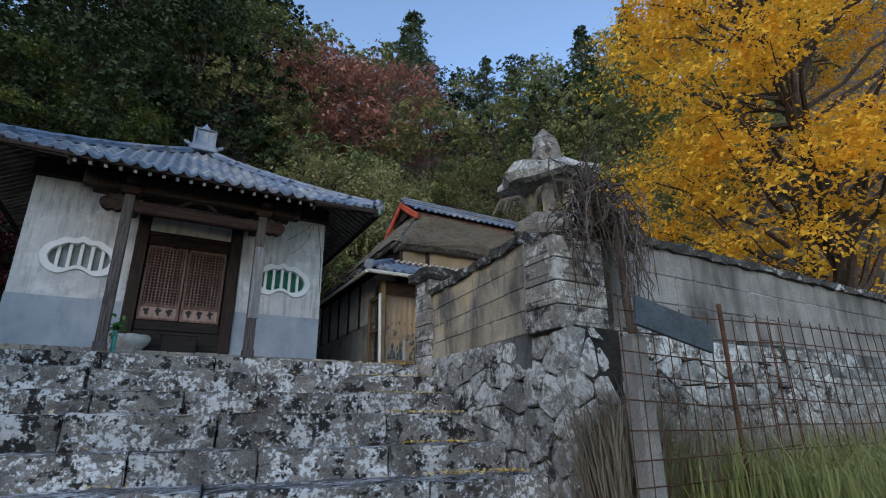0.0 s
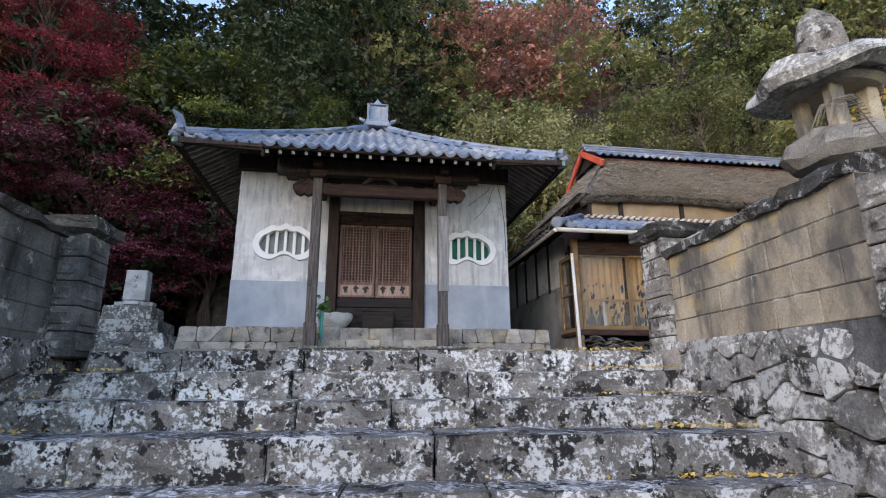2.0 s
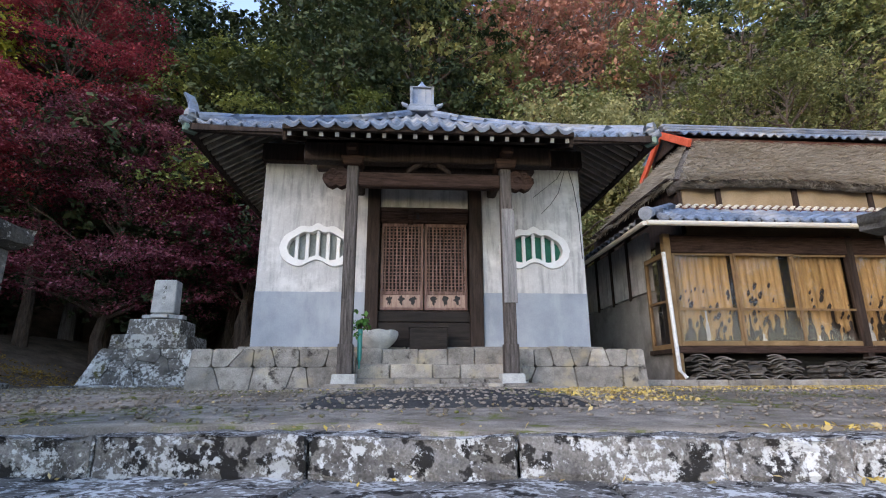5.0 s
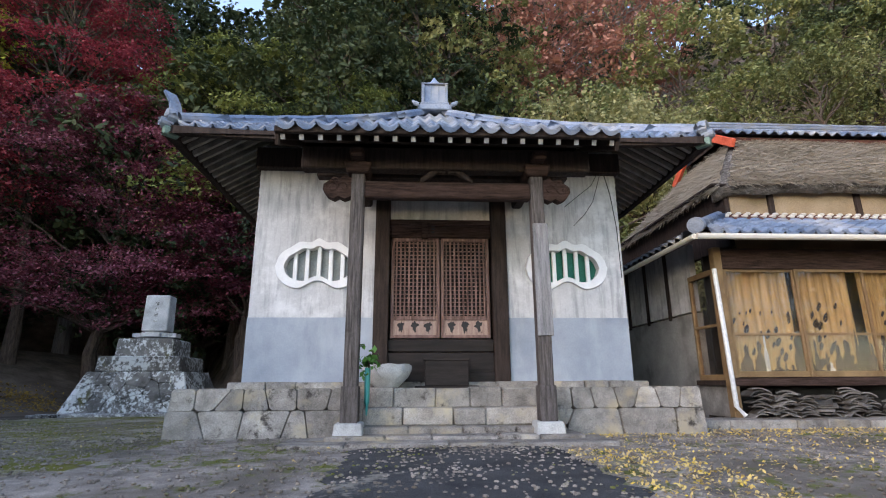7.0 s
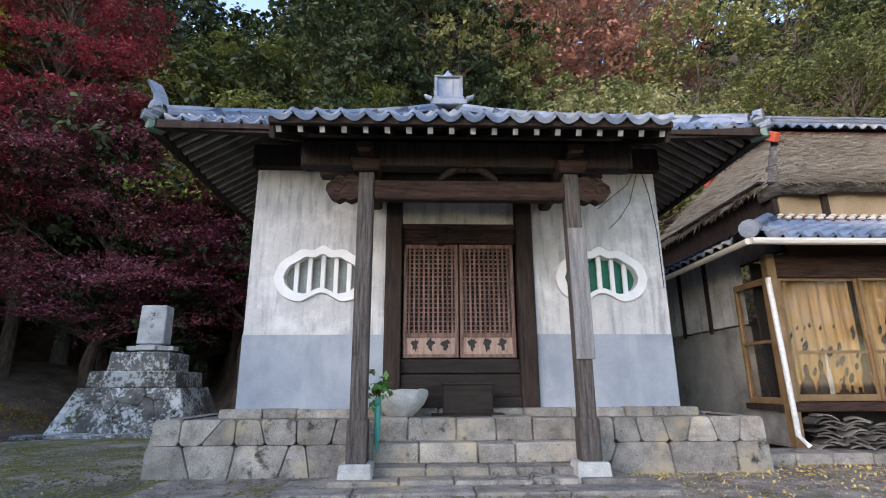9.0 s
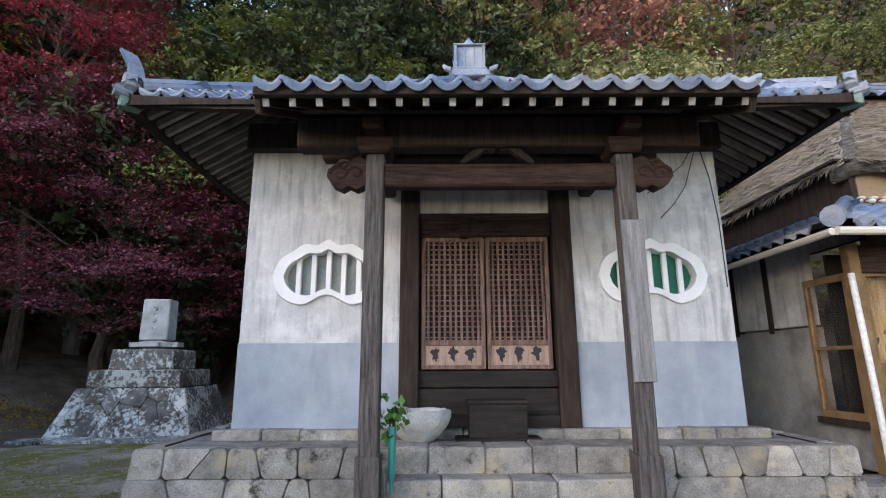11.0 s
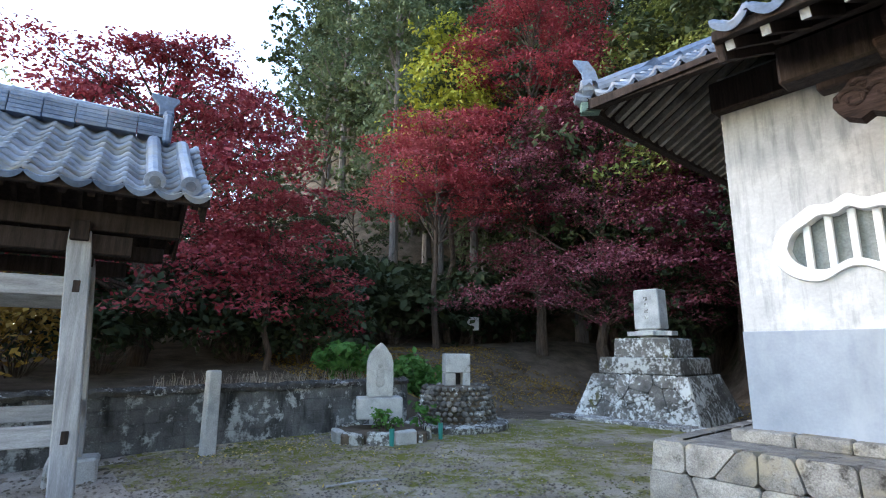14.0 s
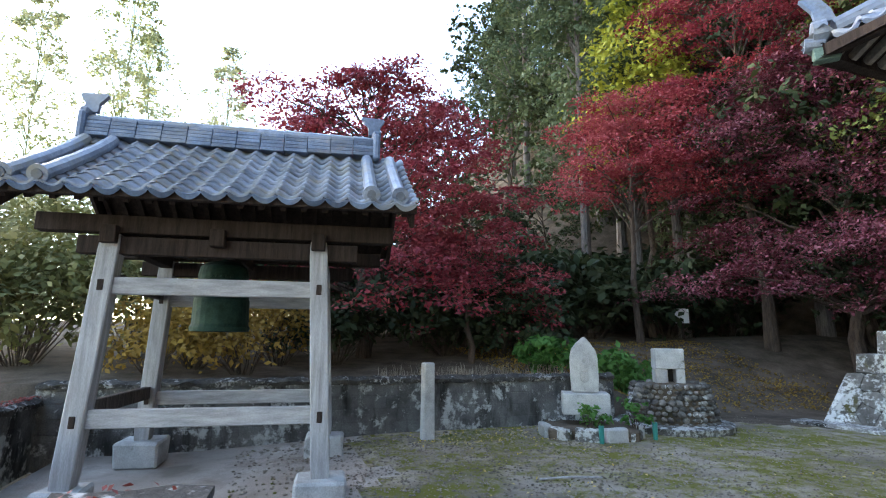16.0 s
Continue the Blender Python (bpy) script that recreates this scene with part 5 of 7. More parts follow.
# loose straw over the thatch
V, F = [], []
rs = random.Random(5)
for k in range(32000):
    side = rs.random() < 0.25
    t = rs.random()
    i = min(len(prof) - 2, 2 + int(t * (len(prof) - 3)))
    fr = rs.random()
    inset, z = prof[i][0] + (prof[i + 1][0] - prof[i][0]) * fr, prof[i][1] + (prof[i + 1][1] - prof[i][1]) * fr
    if side:
        x, y, dv = ex0 + inset * 0.9, rs.uniform(ey0 + inset + 0.1, 19 - inset), Vector((-0.6, 0, -0.6))
    else:
        x, y, dv = rs.uniform(ex0 + inset * 0.9 + 0.1, 15), ey0 + inset, Vector((0, -0.75, -0.62))
    p = Vector((x, y, z + 0.05 * math.sin(x * 0.9) * (1 if z < 7.3 else 0.3) + 0.02))
    dv = (dv + Vector((rs.uniform(-0.5, 0.5), rs.uniform(-0.4, 0.2), rs.uniform(-0.2, 0.5)))).normalized() * rs.uniform(0.1, 0.3)
    s = Vector((rs.uniform(-1, 1), rs.uniform(-1, 1), rs.uniform(-1, 1))).normalized() * 0.015
    o = len(V)
    V += [p - s, p + s, p + dv]
    F.append((o, o + 1, o + 2))
me = bpy.data.meshes.new("loose_straw")
me.from_pydata(V, [], F)
tagged(link("loose_straw", me, M["dry_grass"], house), kind="stuff")
# ridge: boxed tile ridge and red gable boards
ridge = new("tiled_ridge")
ridge.parent = house
ridge["label"] = "long tiled box ridge with red gable boards"
bm = bmesh.new()
box(bm, 7.5, 18.4, 15.56, 17.44, 8.45, 8.86, 0.02)
part("ridge_box", bm, M["ridge_board"], ridge, "dull maroon boarded ridge side")
pieces = []
for i in range(42):
    x = 7.45 + i * TW
    for j in range(5):
        p = Vector((x, 15.42 + j * 0.19, 8.9 + j * 0.1))
        pieces.append((TV, TF, frame_at(p, p + Vector((1, 0, 0)), p + Vector((0, 1, 0.55)))))
        p = Vector((x, 17.58 - j * 0.19, 8.9 + j * 0.1))
        pieces.append((TV, TF, frame_at(p, p + Vector((-1, 0, 0)), p + Vector((0, -1, 0.55)))))
tagged(joined("tile_field", pieces, M["tile"], ridge), kind="stuff")
bm = bmesh.new()
box(bm, 7.4, 18.4, 16.22, 16.78, 9.3, 9.46, 0.03)
box(bm, 7.38, 18.4, 16.27, 16.73, 9.465, 9.58, 0.03)
box(bm, 7.35, 18.4, 16.34, 16.66, 9.585, 9.7, 0.04)
part("ridge_course", bm, M["tile_grey"], ridge)
for s in (-1, 1):
    bm = bmesh.new()
    p, q = Vector((7.36, 16.5, 9.4)), Vector((7.3, 16.5 + s * 1.42, 8.45))
    m = frame_at(p, p + Vector((1, 0, 0)), q)
    box(bm, -0.045, 0.045, -0.02, (q - p).length, -0.1, 0.1, 0.01, m=m)
    part("gable_board", bm, M["red_paint"], ridge, "bright vermilion gable board")
bm = bmesh.new()
va = [bm.verts.new(v) for v in ((7.5, 15.1, 8.35), (7.5, 17.9, 8.35), (7.5, 16.5, 9.3))]
bm.faces.new(va)
part("gable_infill", bm, M["timber"], ridge)
# roof tiles stacked under the veranda, on a kerb
kerb = thing("house_kerb", "row of weathered kerb stones before the house", "kerb", kind="structure")
stone_row(kerb, 4.3, 15.0, 12.62, 2.2, 2.44, 0.7, 0.4, 0.75, "plinth_stone", 61)
bm = bmesh.new()
box(bm, FX + 0.1, FR, FY + 0.05, FY + 0.1, 2.3, 2.6)
rs = random.Random(9)
for k in range(12):
    ht = thing("tile_stack", "leaning heap of old curved roof tiles under the veranda", "roof tiles", (5.8 + k * 0.4 + rs.uniform(-0.08, 0.08), FY - 0.08 + rs.uniform(-0.08, 0.08), 2.44), rs.uniform(-30, 30), "stacked roof tiles")
    for j in range(rs.randint(6, 11)):
        bm2 = bmesh.new()
        n = 6
        prof2 = [((i / n - 0.5) * 0.3, 0.045 * math.sin(i / n * math.pi)) for i in range(n + 1)]
        extruded(bm2, prof2 + [(x, z - 0.022) for x, z in prof2[::-1]], 0.28)
        part("roof_tile", bm2, M["old_tile"], ht, m=Matrix.Translation((rs.uniform(-0.06, 0.06), -0.14 + rs.uniform(-0.03, 0.03), 0.02 + j * 0.042)) @ Matrix.Rotation(rs.uniform(-0.6, 0.6), 4, "Z") @ Matrix.Rotation(rs.uniform(-0.3, 0.3), 4, "Y"))
bm.free()

# ---- bell tower ----
tower = thing("bell_tower", "open timber bell tower with grey tiled gable roof", "bell tower", (-7.93, 6.22, 2.32), -7)
TX, TY = 1.0, 1.33
for sx in (-1, 1):
    for sy in (-1, 1):
        hgt = 2.74
        foot, top = Vector((sx * (TX + 0.1), sy * (TY - 0.07) - 0.06, 0.1 if sx > 0 else 0.2)), Vector((sx * (TX - 0.02), sy * (TY - 0.21) - 0.06, hgt))
        bm = bmesh.new()
        b = bmesh.new()
        bmesh.ops.create_cube(b, size=1.0)
        bmesh.ops.bevel(b, geom=b.edges[:], offset=0.06, segments=1, affect="EDGES")
        for v in b.verts:
            t = v.co.z + 0.5
            v.co = foot.lerp(top, t) + Vector((v.co.x * 0.21, v.co.y * 0.21, 0))
        pour(bm, b)
        post = part("post", bm, M["silver_wood"], tower, "silvered square post leaning inwards")
        for z in (0.75, 2.17):
            bm = bmesh.new()
            c = foot.lerp(top, (z - foot.z) / (hgt - foot.z))
            box(bm, c.x + 0.1, c.x + 0.115, c.y - 0.03, c.y + 0.03, z - 0.06, z + 0.06, 0.004)
            part("tenon_wedge", bm, M["timber"], post)
        bm = bmesh.new()
        big = 0.28 if sy > 0 or sx < 0 else 0.22
        box(bm, foot.x - big, foot.x + big, foot.y - big, foot.y + big, -0.15, foot.z + 0.005, 0.03, 0.02)
        part("foot_stone", bm, M["tomb_stone"], tower, "pale rough foot stone")


def rail(x0, y0, x1, y1, z, h, t, mat, name="rail", dz=0.0):
    p, q = Vector((x0, y0, z)), Vector((x1, y1, z + dz))
    bm = bmesh.new()
    m = frame_at(p, q, p + Vector((0, 0, 1)))
    box(bm, 0, (q - p).length, -h / 2, h / 2, -t / 2, t / 2, 0.008, m=m)
    part(name, bm, M[mat], tower)


for sx in (-1, 1):
    rail(sx * 1.08, -1.28, sx * 1.08, 1.14, 0.77, 0.19, 0.09, "silver_wood_h")
    rail(sx * 1.02, -1.22, sx * 1.02, 1.1, 2.17, 0.19, 0.09, "silver_wood_h")
for sy in (-1, 1):
    rail(-1.05, sy * 1.23 - 0.06, 1.05, sy * 1.23 - 0.06, 0.85, 0.17, 0.08, "post_wood")
    rail(-1.0, sy * 1.16 - 0.06, 1.0, sy * 1.16 - 0.06, 2.25, 0.17, 0.08, "post_wood")
for sx in (-1, 1):
    rail(sx * 0.98, -1.52, sx * 0.98, 1.52, 2.62, 0.2, 0.14, "timber", "head_beam")
    rail(sx * 0.98, -1.95, sx * 0.98, 1.95, 2.86, 0.2, 0.16, "timber", "purlin")
for sy in (-1, 0, 1):
    rail(-1.17, sy * 1.12 - 0.06, 1.17, sy * 1.12 - 0.06, 2.73, 0.2, 0.16, "timber", "tie_beam")
# roof slopes of pantiles
TH, TLEN = 1.68, 2.15


def tower_z(x):
    s = abs(x) / TH
    return 4.22 - 1.12 * s ** 0.85


tile_grey_me = tile_me.copy()
tile_grey_me.materials.clear()
tile_grey_me.materials.append(M["tile_grey_piece"])
pieces = []
for sx in (-1, 1):
    for i in range(-8, 9):
        y = i * TW * 0.94
        d = TH
        while d > 0.08:
            p = Vector((sx * d, y, tower_z(d)))
            q = Vector((sx * (d - 0.15), y, tower_z(d - 0.15)))
            m = frame_at(p, p + Vector((0, sx, 0)), q)
            if sx > 0:
                link("roof_tile", tile_grey_me, None, tower, m=m)
                if d == TH:
                    link("eave_tile", lip_me, None, tower, m=m)
            else:
                pieces.append((TV, TF, m))
            d -= TL * 0.8
tagged(joined("tile_field", pieces, M["tile_grey"], tower), kind="stuff")
bm = bmesh.new()
rows_ = []
for k in range(-8, 9):
    x = TH * 0.985 * k / 8
    rows_.append([bm.verts.new((x, y, tower_z(x) - 0.06)) for y in (-TLEN + 0.05, TLEN - 0.05)])
for a, b in zip(rows_, rows_[1:]):
    bm.faces.new((a[0], a[1], b[1], b[0]))
part("sheathing", bm, M["timber"], tower)
for sx in (-1, 1):
    for i in range(-9, 10):
        bm = bmesh.new()
        p, q = Vector((sx * 1.62, i * 0.225, tower_z(1.62))), Vector((sx * 0.1, i * 0.225, tower_z(0.1)))
        box(bm, -0.03, 0.03, 0, (p - q).length, -0.17, -0.09, m=frame_at(p, p + Vector((0, sx, 0)), q))
        part("rafter", bm, M["timber"], tower)
    bm = bmesh.new()
    box(bm, min(sx * 1.6, sx * 1.68), max(sx * 1.6, sx * 1.68), -TLEN, TLEN, tower_z(1.66) - 0.1, tower_z(1.66) - 0.02, 0.006)
    part("eave_board", bm, M["timber"], tower)
    for sy in (-1, 1):
        for off in (0.2, 0.52):          # round barge rolls
            bm = bmesh.new()
            pts = [Vector((sx * (TH + 0.03 - (TH - 0.2) * k / 7), sy * (TLEN - off), tower_z(TH - (TH - 0.2) * k / 7) + 0.09)) for k in range(8)]
            tube(bm, pts, [0.082, 0.075] * 4, 10)
            part("barge_roll", bm, M["tile_grey"], tower, "rounded roll of barge tiles")
            bm = bmesh.new()
            tube(bm, [pts[0] + Vector((sx * 0.03, 0, -0.01)), pts[0]], [0.098, 0.1], 14)
            tube(bm, [pts[0] + Vector((sx * 0.045, 0, -0.015)), pts[0]], [0.05, 0.06], 10)
            part("end_disc", bm, M["tile_grey"], tower)
        bm = bmesh.new()
        p, q = Vector((sx * 1.62, sy * (TLEN - 0.03), tower_z(1.62))), Vector((0, sy * (TLEN - 0.03), tower_z(0.0)))
        box(bm, -0.025, 0.025, 0, (p - q).length, -0.3, -0.06, 0.006, m=frame_at(p, p + Vector((0, sx, 0)), q))
        part("barge_board", bm, M["timber"], tower)
for k in range(5):
    w = 0.16 - 0.012 * k
    for j in range(12):
        bm = bmesh.new()
        y0 = -2.05 + j * 3.8 / 12
        box(bm, -w + R.uniform(-0.006, 0.006), w, y0 + 0.003, y0 + 3.8 / 12 - 0.003, 4.2 + k * 0.055 + 0.02 * math.cos(j * 0.55), 4.25 + k * 0.055 + 0.02 * math.cos(j * 0.55), 0.006)
        part("ridge_tile", bm, M["tile_piece"], tower)
for j in range(12):
    bm = bmesh.new()
    y0 = -2.05 + j * 3.8 / 12
    tube(bm, [(0, y0, 4.48), (0, y0 + 0.36, 4.48)], [0.075, 0.065], 10)
    part("ridge_cap", bm, M["tile_grey"], tower)
for sy in (-1, 1):
    bm = bmesh.new()
    box(bm, -0.2, 0.2, sy * 1.92 - 0.2, sy * 1.92 - 0.1, 4.15, 4.55, 0.03)
    box(bm, -0.14, 0.14, sy * 1.92 - 0.21, sy * 1.92 - 0.09, 4.5, 4.62, 0.03)
    part("ridge_end_tile", bm, M["tile"], tower, "square ridge-end tile")
    bm = bmesh.new()
    extruded(bm, [(-0.09, 0), (0.09, 0), (0.1, 0.12), (0.2, 0.24), (0.19, 0.27), (-0.12, 0.26), (-0.14, 0.23), (-0.07, 0.12)], 0.07, m=Matrix.Translation((0, sy * 1.9 - 0.15, 4.6)) @ Matrix.Rotation(math.pi / 2, 4, "Z") @ Matrix.Diagonal((-sy, 1, 1, 1)))
    part("ridge_fin", bm, M["tile"], tower, "flared fin tile")
bell = thing("bronze_bell", "green patinated bronze temple bell hanging in the tower", "bell", (-7.93, 6.03, 4.02))
bm = bmesh.new()
lathe(bm, [(0.3, 0.02), (0.365, 0.0), (0.37, 0.05), (0.35, 0.09), (0.345, 0.4), (0.335, 0.42), (0.335, 0.46), (0.325, 0.48), (0.315, 0.72), (0.29, 0.84), (0.2, 0.9), (0.05, 0.93)], 28)
part("body", bm, M["bronze"], bell)
bm = bmesh.new()
tube(bm, [(-0.09, 0, 0.9), (-0.08, 0, 1.02), (0, 0, 1.07), (0.08, 0, 1.02), (0.09, 0, 0.9)], 0.03, 8)
part("loop", bm, M["bronze"], bell)
bm = bmesh.new()
for r in range(3):
    for a in range(5):
        an = -0.35 + 0.18 * a
        b = bmesh.new()
        bmesh.ops.create_icosphere(b, subdivisions=1, radius=0.02)
        pour(bm, b, Matrix.Translation((0.325 * math.cos(an), 0.325 * math.sin(an), 0.55 + r * 0.07)))
tagged(part("bosses", bm, M["bronze"], bell), kind="stuff")

# ---- monuments ----
tomb = thing("stone_monument", "tall stepped stone monument on a mossy rubble base", "monument", (-7.1, 18.95, 2.3), 3)
bm = bmesh.new()
box(bm, -1.42, 1.42, -1.22, 1.22, -0.1, 1.02, 0.01, taper=0.74)
part("core", bm, M["mortar"], tomb)
for o, u, v in (((-1.5, -1.3, 0), (1, 0, 0), (0, 0.36, 1)), ((1.5, -1.3, 0), (0, 1, 0), (-0.36, 0, 1)), ((-1.5, 1.3, 0), (0, -1, 0), (0.36, 0, 1))):
    stone_face(tomb, o, u, v, 3.0 if u[0] else 2.6, 1.1, 0.5, 0.33, M["lichen_base"], int(o[0] * 10) + 77, gap=0.004, proud=0.025, wild=0.45, taper=0.76 if u[0] else 0.72)
for nm, w, d, z0, z1, mat, tp in (("lower_tier", 2.02, 1.8, 1.04, 1.42, "lichen_base", 0.97), ("upper_tier", 1.42, 1.3, 1.42, 1.88, "lichen_base", 0.97)):
    bm = bmesh.new()
    box(bm, -w / 2, w / 2, -d / 2, d / 2, z0, z1, 0.025, 0.008, taper=tp)
    part(nm, bm, M[mat], tomb)
bm = bmesh.new()
b = bmesh.new()
bmesh.ops.create_cube(b, size=1)
bmesh.ops.bevel(b, geom=b.edges[:], offset=0.3, segments=3, affect="EDGES")
for v in b.verts:
    v.co = Vector((v.co.x * 1.12, v.co.y * 0.86, 2.0 + v.co.z * 0.26))
pour(bm, b)
part("collar", bm, M["tomb_stone"], tomb, "rounded cushion stone")
bm = bmesh.new()
box(bm, -0.33, 0.33, -0.24, 0.24, 2.1, 3.08, 0.025, taper=0.95)
part("stele", bm, M["tomb_stone"], tomb, "plain grey upright slab")
bm = bmesh.new()
for k in range(4):
    box(bm, -0.05 + R.uniform(-0.01, 0.01), 0.05, -0.2375, -0.2355, 2.35 + k * 0.15, 2.44 + k * 0.15)
part("inscription", bm, M["lichen_base"], tomb, "worn unreadable inscription")
stone_row(tomb, -1.9, 1.9, -1.75, -0.12, 0.07, 0.5, 0.5, 0.9, "rubble", 71)

slab = thing("stone_marker", "slim square grey stone marker post", "stone post", (-9.2, 9.27, 2.26), 4)
bm = bmesh.new()
box(bm, -0.1, 0.1, -0.1, 0.1, 0, 1.3, 0.02, 0.004, taper=0.94)
part("shaft", bm, M["tomb_stone"], slab)

stele = thing("relief_stele", "pale pointed stone slab with a worn relief on a block", "stone stele", (-8.95, 12.2, 2.3), 62)
bm = bmesh.new()
box(bm, -0.52, 0.52, -0.32, 0.32, 0.34, 0.72, 0.02, 0.008)
part("block", bm, M["tomb_stone"], stele)
out = [(-0.29, 0.72), (0.29, 0.72), (0.31, 1.0), (0.3, 1.35), (0.25, 1.5), (0.13, 1.6), (0.03, 1.72), (-0.03, 1.7), (-0.16, 1.6), (-0.26, 1.5), (-0.31, 1.35), (-0.31, 1.0)]
bm = bmesh.new()
extruded(bm, out, 0.26, m=Matrix.Translation((0, -0.13, 0)))
bmesh.ops.bevel(bm, geom=bm.edges[:], offset=0.018, segments=2, affect="EDGES")
part("slab", bm, M["tomb_stone"], stele, "smooth boat-shaped slab")
bm = bmesh.new()
for cz, rr_ in ((1.3, 0.055), (1.15, 0.1), (1.0, 0.11)):
    b = bmesh.new()
    bmesh.ops.create_icosphere(b, subdivisions=2, radius=rr_)
    for v in b.verts:
        v.co.y *= 0.22
    pour(bm, b, Matrix.Translation((0, -0.13, cz)))
part("worn_relief", bm, M["tomb_stone"], stele)
stele.scale = (0.8, 0.8, 1.0)
bed = thing("planting_bed", "low planting bed with white-lichened stone border", "planting bed", (-8.85, 12.2, 2.3), 62)
bm = bmesh.new()
box(bm, -0.75, 0.75, -0.65, 0.5, -0.1, 0.16, 0.03, 0.02)
b = bmesh.new()
part("soil", bm, M["forest_floor"], bed)
b.free()
rs = random.Random(15)
for k in range(11):
    a = k / 11 * 2 * math.pi
    bm = bmesh.new()
    box(bm, -0.2, 0.2, -0.07, 0.07, -0.05, rs.uniform(0.13, 0.22), 0.03, 0.015)
    part("border_stone", bm, M["lichen_base"] if k % 3 else M["tomb_stone"], bed, m=Matrix.Translation((math.cos(a) * 0.82, math.sin(a) * 0.7 - 0.08, 0)) @ Matrix.Rotation(a + math.pi / 2, 4, "Z"))
cairn = thing("pebble_cairn", "round cairn of set pebbles on a low stone ring", "cairn", (-9.05, 14.2, 2.28))
bm = bmesh.new()
lathe(bm, [(1.12, -0.05), (1.12, 0.13), (1.05, 0.16), (0.86, 0.16)], 18, wob=0.03)
part("kerb_ring", bm, M["lichen_base"], cairn)
bm = bmesh.new()
lathe(bm, [(0.8, 0.1), (0.66, 0.84), (0.1, 0.88)], 18)
part("core", bm, M["forest_floor"], cairn)
b = bmesh.new()
bmesh.ops.create_icosphere(b, subdivisions=1, radius=1)
peb = done(b, "pebble")
peb.materials.append(M["pebble"])
rs = random.Random(16)
for ring_ in range(8):
    z = 0.16 + ring_ * 0.095
    rad = 0.83 - 0.16 * (z - 0.1) / 0.74
    n = int(2 * math.pi * rad / 0.13)
    for k in range(n):
        a = 2 * math.pi * (k + 0.5 * (ring_ % 2) + rs.uniform(-0.2, 0.2)) / n
        s = rs.uniform(0.038, 0.085)
        link("pebble", peb, None, cairn, m=Matrix.Translation((math.cos(a) * rad, math.sin(a) * rad, z)) @ Matrix.Rotation(rs.uniform(0, 3), 4, "X") @ Matrix.Diagonal((s * 1.25, s, s * 0.8, 1)))
shrine = thing("stone_shrine", "small grey stone box shrine with a square opening", "stone shrine", (-9.05, 14.2, 3.14), 60)
bm = bmesh.new()
box(bm, -0.36, 0.36, -0.27, 0.27, 0.3, 0.74, 0.02, 0.006)
part("upper_block", bm, M["tomb_stone"], shrine)
for x0, x1 in ((-0.36, -0.06), (0.14, 0.36)):
    bm = bmesh.new()
    box(bm, x0, x1, -0.26, 0.26, 0, 0.3, 0.015, 0.005)
    part("side_stone", bm, M["tomb_stone"], shrine)
# the niche's inner shade, put in as a near-black back
bm = bmesh.new()
box(bm, -0.06, 0.14, 0.1, 0.25, 0, 0.3)
part("niche_shade", bm, M["interior_shade"], shrine)
shrine.scale = (0.75, 0.75, 0.9)

# ---- things on the platform ----
basin = thing("stone_basin", "rough pale boulder hollowed into a water basin", "water basin", (-0.5, 12.62, 2.96))
bm = bmesh.new()
b = bmesh.new()
bmesh.ops.create_icosphere(b, subdivisions=4, radius=1)
for v in b.verts:
    n = noise.noise(v.co * 1.7) * 0.1 + noise.noise(v.co * 5) * 0.035
    c = v.co * (1 + n)
    rr_ = math.hypot(c.x, c.y)
    z = c.z
    if z > 0.45:
        z = 0.45 + 0.1 * noise.noise(v.co * 3) - (0.22 if rr_ < 0.68 else 0)
    z = max(z, -0.85)
    flare = 0.7 + 0.27 * (z + 0.85)
    v.co = Vector((c.x * 0.4 * flare, c.y * 0.32 * flare, (z + 0.85) * 0.27))
for f in b.faces:
    f.smooth = True
pour(bm, b)
part("boulder", bm, M["tomb_stone"], basin)
crate = thing("offering_box", "small black wooden offering box on a plank", "offering box", (0.42, 12.75, 2.95))
for nm, a in (("plank", (-0.5, 0.5, -0.16, 0.16, 0.0, 0.04)), ("body", (-0.34, 0.34, -0.14, 0.14, 0.04, 0.42)), ("lid", (-0.36, 0.36, -0.16, 0.16, 0.42, 0.46))):
    bm = bmesh.new()
    box(bm, *a, 0.008)
    part(nm, bm, M["black_wood"], crate)
vase = thing("flower_tube", "teal plastic flower tube with green sprig tied to the post", "flower vase", (-0.72, 11.62, 2.62))
bm = bmesh.new()
lathe(bm, [(0.01, 0.0), (0.02, 0.12), (0.035, 0.16), (0.04, 0.62), (0.032, 0.62), (0.03, 0.5)], 12)
part("tube", bm, M["teal"], vase)

# cable and crack on the wall
bm = bmesh.new()
tube(bm, [(3.3, 13.0, 6.9), (3.42, 12.98, 6.3), (3.5, 13.02, 5.7), (3.53, 13.06, 4.8)], 0.008, 5)
single("cable", bm, M["cable"], "thin black cable hanging down the plaster", "cable")
bm = bmesh.new()
tube(bm, [(2.6, 13.085, 6.1), (2.85, 13.05, 6.3), (3.1, 13.04, 6.5), (3.3, 13.0, 6.85)], 0.006, 5)
tube(bm, [(2.75, 13.085, 5.75), (2.95, 13.07, 5.95), (3.12, 13.05, 6.2), (3.3, 13.0, 6.8)], 0.006, 5)
single("loose_wire", bm, M["cable"], "loose thin wire hanging against the plaster", "wire")

# ---- stone lantern behind the front wall ----
lan = thing("stone_lantern", "tall weathered stone lantern with broad rough cap behind the wall", "stone lantern", (4.5, 5.0, 2.17))


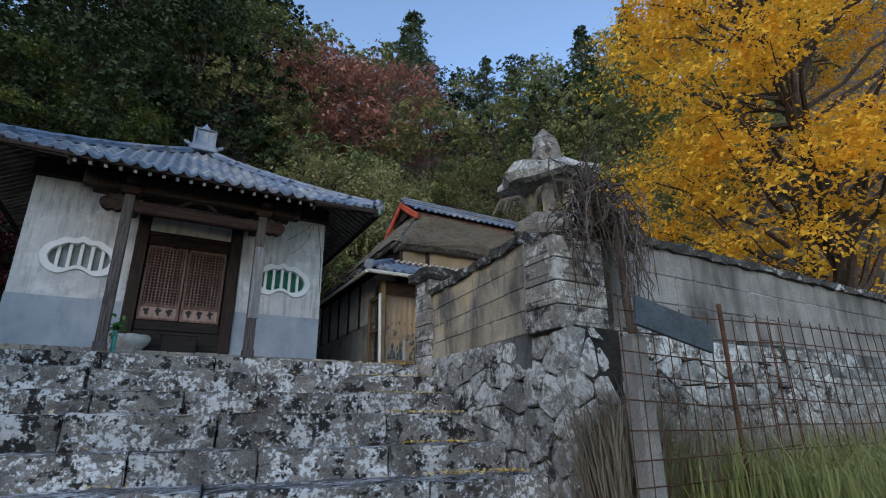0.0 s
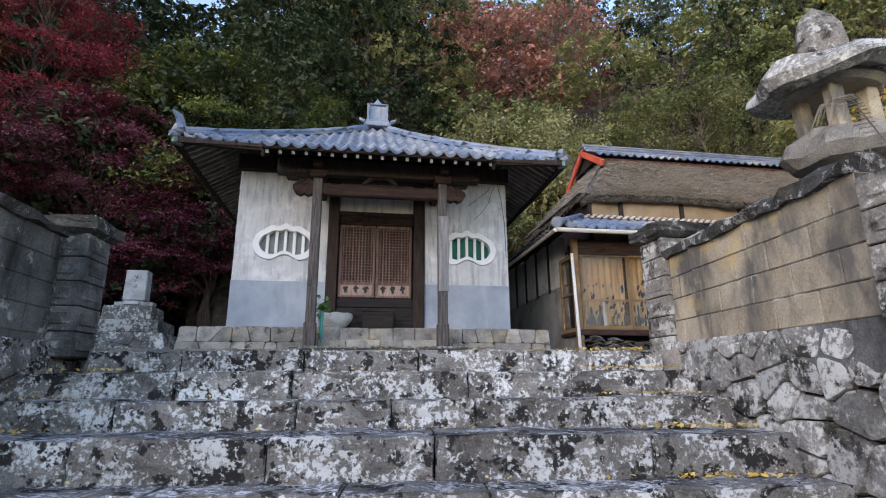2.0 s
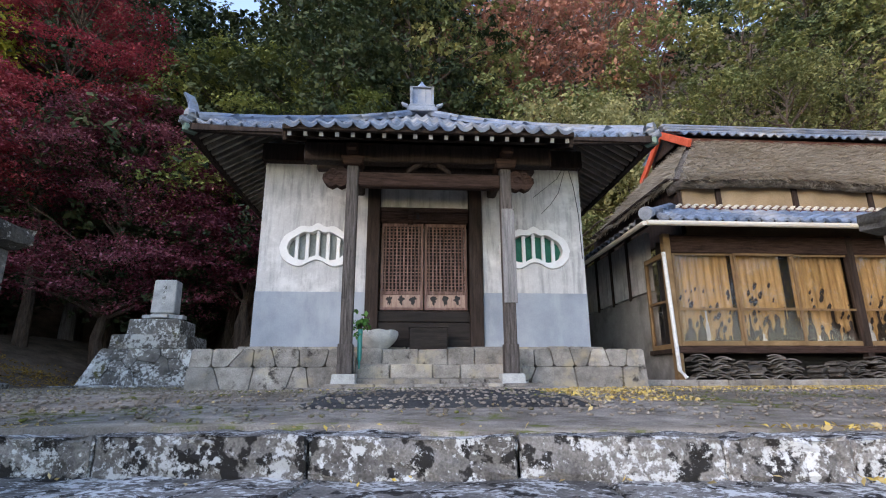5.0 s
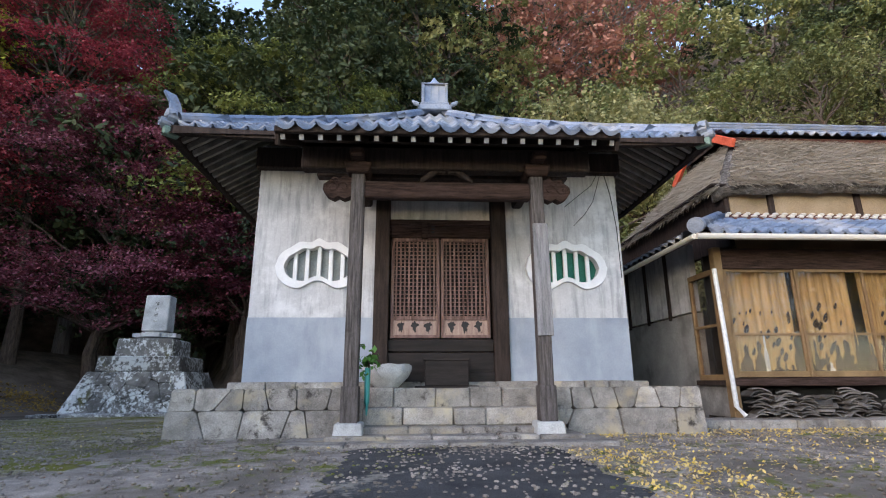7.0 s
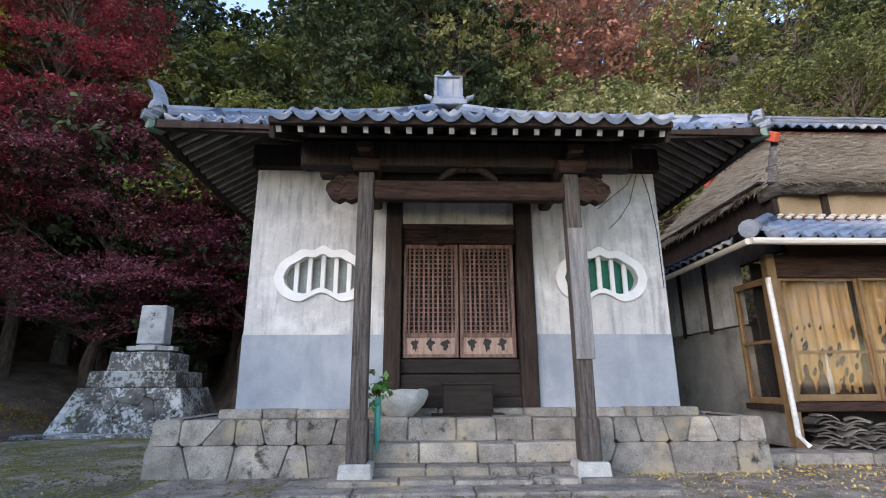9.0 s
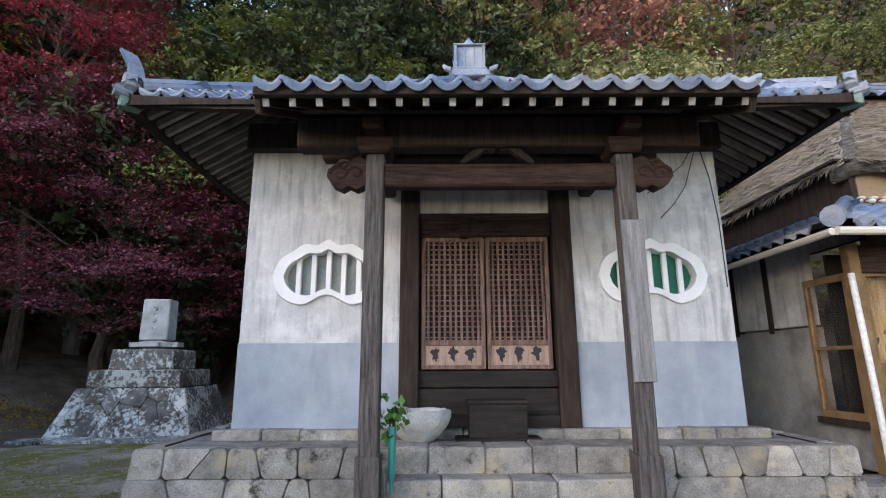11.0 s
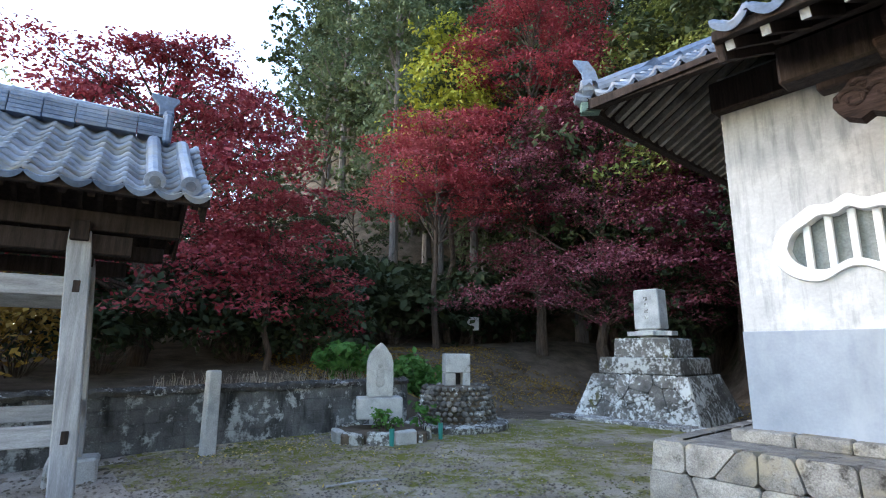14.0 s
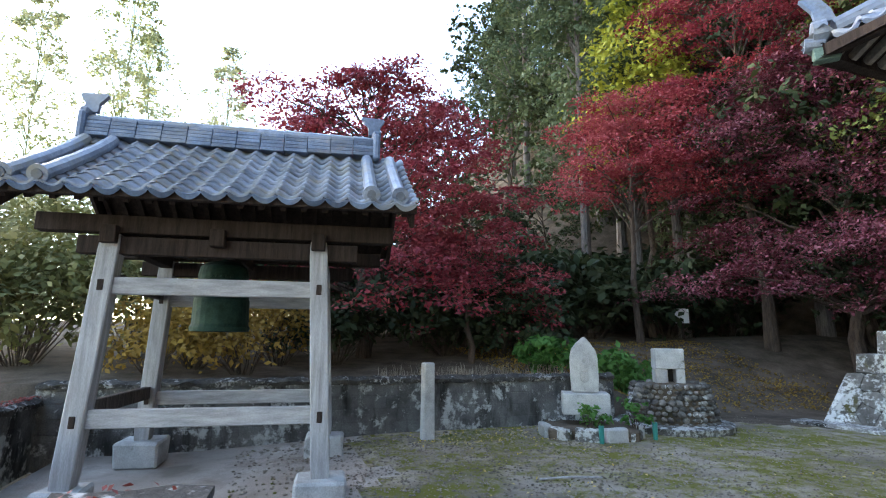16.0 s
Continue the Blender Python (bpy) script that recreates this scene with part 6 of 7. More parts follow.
def rough_stone(name, prof, mat, squash=(1, 1), at=(0, 0, 0), n=22, amp=0.06, tilt=0):
    bm = bmesh.new()
    lathe(bm, prof, n, at, squash)
    for v in bm.verts:
        k = noise.noise(v.co * 3.0 + Vector((1.3, 4.1, 2.2))) * amp + noise.noise(v.co * 9.0) * amp * 0.4
        v.co += Vector((v.co.x - at[0], v.co.y - at[1], 0)).normalized() * k + Vector((0, 0, k * 0.5))
    pivot = Matrix.Translation((at[0], at[1], prof[0][1]))
    return part(name, bm, M[mat], lan, m=pivot @ Matrix.Rotation(radians(tilt), 4, "Y") @ pivot.inverted())


rough_stone("foot_stone", [(0.5, -0.1), (0.56, 0.1), (0.42, 0.24), (0.2, 0.26)], "rubble", amp=0.08)
rough_stone("shaft", [(0.24, 0.2), (0.2, 0.7), (0.19, 1.3), (0.26, 1.72)], "pillar_block", amp=0.04)
rough_stone("fire_box_base", [(0.25, 1.62), (0.44, 1.68), (0.5, 1.78), (0.45, 1.9), (0.28, 1.98)], "plinth_stone", (1.05, 0.9), amp=0.1, tilt=-4)
for a in range(4):
    bm = bmesh.new()
    an = math.pi / 4 + a * math.pi / 2
    box(bm, -0.065, 0.065, -0.06, 0.06, 1.9, 2.46, 0.02, 0.015)
    part("fire_box_post", bm, M["block_yellow"], lan, m=Matrix.Translation((math.cos(an) * 0.27, math.sin(an) * 0.25, 0)))
rough_stone("fire_box_lintel", [(0.36, 2.38), (0.42, 2.42), (0.4, 2.5), (0.3, 2.52)], "plinth_stone", amp=0.03)
rough_stone("cap", [(0.3, 2.5), (0.52, 2.42), (0.64, 2.47), (0.67, 2.56), (0.55, 2.68), (0.34, 2.78), (0.2, 2.82)], "rubble", (1.05, 0.95), amp=0.13, n=30, tilt=-8)
rough_stone("jewel", [(0.2, 2.74), (0.23, 2.86), (0.2, 3.06), (0.15, 3.2), (0.11, 3.28), (0.05, 3.42)], "pillar_block", amp=0.07, n=9, tilt=-2)

# ---- wire fence at the field ----
fence = thing("wire_fence", "rusty welded wire mesh fence panels at the field", "fence")
for x0, x1, zt, lean in ((2.55, 4.35, 2.25, 0.02), (4.1, 6.6, 2.3, -0.01)):
    nx = int((x1 - x0) / 0.15)
    for i in range(nx + 1):
        bm = bmesh.new()
        x = x0 + (x1 - x0) * i / nx
        tube(bm, [(x, 2.3 + 0.02 * math.sin(i), 0.4), (x + lean, 2.3, zt)], 0.0045, 4)
        part("wire", bm, M["rust"], fence)
    for j in range(12):
        bm = bmesh.new()
        z = 0.55 + j * (zt - 0.58) / 11
        tube(bm, [(x0, 2.305, z + 0.03 * math.sin(j)), ((x0 + x1) / 2, 2.29, z - 0.015), (x1, 2.305, z + 0.02)], 0.0045, 4)
        part("wire", bm, M["rust"], fence)
bm = bmesh.new()
tube(bm, [(3.6, 2.27, 0.3), (3.57, 2.27, 1.4), (3.59, 2.27, 2.32)], 0.016, 8)
part("iron_stake", bm, M["rust"], fence, "rusted reinforcing bar stake")
bm = bmesh.new()
box(bm, 2.72, 2.86, 2.34, 2.46, 0.3, 2.05, 0.012, 0.006)
single("concrete_stake", bm, M["block"], "leaning pale concrete fence stake", "fence post")
sg = thing("sign_board", "tilted dull blue-grey sign board on the fence", "sign", (3.05, 2.26, 2.12))
bm = bmesh.new()
box(bm, -0.38, 0.38, -0.015, 0.015, -0.1, 0.1, 0.006, m=Matrix.Rotation(radians(11), 4, "Y"))
part("board", bm, M["sign_metal"], sg)

# notice, pole and stakes at the wood's edge
nt_ = thing("notice_board", "small white notice on a dark stake at the wood's edge", "notice", (-16.2, 21.4, ground_z(-16.2, 21.4)))
bm = bmesh.new()
box(bm, -0.03, 0.03, -0.03, 0.03, -0.2, 1.1, 0.005)
part("stake", bm, M["timber"], nt_)
bm = bmesh.new()
box(bm, -0.24, 0.24, -0.05, -0.03, 0.6, 1.15, 0.004)
part("sheet", bm, M["paper"], nt_, m=Matrix.Rotation(0.75, 4, "Z"))
pl = thing("pale_pole", "short pale pole at the wood's edge", "pole", (-18.0, 21.5, ground_z(-18.0, 21.5)))
bm = bmesh.new()
tube(bm, [(0, 0, -0.2), (0, 0, 1.3)], 0.12, 12)
part("shaft", bm, M["tomb_stone"], pl)


# ---- plants ----
def leaf_mesh(name, centres, radii, per, size, mat, seed, up=0.6, shell=0.55, aspect=0.55, droop=0.0, spray=12, spread=0.24, tall=0.8):
    """Single leaves in small sprays, the sprays in clumps. centres, radii: arrays (n, 3); up: how level the leaves lie."""
    g = np.random.default_rng(seed)
    c, r = np.repeat(np.asarray(centres, float), per, 0), np.repeat(np.asarray(radii, float), per, 0)
    n = len(c)
    q = max(1, n // spray)
    own = np.minimum(np.arange(n) // spray, q - 1)
    d = g.normal(size=(q, 3))
    d /= np.linalg.norm(d, axis=1)[:, None]
    d[:, 2] = np.where(g.random(q) < 0.7, np.abs(d[:, 2]), d[:, 2])
    k = shell + (1 - shell) * g.random(q) ** 0.5
    k *= 1 + 0.3 * g.normal(size=q) * (g.random(q) < 0.35)
    d, k = d[own], k[own]
    fuzz = g.normal(size=(n, 3)) * np.array([1, 1, tall]) * r[:, :1] * spread * g.uniform(0.6, 1.3, q)[own][:, None]
    p = c + d * r * k[:, None] + fuzz
    if droop:
        p[:, 2] -= droop * (d[:, 0] ** 2 + d[:, 1] ** 2) * r[:, 0] * k
    nrm = d * (1 - up) + np.array([0, 0, up]) + g.normal(size=(n, 3)) * 0.45
    nrm /= np.linalg.norm(nrm, axis=1)[:, None]
    a = g.normal(size=(n, 3))
    a -= nrm * (a * nrm).sum(1)[:, None]
    a /= np.linalg.norm(a, axis=1)[:, None]
    b = np.cross(nrm, a)
    s = size * g.uniform(0.6, 1.3, n)[:, None]
    v = np.stack([p - a * s, p + b * s * aspect + nrm * s * 0.15, p + a * s, p - b * s * aspect + nrm * s * 0.15], 1).reshape(-1, 3)
    me = bpy.data.meshes.new(name)
    me.vertices.add(4 * n)
    me.vertices.foreach_set("co", v.ravel())
    me.loops.add(4 * n)
    me.loops.foreach_set("vertex_index", np.arange(4 * n))
    me.polygons.add(n)
    me.polygons.foreach_set("loop_start", np.arange(0, 4 * n, 4))
    me.update(calc_edges=True)
    me.materials.append(mat)
    return me


def limb(bm, p, q, r0, r1, rng, sag=0.0, n=5, sides=6):
    p, q = Vector(p), Vector(q)
    pts = [p.lerp(q, i / n) + Vector((rng.uniform(-1, 1), rng.uniform(-1, 1), rng.uniform(-1, 1))) * (q - p).length * 0.04 * (0 < i < n) + Vector((0, 0, sag * math.sin(i / n * math.pi))) for i in range(n + 1)]
    tube(bm, pts, [r0 + (r1 - r0) * i / n for i in range(n + 1)], sides)
    return pts


def tree(name, label, kind, leaf, bark, h, rad, clumps, per, size, seed, crown_from=0.35, up=0.55, flat=0.5, clump=0.3, trunk_r=0.16, droop=0.0, bare=0, lean=(0, 0), category="tree", spray=12, spread=0.24, tall=0.8, shell=0.55):
    """A tapered trunk, limbs that reach the clumps, and a crown of single leaves."""
    rng = random.Random(seed)
    ob = thing(name, label, category)
    cs, rs_ = [], []
    for i in range(clumps):
        t = (i + rng.random()) / clumps
        if kind == "cone":
            z = crown_from + (1 - crown_from) * t
            rr = rad * (1.05 - t) ** 0.8 * rng.uniform(0.35, 1.0)
            cr = rad * clump * (1.15 - 0.75 * t)
        elif kind == "layer":
            z = crown_from + (1 - crown_from) * t ** 0.9
            rr = rad * math.sqrt(max(0.03, 1 - (t * 0.97) ** 2.2)) * rng.uniform(0.25, 1.0) ** 0.6
            cr = rad * clump * rng.uniform(0.7, 1.25) * (1.1 - 0.4 * t)
        else:
            z = crown_from + (1 - crown_from) * (0.04 + 0.96 * t)
            rr = rad * math.sqrt(max(0.02, 1 - (2 * t - 0.75) ** 2 / 1.56)) * rng.uniform(0.2, 1.0) ** 0.5
            cr = rad * clump * rng.uniform(0.7, 1.3)
        a = rng.uniform(0, 2 * math.pi)
        cs.append((math.cos(a) * rr + lean[0] * z * h, math.sin(a) * rr + lean[1] * z * h, z * h - cr * flat * 0.3))
        rs_.append((cr, cr, cr * flat))
    bm = bmesh.new()
    top = h * (0.97 if kind == "cone" else crown_from + (1 - crown_from) * 0.72)
    k = 7
    spine = [Vector((lean[0] * top * i / k + rng.uniform(-1, 1) * 0.025 * h * (0 < i < k), lean[1] * top * i / k + rng.uniform(-1, 1) * 0.025 * h * (0 < i < k), top * i / k)) for i in range(k + 1)]
    if kind == "cone":
        spine = [Vector((lean[0] * p.z, lean[1] * p.z, p.z)) for p in spine]
    spine[0].z = -0.4
    tube(bm, spine, [trunk_r * (1.25 if i == 0 else 1.0) * (1 - 0.82 * i / k) for i in range(k + 1)], 9)
    for i, c in enumerate(cs):
        if i % (3 if kind == "cone" else 2) and not bare:
            continue
        zb = max(crown_from * h * 0.75, c[2] - abs(c[0]) * 0.5 - rng.uniform(0.2, 0.16 * h))
        f = min(k - 0.01, max(0.5, zb / top * k))
        s = spine[int(f)].lerp(spine[int(f) + 1], f - int(f))
        pts = limb(bm, s, c, trunk_r * 0.36 * (1 - 0.6 * c[2] / h) + 0.012, 0.01, rng, 0.03 * h, 5, 5)
        for _ in range(bare):
            e = Vector(c) + Vector((rng.uniform(-1, 1), rng.uniform(-1, 1), rng.uniform(-0.2, 1))) * rs_[i][0]
            limb(bm, pts[rng.randint(2, 4)], e, 0.02, 0.005, rng, 0.0, 3, 4)
    part("trunk", bm, bark, ob)
    link("crown", leaf_mesh("crown", cs, rs_, per, size, leaf, seed, up, droop=droop, spray=spray, spread=spread, tall=tall, shell=shell), None, ob)
    return ob


def put(ob, x, y, s=1.0, rz=0.0, z=None, sink=0.15):
    ob.matrix_world = pose(x, y, (ground_z(x, y) if z is None else z) - sink, 0, 0, rz) @ Matrix.Diagonal((s, s, s, 1))
    return ob


def again(ob, x, y, s=1.0, rz=0.0, sink=0.15):
    o = copy_thing(ob, pose(x, y, ground_z(x, y) - sink, 0, 0, rz))
    o.scale = (s, s, s * R.uniform(0.92, 1.1))
    return o


# large red maples round the west of the hall
MAPLE = dict(up=0.8, flat=0.13, droop=0.4, spray=16, spread=0.16, tall=0.3)
put(tree("maple_tree", "large dark crimson maple beside the hall", "layer", M["maple"], M["bark"], 10.8, 5.0, 105, 600, 0.06, 101, 0.24, clump=0.28, trunk_r=0.24, **MAPLE), -11.4, 23.6)
put(tree("maple_tree", "tall bright red maple rising over the hall roof", "layer", M["maple_bright"], M["bark"], 15.5, 3.8, 62, 520, 0.066, 102, 0.45, clump=0.34, trunk_r=0.22, bare=1, **MAPLE), -13.6, 22.6)
put(tree("maple_tree", "low spreading crimson maple with a pale bare branch", "layer", M["maple_bright"], M["bark"], 9.4, 3.3, 44, 480, 0.062, 103, 0.58, clump=0.34, trunk_r=0.13, **MAPLE), -15.6, 19.0)
put(tree("maple_tree", "broad red maple behind the bell tower", "layer", M["maple_bright"], M["bark"], 8.1, 4.8, 90, 520, 0.062, 104, 0.2, clump=0.26, trunk_r=0.2, bare=1, **MAPLE), -14.6, 9.0)
put(tree("maple_tree", "small scarlet maple at the dark wood's edge", "layer", M["maple_bright"], M["bark"], 4.6, 1.9, 16, 420, 0.06, 105, 0.42, clump=0.42, trunk_r=0.09, **MAPLE), -13.2, 11.6)
put(tree("maple_tree", "dark crimson maple pressing against the hall's west wall", "layer", M["maple"], M["bark"], 7.2, 3.4, 60, 520, 0.062, 109, 0.3, clump=0.3, trunk_r=0.16, **MAPLE), -6.2, 23.2)
put(tree("ginkgo_tree", "great golden ginkgo behind the front wall", "round", M["ginkgo"], M["bark"], 17.0, 5.4, 250, 260, 0.075, 106, 0.13, 0.6, 0.35, 0.17, 0.34, 0.25, spray=14, spread=0.22, tall=0.6), 15.6, 6.3)
put(tree("yellow_green_tree", "slender yellow-green tree among dark evergreens", "round", M["yellow_green"], M["bark"], 15.5, 2.5, 46, 170, 0.12, 107, 0.48, 0.5, 0.7, 0.34, 0.16, 0.3), -17.6, 21.4, 1.0)
russet = put(tree("russet_tree", "russet half-bare tree high on the hill", "round", M["russet"], M["bark_pale"], 12.0, 5.4, 90, 75, 0.15, 108, 0.34, 0.5, 0.5, 0.2, 0.2, 0.0, bare=2), 9.5, 40.0, 1.35)
again(russet, 16.5, 41.0, 1.25, 80)
again(russet, 5.4, 38.5, 1.0, 200)
again(russet, 2.2, 26.2, 0.5, 40)

light = put(tree("oak_tree", "pale olive oak with upright sprays behind the roof", "round", M["oak_light"], M["bark"], 9.5, 3.4, 80, 190, 0.075, 110, 0.2, 0.3, 0.95, 0.2, 0.18, spray=20, spread=0.2, tall=1.9), 6.7, 24.0, 1.3)
again(light, 10.4, 24.8, 1.15, 70)
again(light, 2.8, 24.0, 0.85, 140)
broad = put(tree("camellia_tree", "mid-green broadleaf tree with level sprays behind the hall", "layer", M["hedge_green"], M["bark"], 11.0, 4.6, 90, 330, 0.07, 111, 0.3, 0.75, 0.22, 0.24, 0.2, 0.3, spray=16, spread=0.2, tall=0.4), -7.6, 26.2, 1.25)
again(broad, -3.4, 25.4, 0.85, 120)
# the wooded hill
oak = [tree("evergreen_tree", "dense rounded evergreen tree on the wooded hill", "round", M[m_], M["bark"], h, r, c, 210, 0.12, s, 0.2, 0.4, 0.75, 0.25, 0.22, spray=10, spread=0.1, shell=0.86)
       for m_, h, r, c, s in (("ever", 10.5, 4.2, 46, 201), ("ever_olive", 9.5, 4.0, 44, 202), ("ever", 12.0, 4.4, 50, 203), ("ever_olive", 8.5, 3.6, 40, 204))]
far_oak = [tree("evergreen_tree", "rounded evergreen tree high on the hill", "round", M[m_], M["bark"], h, r, c, 90, 0.18, s, 0.2, 0.4, 0.8, 0.27, 0.22, spray=8, spread=0.1, shell=0.86)
           for m_, h, r, c, s in (("ever", 10.5, 4.2, 40, 211), ("ever_olive", 9.5, 4.0, 38, 212), ("ever", 12.0, 4.4, 42, 213))]
fir = [tree("cedar_tree", "dark conical cedar on the wooded hill", "cone", M["cedar"], M["bark_pale"], h, r, c, 150, 0.11, s, f, 0.35, 0.5, 0.4, 0.24, 0.45, spray=12, spread=0.14, tall=0.6)
       for h, r, c, s, f in ((15.0, 3.0, 74, 301, 0.22), (18.0, 3.2, 70, 302, 0.4))]
used = {light}
rng = random.Random(77)
spots = []
for ring in range(10):
    rr = 16.2 + ring * 4.4
    step = math.degrees(4.7 / rr)
    b = -66.0
    while b < 104:
        bb = b + rng.uniform(-0.35, 0.35) * step
        r2 = rr + rng.uniform(-1.4, 1.4) + (3.2 if bb > 20 else 0)
        x, y = 0.5 + r2 * math.sin(radians(bb)), 8 + r2 * math.cos(radians(bb))
        b += step * (1.0 + 0.12 * ring)
        if -26 < x < -8.0 and y < 25 or (5 < x < 19 and y < 21.5) or (x > 9 and y < 14):
            continue
        if math.hypot(x - 9.0, y - 37) < 5.5 or math.hypot(x - 15, y - 39) < 4 or math.hypot(x - 2, y - 25.5) < 2.2:
            continue
        spots.append((x, y, bb, ring))
for x, y, bb, ring in spots:
    if bb < -34:
        src = rng.choice([fir[0], fir[1], oak[0], oak[2]])
    elif bb < -6:
        src = rng.choice([oak[0], oak[2], oak[0], oak[2], fir[0] if ring < 8 else oak[2]])
    else:
        src = rng.choice([oak[1], oak[3], oak[1], oak[0], oak[3]] + ([light, light] if ring < 3 and bb > 0 else []) + ([fir[0]] if 5 < ring < 8 else []))
    if ring > 3 and src in oak:
        src = far_oak[1] if src in (oak[1], oak[3]) else far_oak[rng.choice((0, 2))]
    s, rz = rng.uniform(0.8, 1.15) * (1 + 0.055 * ring if bb < 30 else 1.0), rng.uniform(0, 360)
    if src in used:
        again(src, x, y, s, rz, 0.4)
    else:
        used.add(src)
        put(src, x, y, s, rz, None, 0.4)
# tall cedars and dark evergreens in the western wood
for x, y, s, src in ((-20.4, 20.2, 1.12, fir[1]), (-19.0, 21.9, 1.0, fir[1]), (-17.8, 23.0, 1.05, fir[1]), (-24.0, 25.0, 1.25, fir[0]), (-21.0, 27.0, 1.2, fir[1]), (-27, 26, 1.4, fir[0]),
                     (-24, 17.5, 0.6, oak[0]), (-21.5, 14.0, 0.62, oak[2]), (-27, 13, 0.9, oak[2]), (-29, 9.5, 0.8, oak[0]), (-22, 10.5, 0.55, oak[0]), (-16.5, 12.5, 0.42, oak[2]), (-18, 26, 1.1, fir[0]), (-14.5, 26.5, 1.15, fir[0]), (-22, 28, 1.3, fir[1]),
                     (-9.5, 27.5, 1.3, oak[0]), (-24, 20, 0.6, oak[2]), (-12.5, 26.5, 1.3, oak[2]), (-7.5, 27.5, 1.35, oak[0]), (-3.5, 25.5, 1.1, oak[2]), (-10, 31, 1.5, oak[0]), (-5, 32, 1.4, oak[2]), (0, 30, 1.3, oak[0]), (-9.5, 24.6, 0.75, oak[0]), (-6, 23.2, 0.8, oak[2]), (-22, 7, 0.62, light), (-25, 3, 0.75, light), (-18, 5.8, 0.42, light), (-20, -0.5, 0.55, light), (-24, -4, 0.75, light)):
    again(src, x, y, s, rng.uniform(0, 360), 0.4)

# bamboo against the western sky
bam = tree("bamboo", "tall feathery bamboo against the pale sky", "cone", M["bamboo"], M["bamboo"], 12.5, 2.2, 60, 70, 0.075, 401, 0.3, 0.3, 0.35, 0.3, 0.04, 0.6, lean=(0.05, 0.03))
put(bam, -18.5, 1.6)
for x, y, s in ((-19.5, 4.6, 0.86), (-20.5, 2.4, 0.9), (-17.5, -0.2, 0.85)):
    again(bam, x, y, s, rng.uniform(0, 360))


def bush(name, label, mat, x, y, w, h, n, per, size, seed, category="shrub", z=None, up=0.5, flat=0.7):
    rg = random.Random(seed)
    ob = thing(name, label, category, (x, y, (ground_z(x, y) if z is None else z) - 0.05))
    cs = [(rg.uniform(-1, 1) * w, rg.uniform(-1, 1) * w, h * rg.uniform(0.25, 0.9)) for _ in range(n)]
    bm = bmesh.new()
    for c in cs:
        limb(bm, (c[0] * 0.15, c[1] * 0.15, -0.05), c, 0.012, 0.004, rg, 0.0, 3, 4)
    part("twig_frame", bm, M["bark"], ob)
    link("leaves", leaf_mesh("leaves", cs, [(h * 0.35, h * 0.35, h * 0.35 * flat)] * n, per, size, M[mat], seed, up), None, ob)
    return ob


bush("hydrangea_shrub", "leafy fresh green shrub on the bank", "shrub", -11.5, 12.9, 0.5, 0.8, 16, 60, 0.1, 501)
bush("hydrangea_shrub", "large leafy green shrub on the bank", "shrub", -11.3, 14.9, 0.6, 0.95, 22, 60, 0.1, 502)
for i, (x, y) in enumerate(((-11.6, 4.6), (-11.9, 6.2), (-12.4, 5.2), (-13.2, 6.9))):
    bush("autumn_bush", "yellow-brown autumn bush behind the wall", "brown_bush", x, y, 0.8, 1.5 + 0.3 * (i % 2), 24, 60, 0.07, 510 + i)
for i, (x, y) in enumerate(((-12.5, 2.2), (-14.5, 3.6), (-13.0, 0.2), (-15.0, 1.4), (-16.2, 4.4))):
    bush("evergreen_bush", "olive-yellow bush below the bamboo", "oak_light", x, y, 1.2, 2.2 + 0.5 * i, 34, 70, 0.1, 520 + i)
# undergrowth leaves carry the shade under the trees in their colour
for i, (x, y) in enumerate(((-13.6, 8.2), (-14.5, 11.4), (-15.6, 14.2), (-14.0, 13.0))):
    bush("dark_undergrowth", "evergreen undergrowth with the wood's shade in its leaf colour", "shade_green", x, y, 1.2, 2.0, 30, 60, 0.12, 530 + i)
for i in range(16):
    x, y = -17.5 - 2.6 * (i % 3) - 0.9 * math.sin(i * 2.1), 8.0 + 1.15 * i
    bush("dark_undergrowth", "evergreen undergrowth deep in the wood, shade in its leaf colour", "shade_green", x, y, 1.9, 3.0, 28, 55, 0.2, 560 + i)
bush("potted_sprig", "small green plant in the planting bed", "shrub", -8.35, 11.95, 0.16, 0.45, 10, 22, 0.05, 541, z=2.46)
bush("potted_sprig", "small green plant beside the stele", "shrub", -8.25, 12.75, 0.14, 0.45, 9, 22, 0.05, 542, z=2.46)
bush("sprig", "green sprig standing in the flower tube", "shrub", -0.72, 11.6, 0.04, 0.4, 7, 16, 0.05, 543, z=3.14)
for i, (x, y) in enumerate(((-8.0, 11.85), (-8.05, 12.95))):
    bm = bmesh.new()
    lathe(bm, [(0.035, -0.05), (0.045, 0.28), (0.035, 0.28), (0.03, 0.2)], 12, (x, y, 2.3))
    single("grave_vase", bm, M["teal"], "teal plastic flower tube set in the earth", "flower vase")


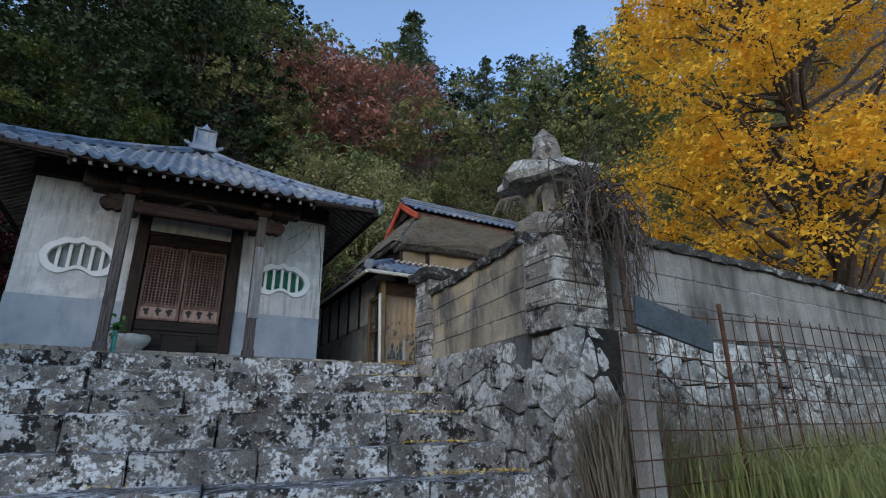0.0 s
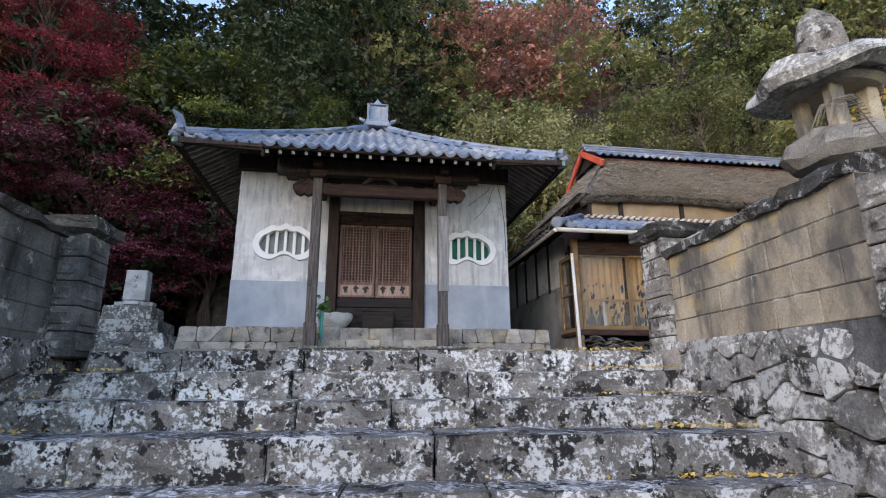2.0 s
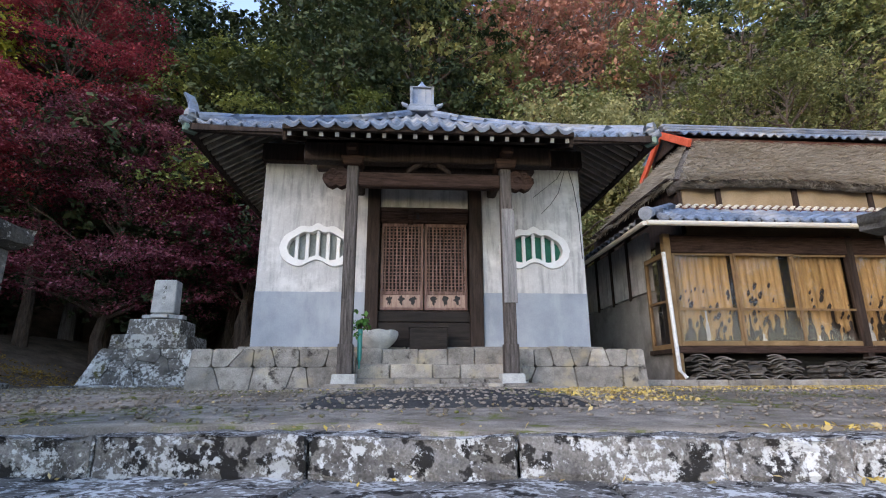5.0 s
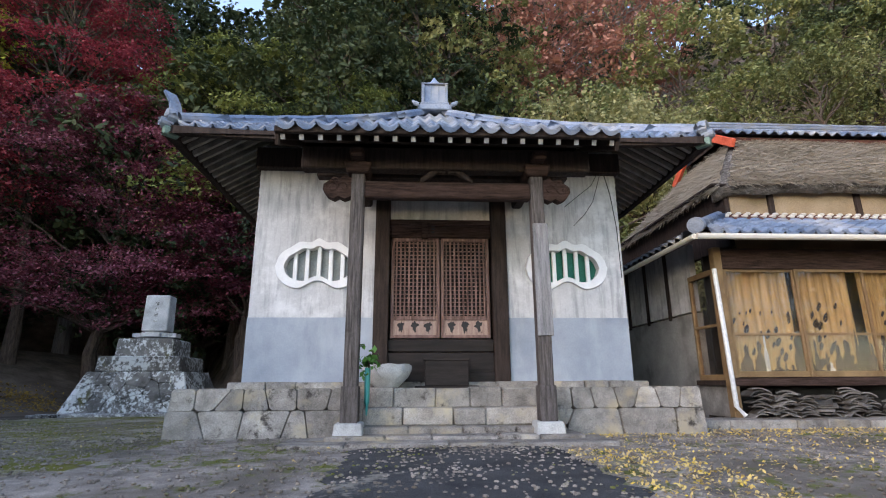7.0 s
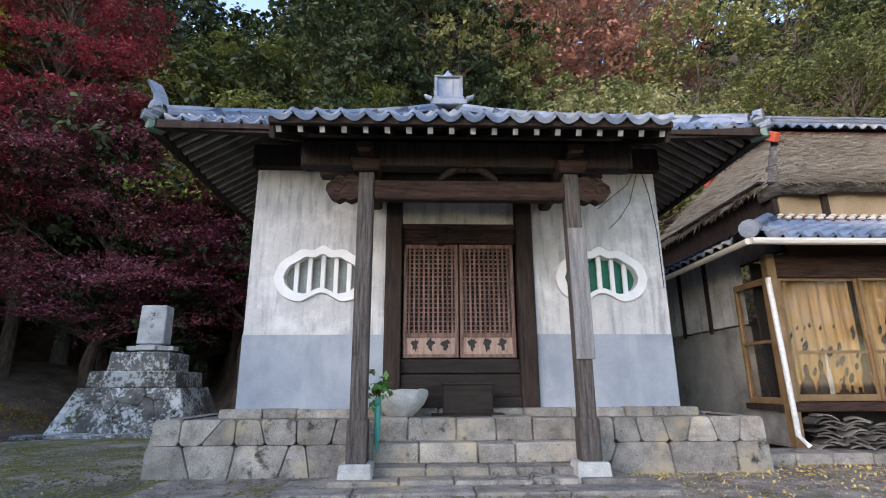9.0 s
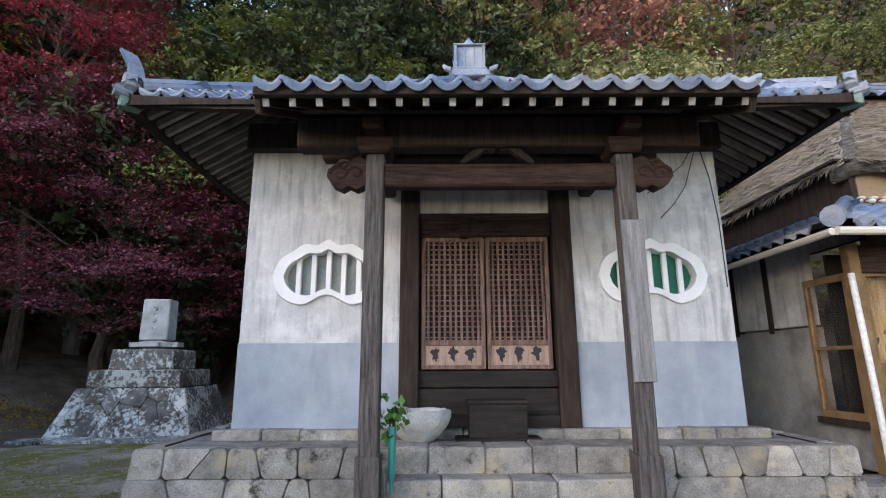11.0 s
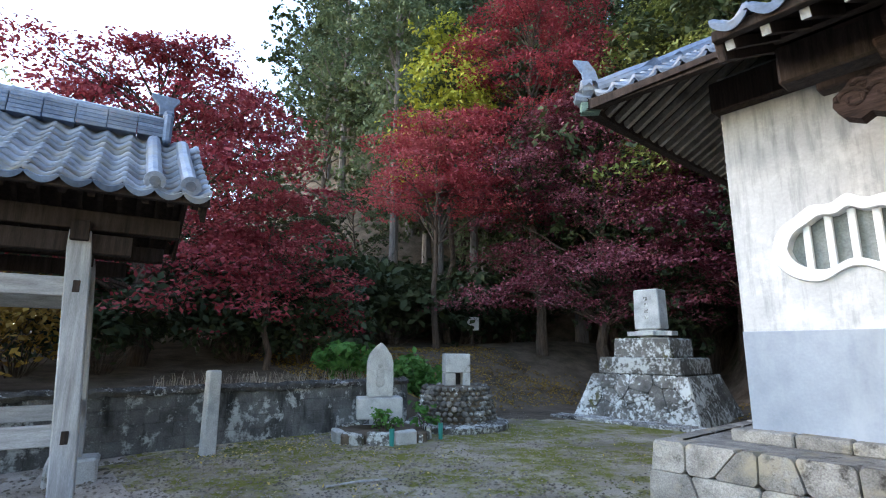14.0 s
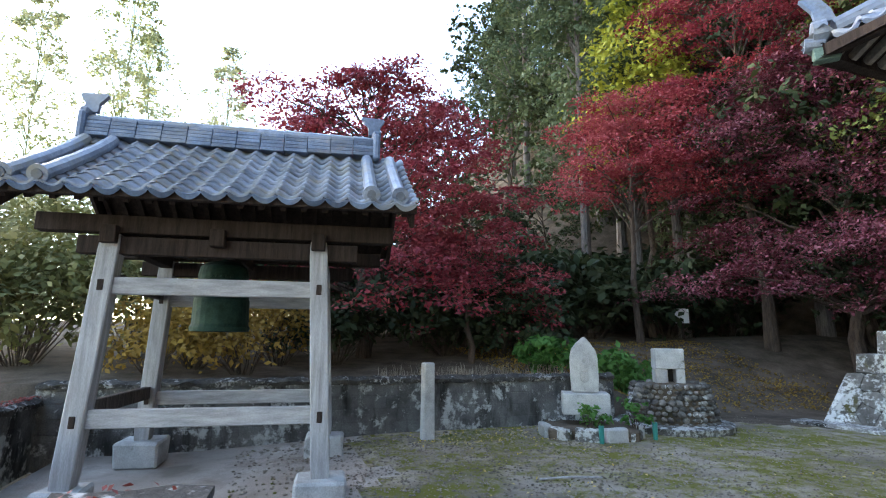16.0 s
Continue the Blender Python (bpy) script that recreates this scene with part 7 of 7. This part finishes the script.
def blades(name, label, area, n, h, w, mat, seed, lean=0.5, category="grass", zf=None):
    """Grass or straw: single bent blades."""
    g = np.random.default_rng(seed)
    x0, x1, y0, y1 = area
    V, F = [], []
    for i in range(n):
        x, y = g.uniform(x0, x1), g.uniform(y0, y1)
        z = zf(x, y) if zf else ground_z(x, y) - 0.02
        hh, a = h * g.uniform(0.5, 1.2), g.uniform(0, 2 * math.pi)
        l = lean * hh * g.uniform(0.2, 1.2)
        s = Vector((math.sin(a), -math.cos(a), 0)) * w
        d = Vector((math.cos(a), math.sin(a), 0))
        p, q, t = Vector((x, y, z)), Vector((x, y, z + hh * 0.6)) + d * l * 0.3, Vector((x, y, z + hh * (1 - 0.4 * lean))) + d * l
        o = len(V)
        V += [p - s, p + s, q + s * 0.7, q - s * 0.7, t]
        F += [(o, o + 1, o + 2, o + 3), (o + 3, o + 2, o + 4)]
    me = bpy.data.meshes.new(name)
    me.from_pydata(V, [], F)
    return tagged(link(name, me, M[mat]), label, category, kind="stuff")


blades("field_grass", "tall green and yellow field grass behind the fence", (3.0, 8.5, 1.0, 2.95), 4200, 0.75, 0.006, "grass", 1, 0.5)
blades("dry_field_grass", "dry straw-coloured grass along the wall foot", (2.9, 8.0, 2.5, 3.0), 1400, 1.1, 0.005, "dry_grass", 2, 0.5)
blades("dry_grass_tuft", "tuft of drooping dry grass at the wall corner", (2.72, 3.3, 2.55, 2.96), 1500, 1.3, 0.004, "dry_grass", 3, 0.7, zf=lambda x, y: 0.7)
blades("green_grass_tuft", "long green grass at the wall corner", (2.85, 3.3, 2.5, 2.9), 420, 1.0, 0.005, "grass", 4, 0.7, zf=lambda x, y: 0.7)
blades("straw_on_bank", "dead stems lying on the bank above the wall", (-11.4, -10.4, 8.8, 14.0), 500, 0.5, 0.006, "dry_grass", 5, 1.0)

# dry vines over the corner pillar
vine = thing("dry_vine", "tangle of dry brown vine hanging over the corner pillar", "vine", (3.25, 3.05, 3.0))
rg = random.Random(600)
for i in range(150):
    q = Vector((rg.uniform(-0.2, 0.3), rg.uniform(-0.1, 0.25), rg.uniform(0.1, 0.6)))
    d = Vector((rg.uniform(-1, 1), rg.uniform(-1, 0.4), rg.uniform(-0.2, 0.8))).normalized()
    pts = [q.copy()]
    for s in range(rg.randint(6, 16)):
        d = (d + Vector((rg.uniform(-0.7, 0.7), rg.uniform(-0.5, 0.5), rg.uniform(-0.75, 0.35)))).normalized()
        q = q + d * 0.11
        q.y = min(max(q.y, -0.24), 0.3) if q.z > 0.02 else min(max(q.y, -0.24), -0.04)
        q.x = min(max(q.x, -0.35), 0.4)
        pts.append(q.copy())
    bm = bmesh.new()
    tube(bm, pts, [0.007 * (1 - 0.8 * k / len(pts)) + 0.001 for k in range(len(pts))], 4)
    part("vine_stem", bm, M["bark"] if i % 3 else M["bark_pale"], vine)
bm = bmesh.new()
tube(bm, [(0.12, -0.12, 0.3), (0.1, -0.15, -0.6), (0.14, -0.16, -1.4), (0.12, -0.14, -2.5)], [0.03, 0.035, 0.04, 0.05], 7)
part("main_stem", bm, M["bark"], vine, "thick reddish-brown vine stem")
for k, (x, y, z, d) in enumerate(((2.95, 3.1, 3.2, -1), (2.8, 3.3, 3.12, -1.6))):
    pl_ = thing("grass_plume", "pale feathery dry grass plume", "grass plume", (x, y, z))
    bm = bmesh.new()
    for i in range(22):
        a = i / 21
        s = Vector((-0.25 * a * abs(d) * 0.7, -0.05 * a, 0.3 * math.sin(a * 2.2) * 0.9))
        e = s + Vector((-0.16 - 0.1 * a, rg.uniform(-0.04, 0.04), -0.14 - 0.1 * a))
        tube(bm, [s, s.lerp(e, 0.5) + Vector((-0.04, 0, 0.05)), e], [0.003, 0.003, 0.001], 4)
    tube(bm, [(0.15, 0.0, -0.35), (0, 0, 0), (-0.13 * abs(d), -0.03, 0.24)], 0.004, 4)
    part("plume", bm, M["dry_grass"], pl_)


def scatter(name, label, spots_, size, mat, seed, category, kind="stuff"):
    """Small flat leaves lying about."""
    me = leaf_mesh(name, spots_, [(0.01, 0.01, 0.004)] * len(spots_), 1, size, M[mat], seed, 0.9)
    return tagged(link(name, me, None), label, category, kind=kind)


g = np.random.default_rng(12)


def lie(x0, x1, y0, y1, n, gauss=False):
    xs, ys = g.uniform(x0, x1, n), g.uniform(y0, y1, n)
    return [(x, y, ground_z(x, y) + 0.02) for x, y in zip(xs, ys)]


on_steps = []
for i, (y, z) in enumerate(STEPS[:7]):
    for x0, x1, n in ((1.9, 2.7, 90), (-2.6 - 0.15 * i, -1.9, 60), (-2.0, 2.0, 16)):
        for x in g.uniform(x0, x1, n):
            on_steps.append((x, y + SKEW * x + g.uniform(0.2, 0.42), z + 0.02))
scatter("fallen_ginkgo_leaves", "fallen yellow ginkgo leaves on yard and steps", lie(1.55, 2.6, 7.5, 10.4, 900) + lie(2.2, 9, 8.5, 12.6, 1500) + lie(2.0, 9.0, 11.6, 12.6, 1200) + lie(-2, 2, 6.5, 11, 90) + lie(-9.5, -4, 8.5, 16, 260) + lie(-9.8, -8.5, 9, 12, 260) + on_steps, 0.022, "fallen", 31, "fallen leaves")
scatter("fallen_maple_leaves", "fallen red maple leaves on the wall top", [(x, 3.43 + v, 3.07) for x, v in zip(g.uniform(-10, -5.5, 700), g.uniform(-0.16, 0.1, 700))] + [(x, y, 3.36) for x, y in zip(g.uniform(-2.85, -2.35, 22), g.uniform(6.0, 6.4, 22))], 0.022, "fallen_red", 32, "fallen leaves")
scatter("leaf_litter", "brown leaf litter on the wooded bank", lie(-16, -10.2, 12, 21, 7500) + lie(-12, -4, 19.5, 22, 1200), 0.04, "brown_bush", 33, "leaf litter")
scatter("dead_leaf_bits", "small dull brown leaf bits strewn over the yard", lie(-9.8, -3.5, 8.0, 17, 2600) + lie(-2.5, 4, 7, 11, 160), 0.02, "dry_grass", 35, "leaf litter")
# gravel and chips
b = bmesh.new()
bmesh.ops.create_icosphere(b, subdivisions=1, radius=1)
pv, pf = [tuple(v.co) for v in b.verts], [tuple(v.index for v in f.verts) for f in b.faces]
b.free()
stones_ = []
for x, y in [(g.uniform(-9.6, 9), g.uniform(6.3, 12)) for _ in range(9000)] + [(g.normal(0.6, 0.8), g.normal(10.6, 0.35)) for _ in range(260)] + [(g.uniform(-9.95, -9.3), g.uniform(7, 13.5)) for _ in range(160)]:
    s = g.uniform(0.007, 0.022) * (1.8 if x < -9.2 else 1)
    stones_.append((pv, pf, Matrix.Translation((x, y, ground_z(x, y) + 0.01 + (0.03 if abs(x - 0.4) < 1.1 and y < 10.7 else 0))) @ Matrix.Rotation(g.uniform(0, 3), 4, "Z") @ Matrix.Diagonal((s * 1.3, s, s * 0.6, 1))))
cv = [(1, 0, 0), (-1, 0, 0), (0, 1, 0), (0, -1, 0), (0, 0, 1), (0, 0, -1)]
cf = [(0, 2, 4), (2, 1, 4), (1, 3, 4), (3, 0, 4), (2, 0, 5), (1, 2, 5), (3, 1, 5), (0, 3, 5)]
for _ in range(6000):
    x, y, s = g.uniform(-9.6, -3.2), g.uniform(7.6, 15.5), g.uniform(0.006, 0.017)
    stones_.append((cv, cf, Matrix.Translation((x, y, ground_z(x, y) + 0.012)) @ Matrix.Rotation(g.uniform(0, 3), 4, "Z") @ Matrix.Diagonal((s * 1.4, s, s * 0.6, 1))))
tagged(joined("gravel", stones_, M["earth"], None), "scattered gravel and stone chips on the yard", "gravel", kind="stuff")
bm = bmesh.new()
tube(bm, [(-6.25, 9.75, 2.33), (-6.2, 10.1, 2.34), (-6.1, 10.5, 2.33)], [0.012, 0.014, 0.01], 6)
single("fallen_stick", bm, M["silver_wood"], "pale bare stick lying on the yard", "stick")
